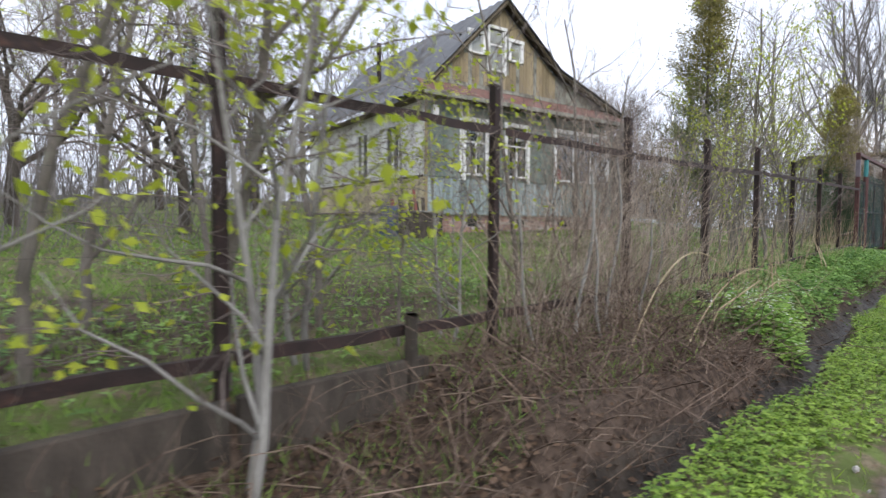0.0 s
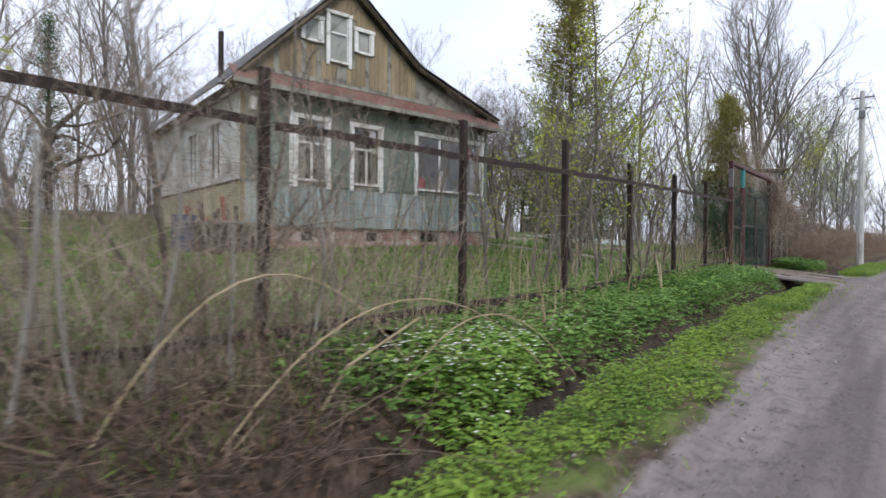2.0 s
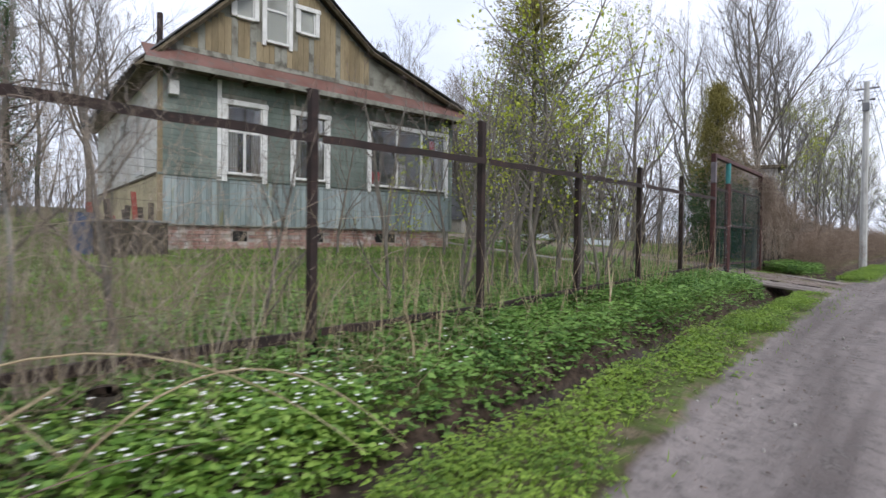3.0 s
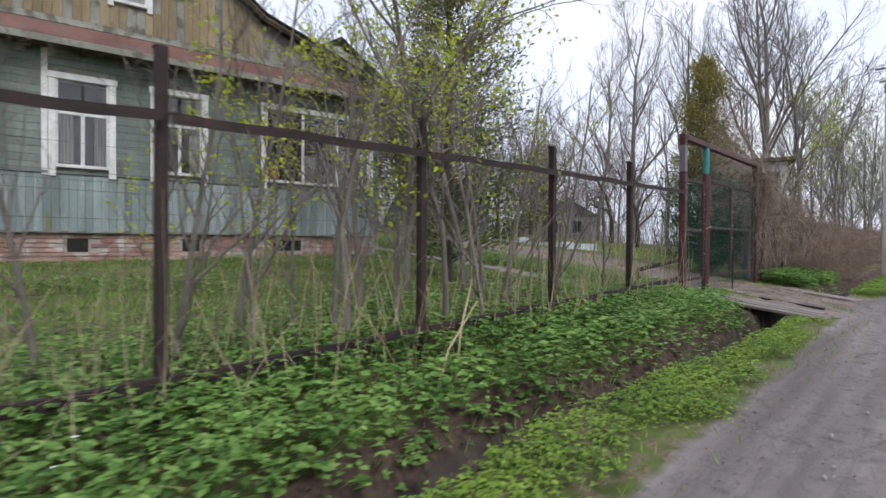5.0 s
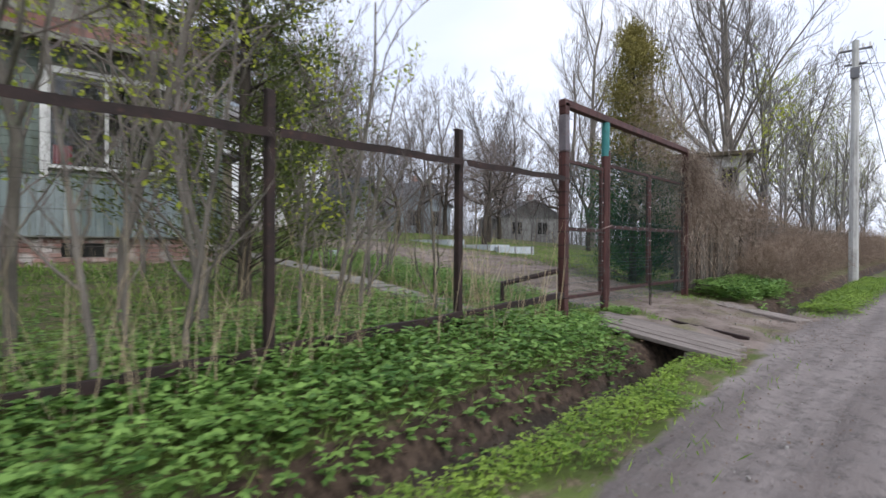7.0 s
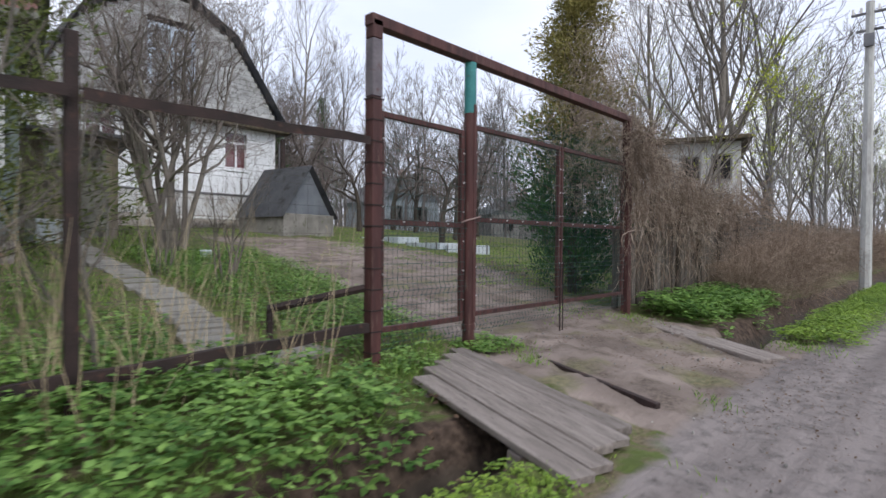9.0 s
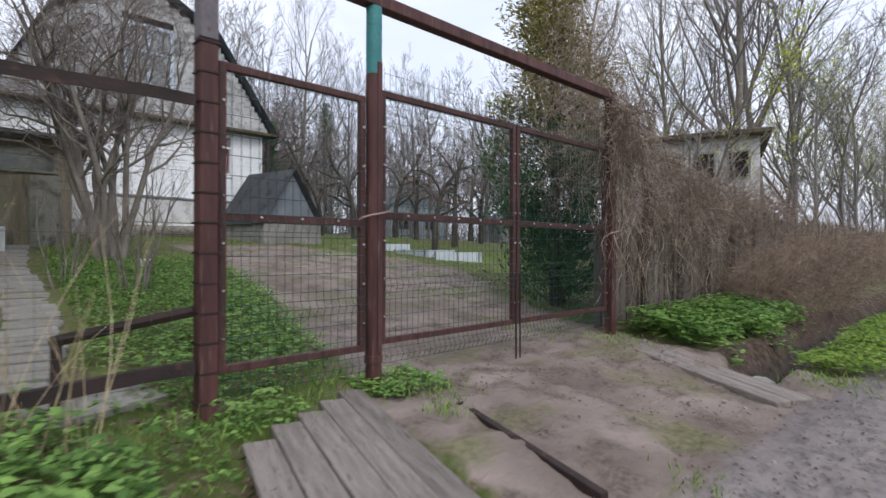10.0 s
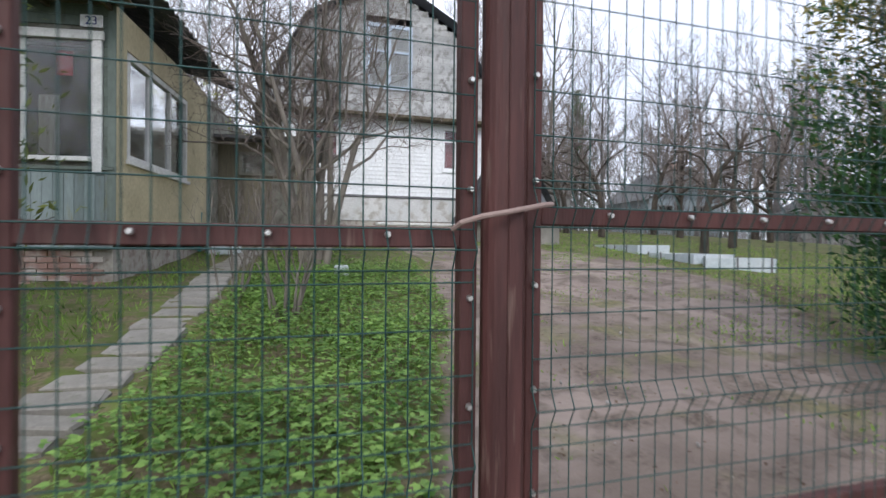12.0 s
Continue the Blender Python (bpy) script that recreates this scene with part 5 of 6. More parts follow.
# ---- trees ----
def grow(rng, h, r, levels=4, kids=(9, 6, 5, 4), ratio=.55, rise=.35, wig=.22, first=.3, stems_=1, splay=.0, angle=.9, rmin=.0025):
    """Branch segments of a bare tree: rows of p0, p1, r0, r1, level."""
    seg = [[], [], [], [], []]

    def branch(p, d, L, rad, lev):
        n = max(3, int(6 - lev))
        pts = [p]
        dd = d
        for i in range(n):
            q = pts[-1] + dd * (L / n)
            ra, rb = rad * (1 - .75 * i / n), rad * (1 - .75 * (i + 1) / n)
            seg[0].append(pts[-1])
            seg[1].append(q)
            seg[2].append(ra)
            seg[3].append(rb)
            seg[4].append(lev)
            pts.append(q)
            dd = dd + rng.normal(0, wig, 3) * (.5 if lev == 0 else 1) + np.array([0, 0, rise * .25 * (lev > 0)])
            dd = dd / np.linalg.norm(dd)
        if lev + 1 >= levels:
            return
        k = kids[min(lev, len(kids) - 1)]
        lo = first if lev == 0 else .2
        for j in range(k):
            f = lo + (1 - lo) * (j + rng.uniform(.1, .9)) / k
            i = min(n - 1, int(f * n))
            b = pts[i] + (pts[i + 1] - pts[i]) * (f * n - i)
            ax = pts[i + 1] - pts[i]
            ax = ax / np.linalg.norm(ax)
            side = rng.normal(0, 1, 3)
            side -= ax * side.dot(ax)
            side /= np.linalg.norm(side)
            ang = angle * rng.uniform(.7, 1.25)
            nd = ax * math.cos(ang) + side * math.sin(ang) + np.array([0, 0, rise * .5])
            nd /= np.linalg.norm(nd)
            branch(b, nd, L * ratio * (1.15 - .55 * f) * rng.uniform(.75, 1.2), max(rad * (1 - .75 * f) * .6, rmin), lev + 1)

    for s in range(stems_):
        a = rng.uniform(0, math.tau)
        d = np.array([math.cos(a) * splay, math.sin(a) * splay, 1.0])
        d /= np.linalg.norm(d)
        branch(np.array([math.cos(a) * .12 * (stems_ > 1), math.sin(a) * .12 * (stems_ > 1), -.15]), d, h * rng.uniform(.8, 1.05), r * rng.uniform(.75, 1.1), 0)
    return [np.array(q) for q in seg]


def tree(name, rng, label, bark, twig, split=2, leaves=0, leaf_mat=None, leaf_size=.035, leaf_from=.0, leaf_spread=.05, **kw):
    """A tree thing with trunk (large limbs) and crown (twigs, leaves)."""
    p0, p1, r0, r1, lv = grow(rng, **kw)
    e = root(name, 0, 0, 0, 0, label, "tree")
    big = lv < split
    for i0, i1 in runs_of(p0, p1, lv):
        if lv[i0] < split:
            nm = "limb" if lv[i0] else ("stem" if kw.get("stems_", 1) > 1 else "trunk")
            V, F = branch_arrays(p0[i0:i1], p1[i0:i1], r0[i0:i1], r1[i0:i1], 8 if lv[i0] == 0 else 5)
            t = new(nm, array_mesh(nm, V, F, bark))
            t.data.shade_smooth()
            t.parent = e
    if (~big).any():
        V, F = tubes_arrays(p0[~big], p1[~big], r0[~big], r1[~big], 3)
        c = new("crown", array_mesh("crown", V, F, twig))
        c.parent = e
        c["kind"] = "stuff"
    if leaves:
        tips = np.where((lv >= split) & (p1[:, 2] > leaf_from))[0]
        i = tips[rng.randint(0, len(tips), leaves)]
        f = rng.uniform(0, 1, (leaves, 1))
        P = p0[i] * (1 - f) + p1[i] * f + rng.normal(0, leaf_spread, (leaves, 3))
        D = rng.normal(0, 1, (leaves, 3)) + np.array([0, 0, -.1])
        N = rng.normal(0, .6, (leaves, 3)) + np.array([0, 0, 1])
        sz = leaf_size * rng.uniform(.5, 1.3, leaves)
        V, F = leaves_arrays(P, D, N, sz, sz * .6, .15)
        lf = new("foliage", array_mesh("foliage", V, F, leaf_mat))
        lf.parent = e
        lf["label"] = "young yellow-green spring leaves"
    return e


def put(ob, x, y, rz=0, s=1.0, dz=0.0):
    x = x + .4 if x < 16 else x
    return pose(x, y, gz(x, y) + dz, 0, 0, rz) @ Matrix.Scale(s, 4)


def place(ob, spots, label=None, group=""):
    """Moves a tree to the first spot and copies it to the rest: rows of x, y, turn, size."""
    x, y, rz, s = spots[0]
    if group:
        ob["group"] = group
    for (x2, y2, rz2, s2) in spots[1:]:
        c = copy_thing(ob, put(ob, x2, y2, rz2, 1.0))
        c.scale = (s2, s2, s2)
    ob.matrix_basis = put(ob, x, y, rz, 1.0)
    ob.scale = (s, s, s)
    return ob


tr = np.random.RandomState(21)
# orchard trees: low, spreading, dark
apple = tree("apple_tree", tr, "bare old apple tree with dark spreading crooked branches", M_bark_dark, M_twig, rmin=.0045, h=3.4, r=.10, levels=5, kids=(8, 6, 5, 3), ratio=.62, rise=.28, wig=.3, first=.35, angle=1.0)
place(apple, [(25.5, 21.0, 20, 1.5), (31.5, 15.5, 100, 1.4), (29.5, 19.5, 200, 1.35), (33.5, 20.0, 300, 1.5), (28.3, 13.3, 40, 1.2), (36, 14, 140, 1.5), (5.2, 15.0, 60, 1.35), (2.3, 11.8, 250, 1.3), (-2.4, 9.5, 10, 1.3), (27.5, 25.5, 70, 1.7), (23.8, 24.5, 130, 1.6), (35.5, 24.0, 15, 1.8), (32.0, 27.0, 215, 1.9), (38.5, 21.0, 95, 1.7), (29.0, 28.5, 330, 1.8)], group="orchard trees")
apple2 = tree("apple_tree", tr, "bare apple tree with fine upright twigs", M_bark_dark, M_twig, rmin=.0045, h=3.8, r=.09, levels=5, kids=(10, 6, 5, 3), ratio=.6, rise=.5, wig=.25, first=.25, angle=.85)
place(apple2, [(33.0, 11.2, 0, 1.35), (30.4, 23.5, 90, 1.6), (36.5, 18.5, 180, 1.5), (-.2, 13.5, 30, 1.45), (-5.2, 12.0, 110, 1.4), (4.0, 19.0, 200, 1.6)], group="orchard trees")
# the many-stemmed shrub tree before the white house
lilac = tree("lilac_tree", tr, "bare many-stemmed lilac tree with grey stems on the lawn", M_bark, M_twig, h=4.5, r=.075, levels=5, kids=(8, 7, 5, 4), ratio=.5, rise=.30, wig=.24, first=.34, stems_=11, splay=.17, angle=.95)
place(lilac, [(18.42, 11.1, 0, 1.12)])
lilac2 = tree("lilac_bush", tr, "bare lilac bush with thin grey stems", M_bark, M_twig, h=2.3, r=.03, levels=4, kids=(5, 4, 3), ratio=.5, rise=.5, wig=.2, first=.25, stems_=6, splay=.3, angle=.7)
place(lilac2, [(17.85, 7.7, 20, .7), (17.3, 8.6, 150, .6)], group="small lilac bushes")
# tall maples beyond the gate
maple = tree("maple_tree", tr, "tall bare maple tree with grey branches", M_bark, M_twig_far, h=13.0, r=.20, levels=5, kids=(13, 8, 6, 4), ratio=.5, rise=.55, wig=.17, first=.22, angle=.72, rmin=.0055)
place(maple, [(35.6, 6.5, 0, 1.0), (42.5, 7.5, 70, 1.15), (46, 12.5, 90, 1.1), (41, 15, 200, 1.0), (-9, 24, 40, 1.0), (50, 22, 300, 1.1), (13, 33, 150, 1.0), (24, 33, 20, .9), (33, 30, 260, .9), (5, 30, 90, .9)], group="tall maples")
birch = tree("birch_tree", tr, "slender birch tree with a haze of new leaves", M_bark_pale, M_twig_far, rmin=.0055, h=10.5, r=.12, levels=4, kids=(22, 10, 8), ratio=.4, rise=.4, wig=.14, first=.2, angle=.75, leaves=2600, leaf_mat=M_spring, leaf_size=.07, leaf_from=3, leaf_spread=.12)
place(birch, [(37.5, 4.6, 200, .8), (50, 5.2, 0, 1.0), (56, 4.6, 120, 1.1), (63, 5.0, 20, .9), (72, 4.5, 80, 1.0), (66, -9, 140, .8), (80, -7, 240, .9), (39.5, 10.5, 220, .9), (52, 8.5, 60, 1.1), (2.5, 27, 180, 1.0), (-14, 18, 250, 1.0)], group="birches")

# young leafy trees along the fence
sap = tree("young_maple", tr, "young maple tree with thin trunk and yellow-green spring leaves", M_bark, M_twig, h=4.6, r=.05, levels=4, kids=(10, 5, 4), ratio=.42, rise=.35, wig=.2, first=.3, angle=.95, leaves=850, leaf_mat=M_spring, leaf_size=.055, leaf_from=1.0, leaf_spread=.05)
place(sap, [(26.2, 4.3, 50, 1.1), (11.4, 4.8, 0, 1.15), (12.4, 5.7, 80, 1.2), (9.9, 3.75, 160, .8), (12.9, 5.1, 220, 1.0), (11.1, 3.75, 300, .8), (-.25, 3.72, 40, 1.0), (-1.1, 4.3, 120, .95), (.9, 4.6, 200, .85), (17.0, 17.5, 0, 1.0)], group="young leafy trees")
sap2 = tree("young_maple", tr, "thin leafy sapling behind the fence", M_bark, M_twig, h=2.8, r=.022, levels=4, kids=(9, 5, 3), ratio=.45, rise=.45, wig=.18, first=.25, angle=.8, leaves=420, leaf_mat=M_spring, leaf_size=.05, leaf_from=.8, leaf_spread=.04)
place(sap2, [(9.75, 4.35, 0, 1.0), (10.5, 3.8, 60, 1.1), (13.4, 4.3, 120, 1.0), (11.9, 4.1, 180, 1.15), (9.2, 4.0, 240, .9), (-2.2, 3.8, 300, 1.0), (8.9, 5.2, 90, .8), (1.1, 3.8, 15, .75), (10.9, 4.9, 200, 1.2)], group="saplings at the fence")
sap3 = tree("bare_sapling", tr, "bare thin sapling without leaves", M_bark, M_twig, h=3.2, r=.028, levels=4, kids=(10, 5, 4), ratio=.42, rise=.5, wig=.2, first=.15, angle=.7)
place(sap3, [(25.2, 4.2, 30, 1.2), (27.2, 4.1, 160, 1.3), (29.2, 4.4, 250, 1.3), (13.6, 4.0, 0, 1.0), (14.2, 4.4, 60, .9), (15.0, 5.2, 120, .8), (5.0, 3.9, 180, .9), (2.8, 4.0, 240, 1.1), (3.5, 3.8, 280, 1.0), (4.3, 4.1, 10, .9), (12.2, 3.85, 20, .9), (12.0, 8.9, 80, 1.2), (13.6, 8.6, 200, 1.3), (11.2, 9.6, 10, 1.0), (6.2, 4.1, 33, .7), (-3.3, 4.0, 33, 1.1), (-.6, 5.4, 77, 1.3), (.6, 6.2, 177, 1.2), (14.9, 4.0, 277, .7), (8.6, 3.9, 12, .9), (9.4, 4.6, 48, 1.1), (10.1, 4.2, 99, 1.0), (10.7, 4.6, 140, 1.2), (11.6, 3.7, 190, .9), (12.6, 4.5, 230, 1.1), (7.9, 4.4, 260, .8)], group="bare saplings")


shrub = tree("leafy_shrub", tr, "leafy shrub with bright yellow-green young leaves at the fence", M_bark_pale, M_twig, h=2.9, r=.03, levels=4, kids=(11, 6, 4), ratio=.5, rise=.25, wig=.22, first=.12, stems_=2, splay=.2, angle=1.0, leaves=900, leaf_mat=M_spring, leaf_size=.07, leaf_from=.7, leaf_spread=.06)
place(shrub, [(-.55, 3.0, 0, 1.0), (-1.6, 3.25, 90, 1.05), (.35, 3.75, 200, .85), (-2.8, 3.0, 280, 1.1), (1.5, 3.75, 30, .7)], group="leafy shrubs at the fence")


def conifer(name, rng, label, h, r, mats, n=5200, lower=.1, taper=1.0, split=.5, open_=.25):
    e = root(name, 0, 0, 0, 0, label, "tree")
    V, F = tubes_arrays([(0, 0, -.1), (0, 0, h * .35)], [(0, 0, h * .35), (0, 0, h * .92)], [.09, .07], [.07, .01], 8)
    t = new("trunk", array_mesh("trunk", V, F, M_bark_dark))
    t.parent = e
    nb = 260
    bz = lower + (h - lower) * (np.arange(nb) + rng.uniform(0, 1, nb)) / nb
    ba = rng.uniform(0, math.tau, nb)
    br_ = r * np.clip((1 - (bz - lower) / (h - lower)) ** taper, .06, 1) * rng.uniform(.4, 1.3, nb)
    tip = np.stack([np.cos(ba) * br_, np.sin(ba) * br_, bz + br_ * .35], 1)
    base = np.stack([np.zeros(nb), np.zeros(nb), bz - .1], 1)
    V, F = tubes_arrays(base, tip, np.full(nb, .012), np.full(nb, .003), 3)
    b = new("branchwork", array_mesh("branchwork", V, F, M_bark_dark))
    b.parent = e
    for mi, m in enumerate(mats):
        k = n // len(mats)
        i = rng.randint(0, nb, k)
        f = rng.uniform(open_, 1.08, (k, 1)) ** .7
        P = base[i] * (1 - f) + tip[i] * f + rng.normal(0, .1, (k, 3))
        out = tip[i] - base[i]
        out /= np.linalg.norm(out, axis=1, keepdims=True)
        D = out * .8 + rng.normal(0, .55, (k, 3)) + np.array([0, 0, .25 if mi == 0 else -.1])
        N = rng.normal(0, 1, (k, 3))
        sz = rng.uniform(.035, .11, k)
        if len(mats) > 1:
            sel = (P[:, 2] < h * split + rng.normal(0, h * .08, k)) if mi == 0 else (P[:, 2] > h * split + rng.normal(0, h * .08, k))
            P, D, N, sz = P[sel], D[sel], N[sel], sz[sel]
        V, F = leaves_arrays(P, D, N, sz, sz * .28, .2)
        c = new("crown", array_mesh("crown", V, F, m))
        c.parent = e
    return e


th = conifer("thuja_tree", tr, "dense dark green thuja with a yellowed dry top by the gate", 5.5, 1.0, [M_thuja, M_thuja_old], 80000, .05, .42, .47)
place(th, [(22.65, 4.9, 0, 1.0)])
th2 = conifer("thuja_tree", tr, "tall olive-green conifer with a yellowish top behind the fence", 7.0, 1.65, [M_thuja_olive, M_thuja_old], 80000, .3, .7, .6, .2)
place(th2, [(14.0, 6.4, 0, 1.0)])
th3 = conifer("spruce_tree", tr, "dark green conifer in the orchard", 5.0, .9, [M_thuja], 7000, .3, .9)
place(th3, [(27.8, 23.5, 0, 1.0), (22.0, 31.0, 60, 1.7), (26.5, 36.0, 120, 2.1), (38.0, 35.0, 200, 1.9), (31.5, 38.0, 280, 2.2), (9.0, 30.0, 40, 1.8)], group="dark conifers")


# dry vine curtain over the fence past the gate
def vine_mass(name, rng, n, spine, depth, hang, label, mat=None, r=(.0014, .0042)):
    i = rng.uniform(0, 1, n)
    xs = np.array([s[0] for s in spine])
    ys = np.array([s[1] for s in spine])
    zs = np.array([s[2] for s in spine])
    t = np.linspace(0, 1, len(spine))
    x, y, zt = np.interp(i, t, xs), np.interp(i, t, ys), np.interp(i, t, zs)
    zg = ground_z(x, y)
    z = zg + (zt - zg) * rng.uniform(.25, 1.05, n) ** .6
    P = np.stack([x + rng.normal(0, .12, n), y + rng.normal(0, depth, n), z], 1)
    D = np.stack([rng.normal(0, .8, n), rng.normal(-.2, .7, n), rng.normal(-.1, .7, n)], 1)
    vf = arcs(rng, P, D, rng.uniform(.35, 1.0, n) * hang, rng.uniform(r[0], r[1], n), segs=4, bend=.8, droop=2.4, wob=.5)
    return stuff(name, vf, mat or M_vine, label, "climber")


def vine_strands(rng, n, spine, depth):
    """Long dry strands that fall from the top of the fence."""
    i = rng.uniform(0, 1, n)
    t = np.linspace(0, 1, len(spine))
    x, y, zt = [np.interp(i, t, [s[k] for s in spine]) for k in range(3)]
    clump = .07 * np.sin(x * 23) + .05 * np.sin(x * 51 + 1)
    zg = ground_z(x, y)
    z = zg + (zt - zg) * (1 - .75 * rng.uniform(0, 1, n) ** 1.7) + .1 * np.sin(x * 6)
    P = np.stack([x + clump + rng.normal(0, .03, n), y + rng.normal(-.05, depth, n), z], 1)
    D = np.stack([rng.normal(0, .5, n), rng.normal(-.06, .25, n), rng.normal(-.75, .45, n)], 1)
    L = np.minimum(rng.uniform(.2, .9, n), (z - zg) * .95 + .1)
    return arcs(rng, P, D, L, .0016 + .006 * rng.uniform(0, 1, n) ** 3, segs=7, bend=.9, droop=1.2, wob=1.7)


def vine_tangle(rng, n, spine, depth):
    i = rng.uniform(0, 1, n)
    t = np.linspace(0, 1, len(spine))
    x, y, zt = [np.interp(i, t, [s[k] for s in spine]) for k in range(3)]
    P = np.stack([x, y + rng.normal(0, depth, n), zt - np.abs(rng.normal(0, .45, n)) + .08], 1)
    D = np.stack([rng.normal(0, .9, n), rng.normal(-.1, .6, n), rng.normal(.1, .6, n)], 1)
    return arcs(rng, P, D, rng.uniform(.15, .55, n), .0014 + .0045 * rng.uniform(0, 1, n) ** 2, segs=5, bend=1.6, droop=1.2, wob=1.6)


VINE_A = [(21.5, 3.40, 2.35), (21.62, 3.40, 2.6), (21.85, 3.38, 2.5), (22.4, 3.4, 2.2), (23.2, 3.4, 2.0), (24.0, 3.4, 1.9), (24.6, 3.4, 1.8)]
VINE_B = [(24.6, 3.4, 1.8), (25.8, 3.4, 1.65), (27.3, 3.4, 1.5)]
stuff("vine_tangle", joined(vine_strands(tr, 600, VINE_A, .1), vine_tangle(tr, 1500, VINE_A, .14), vine_strands(tr, 100, VINE_B, .08), vine_tangle(tr, 500, VINE_B, .12)), M_vine, "dark brown dry vine tangle over the old fence", "climber")
stuff("vine_curtain", joined(vine_strands(tr, 800, VINE_A, .1), vine_tangle(tr, 2200, VINE_A, .14), vine_strands(tr, 60, VINE_B, .1), vine_tangle(tr, 250, VINE_B, .12)), M_vine_pale, "dry pale brown vine strands hanging over the fence beside the gate", "climber")
vine_mass("thuja_climber", tr, 2300, [(21.75, 4.2, 2.9), (22.1, 4.3, 3.9), (22.4, 4.4, 4.6), (22.8, 4.4, 3.8), (23.2, 4.4, 2.9)], .35, .75, "dry climber hanging in the top of the thuja", M_vine_pale)


# old fence under the vines: dark posts and low grey boards
for i, x0 in enumerate((22.55, 23.65, 24.75, 25.9, 27.0)):
    bm = bmesh.new()
    tube(bm, [(0, 0, -.3), (.01, .01, .9), (.0, .0, 1.75 - .05 * i)], .05, .045, sides=8)
    ob = link_mesh("fence_post", bm, M_bark_dark)
    ob.matrix_basis = pose(x0, 3.5, gz(x0, 3.5), 1.5 * math.sin(i * 2), 1.2 * math.cos(i), 0)
    tagged(ob, "dark old wooden fence post under dry vines", "fence post", "old vine fence posts")
    e = root("board_fence", x0 - 1.0, 3.62, gz(x0, 3.6), 0, "weathered grey boards of an old fence under vines", "fence", "old vine fence boards")
    rr = random.Random(70 + i)
    for k in range(7):
        part("board", boxes((k * .155, k * .155 + .14, rr.uniform(0, .01), .025, .04, 1.25 + rr.uniform(-.12, .12)), bevel=.004), M_oldboard, e)
    part("rail", boxes((0, 1.08, .027, .08, .3, .38)), M_oldboard, e)
    part("rail", boxes((0, 1.08, .027, .08, .95, 1.03)), M_oldboard, e)


def bush(name, rng, label, n, rad, h, mat):
    a = rng.uniform(0, math.tau, n)
    u = rng.uniform(0, 1, n) ** .5
    P = np.stack([np.cos(a) * rad * u * .6, np.sin(a) * rad * u * .6, rng.uniform(0, h * .6, n)], 1)
    D = np.stack([np.cos(a) * u, np.sin(a) * u, rng.uniform(.2, 1.3, n)], 1) + rng.normal(0, .35, (n, 3))
    V, F = arcs(rng, P, D, rng.uniform(.3, .75, n) * h, rng.uniform(.0018, .0045, n), segs=4, bend=.9, droop=1.3, wob=.5)
    e = root(name, 0, 0, 0, 0, label, "bush")
    o = new("crown", array_mesh("crown", V, F, mat))
    o.parent = e
    return e


bb_ = bush("dry_bush", tr, "round brown leafless bush at the ditch", 1400, 1.0, 1.35, M_bush)
place(bb_, [(38.5, 3.2, 10, 1.5), (43, 3.0, 100, 1.4), (49, 3.3, 190, 1.7), (55, 3.1, 40, 1.5), (62, 3.4, 250, 1.8), (70, 3.0, 130, 1.8), (79, 3.2, 10, 2.0), (26.8, 2.7, 0, 1.1), (25.6, 2.95, 70, .8), (29.0, 3.0, 140, 1.2), (31.5, 3.6, 220, 1.5), (28.2, 5.0, 20, 2.0), (30.2, 5.4, 120, 2.2)], group="brown ditch bushes")

# far woods all round
fw = np.random.RandomState(5)
VV, FF, off = [], [], 0
lows = []
for k in range(4):
    p0, p1, r0, r1, lv = grow(fw, h=11.5, r=.16, levels=4, kids=(13, 7, 5), ratio=.46, rise=.5, wig=.17, first=.18, angle=.8)
    lows.append(tubes_arrays(p0, p1, np.maximum(r0, .011), np.maximum(r1, .009), 3))
spots = []
for k in range(46):
    spots.append((fw.uniform(-30, 70), fw.uniform(30, 60)))
for k in range(14):
    spots.append((fw.uniform(-34, -10), fw.uniform(6, 30)))
for k in range(18):
    spots.append((fw.uniform(46, 90), fw.uniform(7, 34)))
for k in range(6):
    spots.append((fw.uniform(-20, 60), fw.uniform(-50, -22)))
for k in range(22):
    spots.append((fw.uniform(22, 52), fw.uniform(27, 42)))
# the road's far end and its sides
for k in range(26):
    spots.append((fw.uniform(85, 135), fw.uniform(-30, 14)))
for k in range(9):
    spots.append((fw.uniform(44, 84), fw.uniform(4.5, 7.5)))
for x, y in spots:
    V, F = lows[fw.randint(4)]
    a, s = fw.uniform(0, 6.28), fw.uniform(.6, 1.15)
    R = np.array([[math.cos(a), -math.sin(a), 0], [math.sin(a), math.cos(a), 0], [0, 0, 1]])
    VV.append(V @ R.T * s + np.array([x, y, gz(x, y)]))
    FF.append(F + off)
    off += len(V)
stuff("far_woods", (np.concatenate(VV), np.concatenate(FF)), M_twig_far, "distant bare woods behind the gardens", "woods")
# thicket of thin trunks along the wood's edge
xk, yk = scatter(fw, 3400, -24, 74, 26, 42, lambda x, y: .35 + .65 * patchy(x, y, .2, 5))
xk2, yk2 = scatter(fw, 900, 44, 80, 6, 27)
xk, yk = np.concatenate([xk, xk2]), np.concatenate([yk, yk2])
stuff("wood_thicket", stems(fw, xk, yk, ground_z(xk, yk), 2.2, 7.5, .008, .034, .22, segs=4, bend=.5, wob=.22), M_twig_far, "grey leafless thicket at the edge of the woods", "thicket")
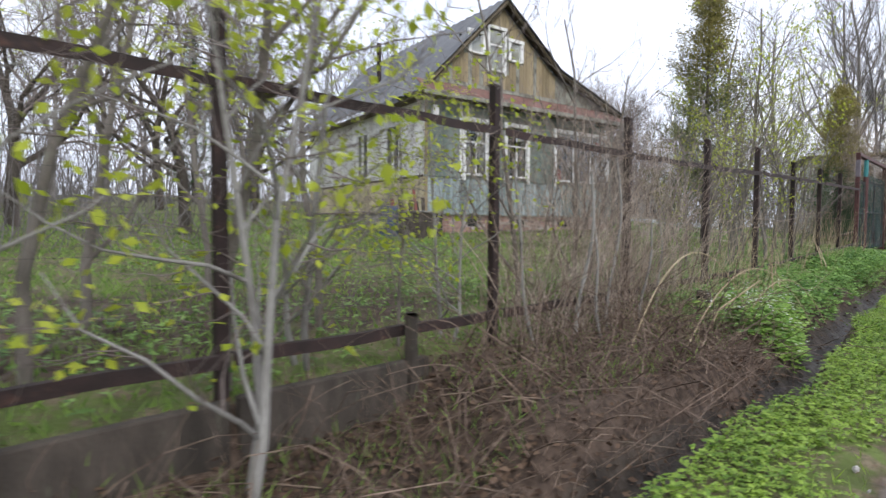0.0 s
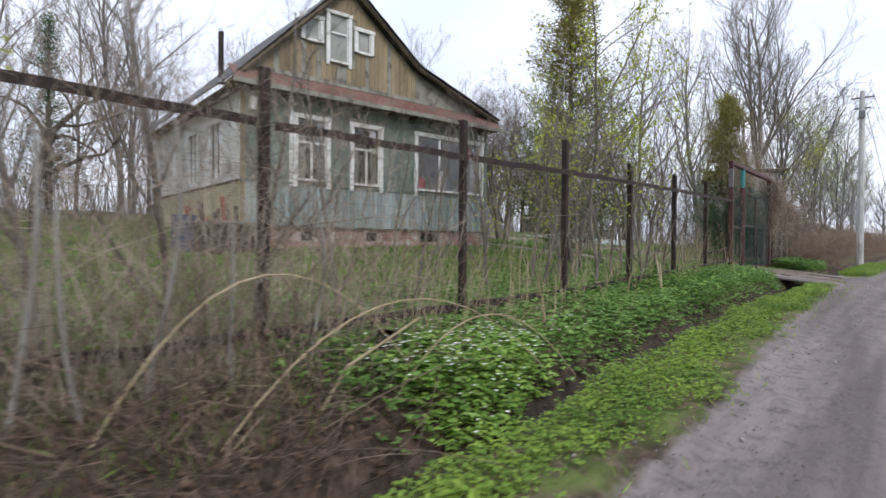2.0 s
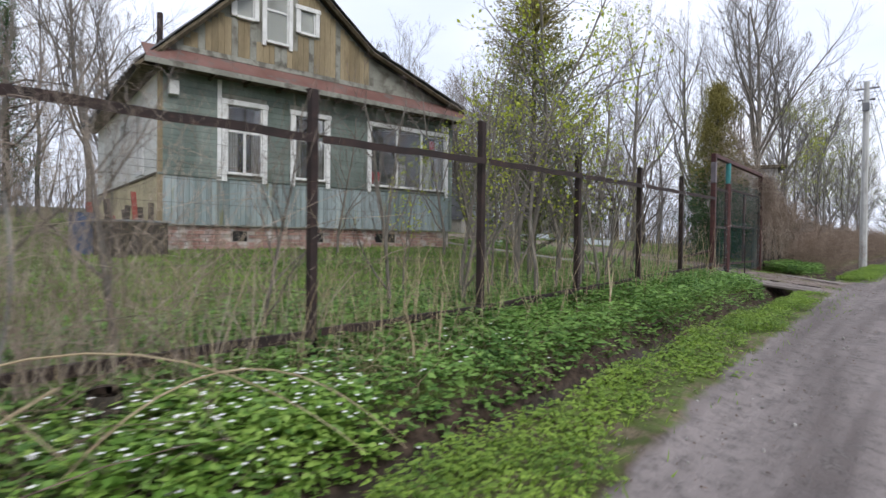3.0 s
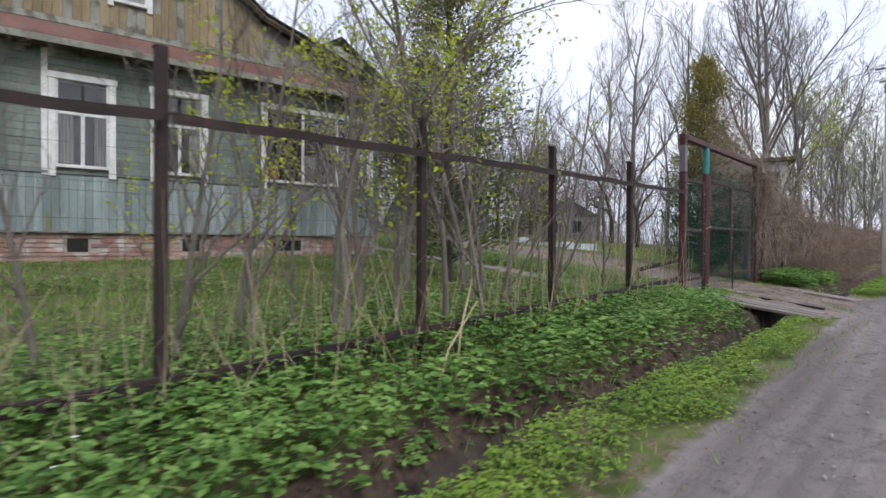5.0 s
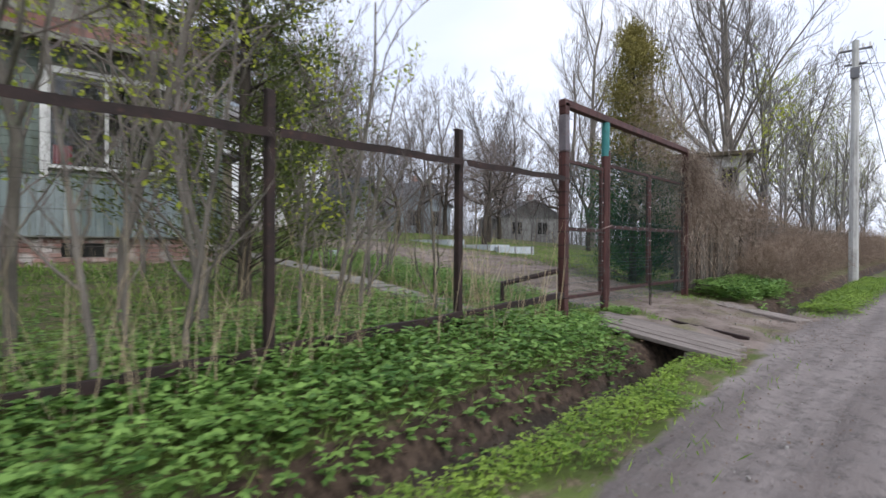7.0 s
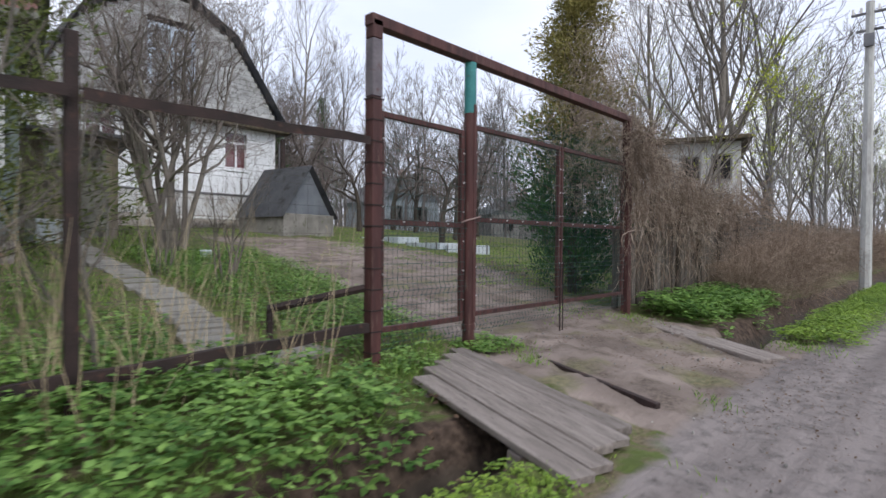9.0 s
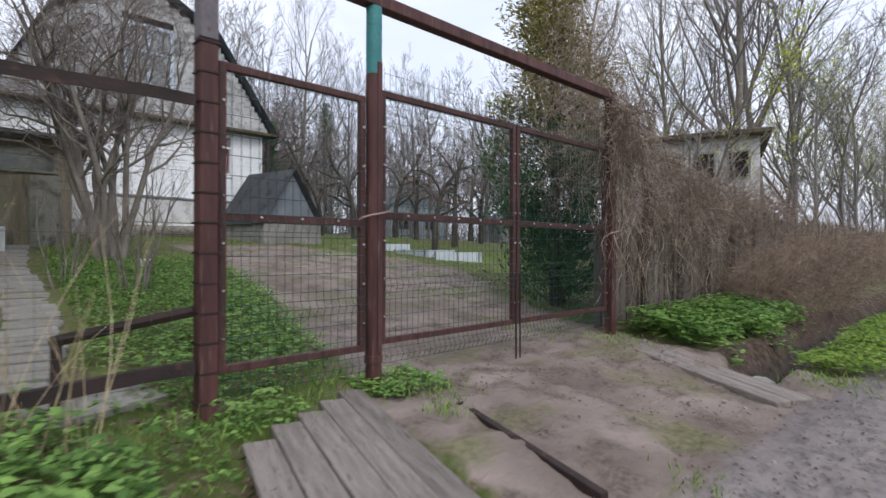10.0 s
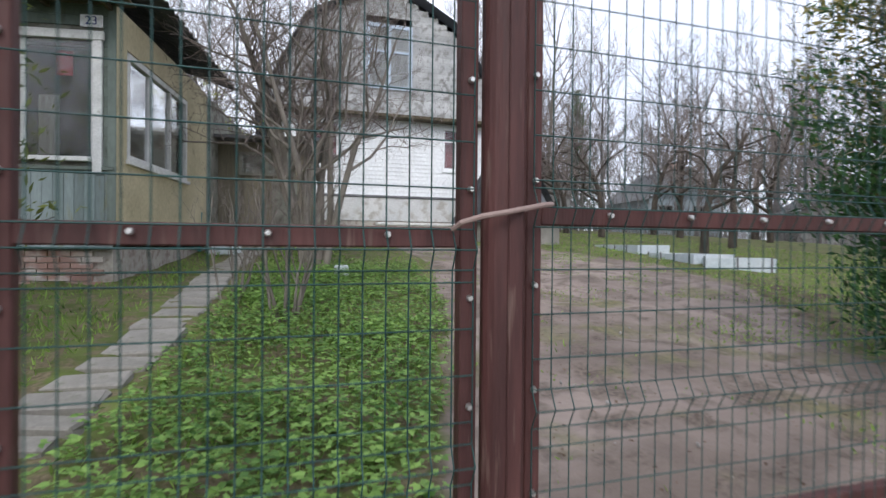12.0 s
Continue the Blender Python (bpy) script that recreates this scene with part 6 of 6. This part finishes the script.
# low scrub between the gardens
xh, yh = scatter(fw, 3000, -20, 60, 20, 34, lambda x, y: .3 + .7 * patchy(x, y, .25, 2))
xh2, yh2 = scatter(fw, 2600, 28, 70, 3.6, 9, lambda x, y: .3 + .7 * patchy(x, y, .3, 1))
xh3, yh3 = scatter(fw, 1800, -16, 3, 9, 22)
xh4, yh4 = scatter(fw, 2200, 80, 125, -26, 6)
xh5, yh5 = scatter(fw, 800, 40, 90, 2.8, 6.5)
xh6, yh6 = scatter(fw, 500, 26.5, 40, 3.9, 6.5)
xx, yy = np.concatenate([xh, xh2, xh3, xh4, xh5, xh6]), np.concatenate([yh, yh2, yh3, yh4, yh5, yh6])
h_ = stems(fw, xx, yy, ground_z(xx, yy), .7, 2.6, .004, .014, .45, segs=3, bend=.7, wob=.4)
stuff("garden_scrub", h_, M_twig_far, "leafless scrub between the gardens", "scrub")


# ---- white house behind the gate ----
h2 = root("house", 17.8, 19.5, -.08, 0, "white clapboard house with a grey gambrel gable", "house")
W2, E2 = 7.5, 5.15
zb2 = 1.45
holes2 = [(5.55, 6.35)]
def wall_piece2(*a):
    part("wall", boxes(a), M_siding, h2)


for s, t in cut_spans(0, W2, holes2 + [(1.2, 2.0)]):
    wall_piece2(s, t, 0, .2, zb2, E2)
for a, b in holes2 + [(1.2, 2.0)]:
    wall_piece2(a, b, 0, .2, zb2, 3.7)
    wall_piece2(a, b, 0, .2, 4.95, E2)
wall_piece2(0, .2, .203, 8, zb2, E2)
wall_piece2(W2 - .2, W2, .203, 8, zb2, E2)
wall_piece2(.2, W2 - .2, 7.8, 8, zb2, E2)
z = 2.72
while z < E2 - .02:
    hs = [(a - .06, b + .06) for a, b in holes2 + [(1.2, 2.0)] if z + .13 > 3.62 and z < 5.0]
    for s, t in cut_spans(-.02, W2 + .02, hs):
        bm = bmesh.new()
        vs = box(bm, s, t, -.03, -.004, z, z + .128)
        for v in vs:
            if v.co.z > z + .06 and v.co.y < -.02:
                v.co.y += .014
        part("clapboard", bm, M_siding, h2)
    z += .13
part("plinth_panel", boxes((-.02, W2 + .02, -.05, -.003, 1.9, 2.64)), M_siding_low, h2)
part("plinth_ledge", boxes((-.05, W2 + .05, -.09, -.003, 2.645, 2.715), bevel=.01), M_steel, h2)
part("plinth_base", boxes((-.02, W2 + .02, -.03, -.003, zb2 - .3, 1.895)), M_mortar, h2)
part("corner_board", boxes((W2 - .1, W2 + .035, -.05, -.032, 2.72, E2), bevel=.004), M_siding, h2)
for a, b in holes2 + [(1.2, 2.0)]:
    e = new("window")
    e.parent = h2
    for (p, q, r_, s) in ((a - .08, a, 3.62, 5.03), (b, b + .08, 3.62, 5.03), (a + .003, b - .003, 4.95, 5.03), (a - .1, b + .1, 3.55, 3.617), ((a + b) / 2 - .03, (a + b) / 2 + .03, 3.703, 4.55), (a + .003, b - .003, 4.553, 4.62)):
        part("frame", boxes((p, q, -.06, -.0, r_, s), bevel=.004), M_siding, e)
    g = part("pane", boxes((a, b, .02, .026, 3.7, 4.95)), M_glass, e)
    g.visible_shadow = False
    part("curtain", boxes((a - .1, b + .1, .12, .14, 3.6, 5.0)), M_burgundy, e)
# gambrel gable
GB = [(-.45, E2 - .02), (1.0, 8.05), (3.55, 9.55), (5.75, 8.35), (7.95, E2 - .02)]


def gam_z(u):
    return float(np.interp(u, [g_[0] for g_ in GB], [g_[1] for g_ in GB]))


bm = bmesh.new()
us = np.linspace(-.3, W2 + .3, 24)
f0 = [(bm.verts.new((u, -.25, E2 + .1)), bm.verts.new((u, -.25, max(E2 + .12, gam_z(u) - .12)))) for u in us]
for p, q in zip(f0[:-1], f0[1:]):
    bm.faces.new((p[0], q[0], q[1], p[1]))
bmesh.ops.solidify(bm, geom=bm.faces[:], thickness=.08)
part("gable_wall", bm, M_gable2, h2)
z = E2 + .12
while z < 9.3:
    ua = [u for u in np.linspace(-.4, 8, 200) if gam_z(u) - .15 > z + .16]
    if len(ua) > 2:
        for s, t in cut_spans(ua[0], ua[-1], [(2.85, 4.35)] if 6.0 < z < 8.2 else []):
            part("gable_board", boxes((s, t, -.285, -.262, z, z + .175), bevel=.004), M_gable2, h2)
    z += .18
e = new("window")
e.parent = h2
for (p, q, r_, s) in ((2.85, 2.97, 6.05, 8.1), (4.23, 4.35, 6.05, 8.1), (2.973, 4.227, 7.98, 8.1), (2.973, 4.227, 6.05, 6.17), (3.55, 3.65, 6.173, 7.977), (2.973, 4.227, 7.2, 7.27)):
    part("frame", boxes((p, q, -.33, -.28, r_, s), bevel=.004), M_blueglass, e)
g = part("pane", boxes((2.9, 4.3, -.30, -.29, 6.1, 8.05)), M_glass, e)
part("window_backing", boxes((2.86, 4.34, -.276, -.27, 6.1, 8.05)), M_curtain, e)
part("gable_eave_board", boxes((-.5, 8.0, -.5, -.02, E2 - .0, E2 + .1), bevel=.01), M_eave, h2)
for (ua, za), (ub, zz) in zip(GB[:-1], GB[1:]):
    bm = bmesh.new()
    vs = [bm.verts.new(c) for c in ((ua, -.6, za), (ub, -.6, zz), (ub, 8.3, zz), (ua, 8.3, za))]
    bm.faces.new(vs)
    bmesh.ops.solidify(bm, geom=bm.faces[:], thickness=.06)
    part("roof_slope", bm, M_roof, h2)
bm = bmesh.new()
tube(bm, [(8.0, -.4, E2 - .02), (7.7, -.1, E2 - .35), (7.62, -.08, 2.0)], .04, sides=8)
part("downpipe", bm, M_steel, h2)
part("bench", boxes((3.2, 5.9, -.6, -.25, 1.75, 1.83), bevel=.01), M_trim, h2)

# small A-frame cellar house
sh = root("cellar_shed", 24.85, 16.4, gz(24.85, 16.4), 10, "small triangular cellar shed with slate-blue front", "shed")
bm = bmesh.new()
vs = [bm.verts.new(c) for c in ((-1.05, 0, .75), (1.05, 0, .75), (0, 0, 2.3))]
bm.faces.new(vs)
bmesh.ops.solidify(bm, geom=bm.faces[:], thickness=.06)
part("front", bm, M_shedwall, sh)
part("base", boxes((-1.15, 1.15, -.1, 2.2, -.2, .748), bevel=.02), M_concrete, sh)
for sx in (-1, 1):
    bm = bmesh.new()
    vs = [bm.verts.new(c) for c in ((sx * 1.25, -.2, .62), (0, -.2, 2.42), (0, 2.3, 2.42), (sx * 1.25, 2.3, .62))]
    bm.faces.new(vs)
    bmesh.ops.solidify(bm, geom=bm.faces[:], thickness=.05)
    part("roof_slope", bm, M_roof, sh)
bm = bmesh.new()
tube(bm, [(.25, 1.6, 1.5), (.25, 1.6, 3.5)], .09, sides=10)
part("vent_pipe", bm, M_rust_dark, sh)


# raised beds edged with pale sheet metal
def bed(x0, y0, x1, y1, h):
    L = math.hypot(x1 - x0, y1 - y0)
    e = root("raised_bed", x0, y0, min(gz(x0, y0), gz(x1, y1)) - .02, math.degrees(math.atan2(y1 - y0, x1 - x0)), "low garden bed edged with pale blue sheet metal", "garden bed", "raised beds")
    part("front_sheet", boxes((0, L, -.012, 0, 0, h), bevel=.003), M_bedsheet, e)
    part("back_sheet", boxes((0, L, .9, .912, 0, h), bevel=.003), M_bedsheet, e)
    part("end_sheet", boxes((0, .012, .002, .898, 0, h), bevel=.003), M_bedsheet, e)
    part("end_sheet", boxes((L - .012, L, .002, .898, 0, h), bevel=.003), M_bedsheet, e)
    for i in range(int(L / .6) + 1):
        part("stake", boxes((i * .6 - .02, i * .6 + .02, -.03, -.013, 0, h + .03), bevel=.004), M_steel, e)
    part("soil", boxes((.014, L - .014, .002, .898, -.02, h - .05)), M_eave, e)


bed(26.2, 11.1, 27.2, 10.3, .30)
bed(26.7, 13.4, 26.3, 11.5, .26)
bed(27.0, 16.2, 26.75, 13.9, .24)

# far houses
def far_house(x, y, rz, w, d, h, rise, mat, label, wins):
    e = root("house", x, y, gz(x, y) - .2, rz, label, "house")
    bm = bmesh.new()
    box(bm, 0, w, 0, d, 0, h)
    part("wall", bm, mat, e)
    bm = bmesh.new()
    pr = [(-.3, h - .1), (w / 2, h + rise), (w + .3, h - .1)]
    for (a, za), (b, zz) in zip(pr[:-1], pr[1:]):
        vs = [bm.verts.new(c) for c in ((a, -.3, za), (b, -.3, zz), (b, d + .3, zz), (a, d + .3, za))]
        bm.faces.new(vs)
    bmesh.ops.solidify(bm, geom=bm.faces[:], thickness=.1)
    part("roof", bm, M_roof_far, e)
    bm = bmesh.new()
    vs = [bm.verts.new(c) for c in ((0, -.01, h - .05), (w, -.01, h - .05), (w / 2, -.01, h + rise - .1))]
    bm.faces.new(vs)
    bmesh.ops.solidify(bm, geom=bm.faces[:], thickness=.05)
    part("gable", bm, mat, e)
    part("chimney", boxes((w * .6, w * .6 + .5, d * .4, d * .4 + .5, h + rise * .4, h + rise + .6), bevel=.02), M_brick, e)
    for (u, z0, ww, hh) in wins:
        wv = new("window")
        wv.parent = e
        part("frame", boxes((u - .07, u + ww + .07, -.05, -.011, z0 - .07, z0), (u - .07, u + ww + .07, -.05, -.011, z0 + hh, z0 + hh + .07), (u - .07, u, -.05, -.011, z0 + .002, z0 + hh - .002), (u + ww, u + ww + .07, -.05, -.011, z0 + .002, z0 + hh - .002), (u + ww / 2 - .03, u + ww / 2 + .03, -.045, -.011, z0 + .002, z0 + hh - .002)), M_greyhouse, wv)
        # opaque pane on a solid wall, unlit room painted in near-black
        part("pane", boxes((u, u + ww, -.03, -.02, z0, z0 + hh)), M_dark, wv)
    return e


far_house(42.0, 32.5, -8, 5.5, 6, 2.7, 2.2, M_bluewall, "distant pale blue house behind the orchard", [(.8, 1.0, .9, 1.2), (3.3, 1.0, .9, 1.2)])
far_house(48.5, 27.0, -30, 6, 5, 2.4, 1.6, M_greyhouse, "distant grey shed among bare trees", [(1, 1.0, .9, 1.0), (3.4, 1.0, .9, 1.0)])
far_house(29.5, 31.0, 5, 6, 6, 2.8, 2.4, M_greyhouse, "distant grey wooden house behind the orchard", [(1, 1.0, 1.0, 1.2), (3.6, 1.0, 1.0, 1.2)])
far_house(-8, 22, 20, 8, 7, 3.0, 3.0, M_greyhouse, "grey wooden house behind the trees", [(1, 1.0, 1.0, 1.2), (3.6, 1.0, 1.0, 1.2), (5.8, 1, 1, 1.2)])
# two-storey flat house beyond the vines
e = root("house", 32.6, 7.9, gz(32.6, 7.9), -72, "pale two-storey house with a flat overhanging roof", "house")
part("wall", boxes((0, 2.9, 0, 4.0, 0, 3.9)), M_siding_low, e)
part("roof", boxes((-.4, 3.2, -.4, 4.4, 3.903, 4.05), bevel=.02), M_eave, e)
for u in (.3, 1.2, 2.1):
    wv = new("window")
    wv.parent = e
    for q in ((u - .06, u + .56, -.05, -.004, 2.64, 2.7), (u - .06, u + .56, -.05, -.004, 3.45, 3.51), (u - .06, u, -.05, -.004, 2.702, 3.448), (u + .5, u + .56, -.05, -.004, 2.702, 3.448)):
        part("frame", boxes(q), M_greyhouse, wv)
    # no glass here: the pane's near-black colour stands for indoor shade
    part("pane", boxes((u, u + .5, -.03, -.008, 2.7, 3.45)), M_dark, wv)
part("chimney", boxes((1.3, 1.6, 2, 2.3, 4.05, 4.6), bevel=.02), M_greyhouse, e)

# grey board fence going on along the road
for i in range(16):
    x0 = 27.4 + i * 2.4
    e = root("board_fence", x0, 3.6, gz(x0, 3.6), 0, "weathered grey board fence section behind the scrub", "fence", "grey board fence")
    for k in range(10):
        hgt = 1.65 + .08 * math.sin(k * 2.3 + i)
        part("board", boxes((k * .24, k * .24 + .2, 0, .025, .05, hgt), bevel=.004), M_oldboard, e)
    part("rail", boxes((0, 2.38, .027, .08, .4, .48)), M_oldboard, e)
    part("rail", boxes((0, 2.38, .027, .08, 1.25, 1.33)), M_oldboard, e)


# ---- power poles and lines ----
def pole(x, y, h, label):
    e = root("power_pole", x, y, gz(x, y), 0, label, "power pole", "power poles")
    bm = bmesh.new()
    tube(bm, [(0, 0, -.3), (0, 0, h)], .15, .10, sides=8)
    part("shaft", bm, M_pole, e)
    part("cross_arm", boxes((-.04, .04, -.42, .42, h - .33, h - .27), bevel=.01), M_steel, e)
    part("cross_arm", boxes((-.04, .04, -.3, .3, h - .8, h - .74), bevel=.01), M_steel, e)
    for yy_ in (-.38, -.2, .2, .38):
        bm = bmesh.new()
        tube(bm, [(0, yy_, h - .27), (0, yy_, h - .12)], .035, .03, sides=8)
        part("insulator", bm, M_pinkstone, e)
    part("bracket_box", boxes((-.17, -.1, -.12, .12, h - 1.25, h - .9), bevel=.01), M_steel, e)
    return e


pole_h = 7.64
pole(33.27, 1.92, pole_h - gz(33.27, 1.92), "pale concrete power pole beside the road")
pole(57.0, 1.2, pole_h, "distant pale concrete power pole")
pole(82.0, .6, pole_h, "distant pale concrete power pole")


def line(p, q, sag, r=.008):
    bm = bmesh.new()
    p, q = Vector(p), Vector(q)
    pts = []
    for i in range(13):
        f = i / 12
        c = p.lerp(q, f)
        c.z -= sag * 4 * f * (1 - f)
        pts.append(c)
    tube(bm, pts, r, sides=4)
    return tagged(link_mesh("power_line", bm, M_cable), "thin black overhead power line", "power line", "power lines")


for yy_, zz in ((-.38, 7.52), (.38, 7.52), (-.2, 7.52)):
    line((33.27, 1.92 + yy_, zz), (57.0, 1.2 + yy_, zz), .5)
    line((57.0, 1.2 + yy_, zz), (82.0, .6 + yy_, zz), .5)
line((33.27, 1.8, 6.85), (33.5, -14, 6.2), .4)
line((33.27, 1.2, 7.5), (34.5, -14, 7.4), .3)
line((33.2, 1.8, 6.95), (33.8, .4, .0), .0, .012)


# ---- slab path to the house ----
for i in range(len(PATHWAY) * 4 - 4):
    k, f = divmod(i, 4)
    if k + 1 >= len(PATHWAY):
        break
    f /= 4
    (xa, ya), (xb_, yb2) = PATHWAY[k], PATHWAY[k + 1]
    x, y = xa + (xb_ - xa) * f, ya + (yb2 - ya) * f
    L = math.hypot(xb_ - xa, yb2 - ya) / 4
    ang = math.degrees(math.atan2(yb2 - ya, xb_ - xa)) - 90
    rr = random.Random(i)
    bm = boxes((-.22, .22, 0, L - .09, -.05, .022), bevel=.012)
    for v in bm.verts:
        v.co.z += rr.uniform(-.006, .006)
        v.co.x += rr.uniform(-.012, .012)
    ob = link_mesh("path_slab", bm, M_concrete)
    zz = gz(x, y) + .01
    ob.matrix_basis = pose(x + rr.uniform(-.03, .03), y, zz, math.degrees(math.atan(.088)) + rr.uniform(-1.5, 1.5), rr.uniform(-2, 2), ang + rr.uniform(-4, 4))
    tagged(ob, "worn grey concrete slab of the garden path", "path slab", "garden path slabs")
bm = boxes((-.35, .35, -.22, .22, -.03, .03), bevel=.012)
ob = link_mesh("path_slab", bm, M_concrete)
ob.matrix_basis = pose(16.62, 4.0, gz(16.62, 4.0) + .02, 4, 0, 15)
tagged(ob, "pale broken slab by the wicket gate", "path slab", "garden path slabs")

# white box by the lilac
ob = link_mesh("marker_stone", boxes((-.09, .09, -.08, .08, 0, .2), bevel=.02), M_bedsheet)
ob.matrix_basis = pose(18.75, 10.4, gz(18.75, 10.4) - .02, 0, 0, 20)
tagged(ob, "small white block standing in the grass", "block")


# ---- stumps and junk ----
def stump(x, y, h, r, label):
    bm = bmesh.new()
    rr = random.Random(int(x * 100))
    pts = []
    rings = []
    for j, (z, k) in enumerate(((-.15, 1.25), (.05, 1.08), (h * .5, .97), (h, .95))):
        ring = []
        for i in range(14):
            a = i * math.tau / 14
            q = r * k * (1 + .07 * math.sin(3 * a + x) + rr.uniform(-.03, .03))
            ring.append(bm.verts.new((math.cos(a) * q, math.sin(a) * q, z + (.015 * math.sin(a) if j == 3 else 0))))
        rings.append(ring)
    for a, b in zip(rings[:-1], rings[1:]):
        for i in range(14):
            j = (i + 1) % 14
            bm.faces.new((a[i], a[j], b[j], b[i]))
    e = root("tree_stump", x, y, gz(x, y), 0, label, "stump", "stumps")
    part("bark", bm, M_bark_dark, e)
    bm = bmesh.new()
    vs = [bm.verts.new((v[0] * .985, v[1] * .985, v[2] + .003)) for v in [(math.cos(i * math.tau / 14) * r * .95, math.sin(i * math.tau / 14) * r * .95, h) for i in range(14)]]
    bm.faces.new(vs)
    bmesh.ops.solidify(bm, geom=bm.faces[:], thickness=.01)
    part("cut_top", bm, M_board, e)


stump(5.05, 2.9, .30, .08, "short sawn grey tree stump on the bank")
stump(1.2, 3.3, .50, .045, "tall dead stump beside the fence")
# junk beside the house: boards, barrel, ladder
for i in range(9):
    rr = random.Random(40 + i)
    hgt = rr.uniform(.7, 1.25)
    bm = boxes((-.05, .05, -.012, .012, 0, hgt), bevel=.003)
    ob = link_mesh("scrap_board", bm, M_bark_dark if i % 3 else M_redmetal)
    x, y = 7.65 + i * .11 - .3, 10.95 + .06 * math.sin(i * 2)
    ob.matrix_basis = pose(x, y, gz(x, y) - .02, -8 + rr.uniform(-4, 4), rr.uniform(-8, 8), rr.uniform(-20, 20))
    tagged(ob, "dark scrap board leaning by the house corner", "board", "scrap boards")
bm = bmesh.new()
tube(bm, [(0, 0, 0), (0, 0, .35), (0, 0, .75)], .24, .23, sides=18)
ob = link_mesh("water_barrel", bm, M_bluebarrel)
ob.matrix_basis = pose(7.2, 11.1, gz(7.2, 11.1) - .02)
tagged(ob, "dark blue plastic barrel by the house", "barrel")
bx = root("wooden_crate", 7.8, 10.6, gz(7.8, 10.6) - .02, 12, "dark wooden crate full of scrap by the house", "crate")
for (a, b, c, d) in ((-.5, .5, -.3, -.27), (-.5, .5, .27, .3), (-.5, -.47, -.268, .268), (.47, .5, -.268, .268)):
    part("side", boxes((a, b, c, d, 0, .62), bevel=.004), M_bark_dark, bx)
part("lid", boxes((-.54, .54, -.34, .34, .623, .66), bevel=.006), M_greyhouse, bx)
# things before the annex
bm = boxes((-.3, .3, -.25, .25, 0, .5), bevel=.02)
ob = link_mesh("garden_box", bm, M_bedsheet)
ob.matrix_basis = pose(16.9, 13.6, gz(16.9, 13.6) - .02, 0, 0, 12)
tagged(ob, "pale blue plastic box by the veranda", "box")
bm = bmesh.new()
tube(bm, [(0, 0, 0), (0, 0, .8)], .28, .3, sides=18)
ob = link_mesh("water_barrel", bm, M_teal)
ob.matrix_basis = pose(16.2, 13.9, gz(16.2, 13.9) - .02)
tagged(ob, "dark green barrel by the veranda", "barrel")
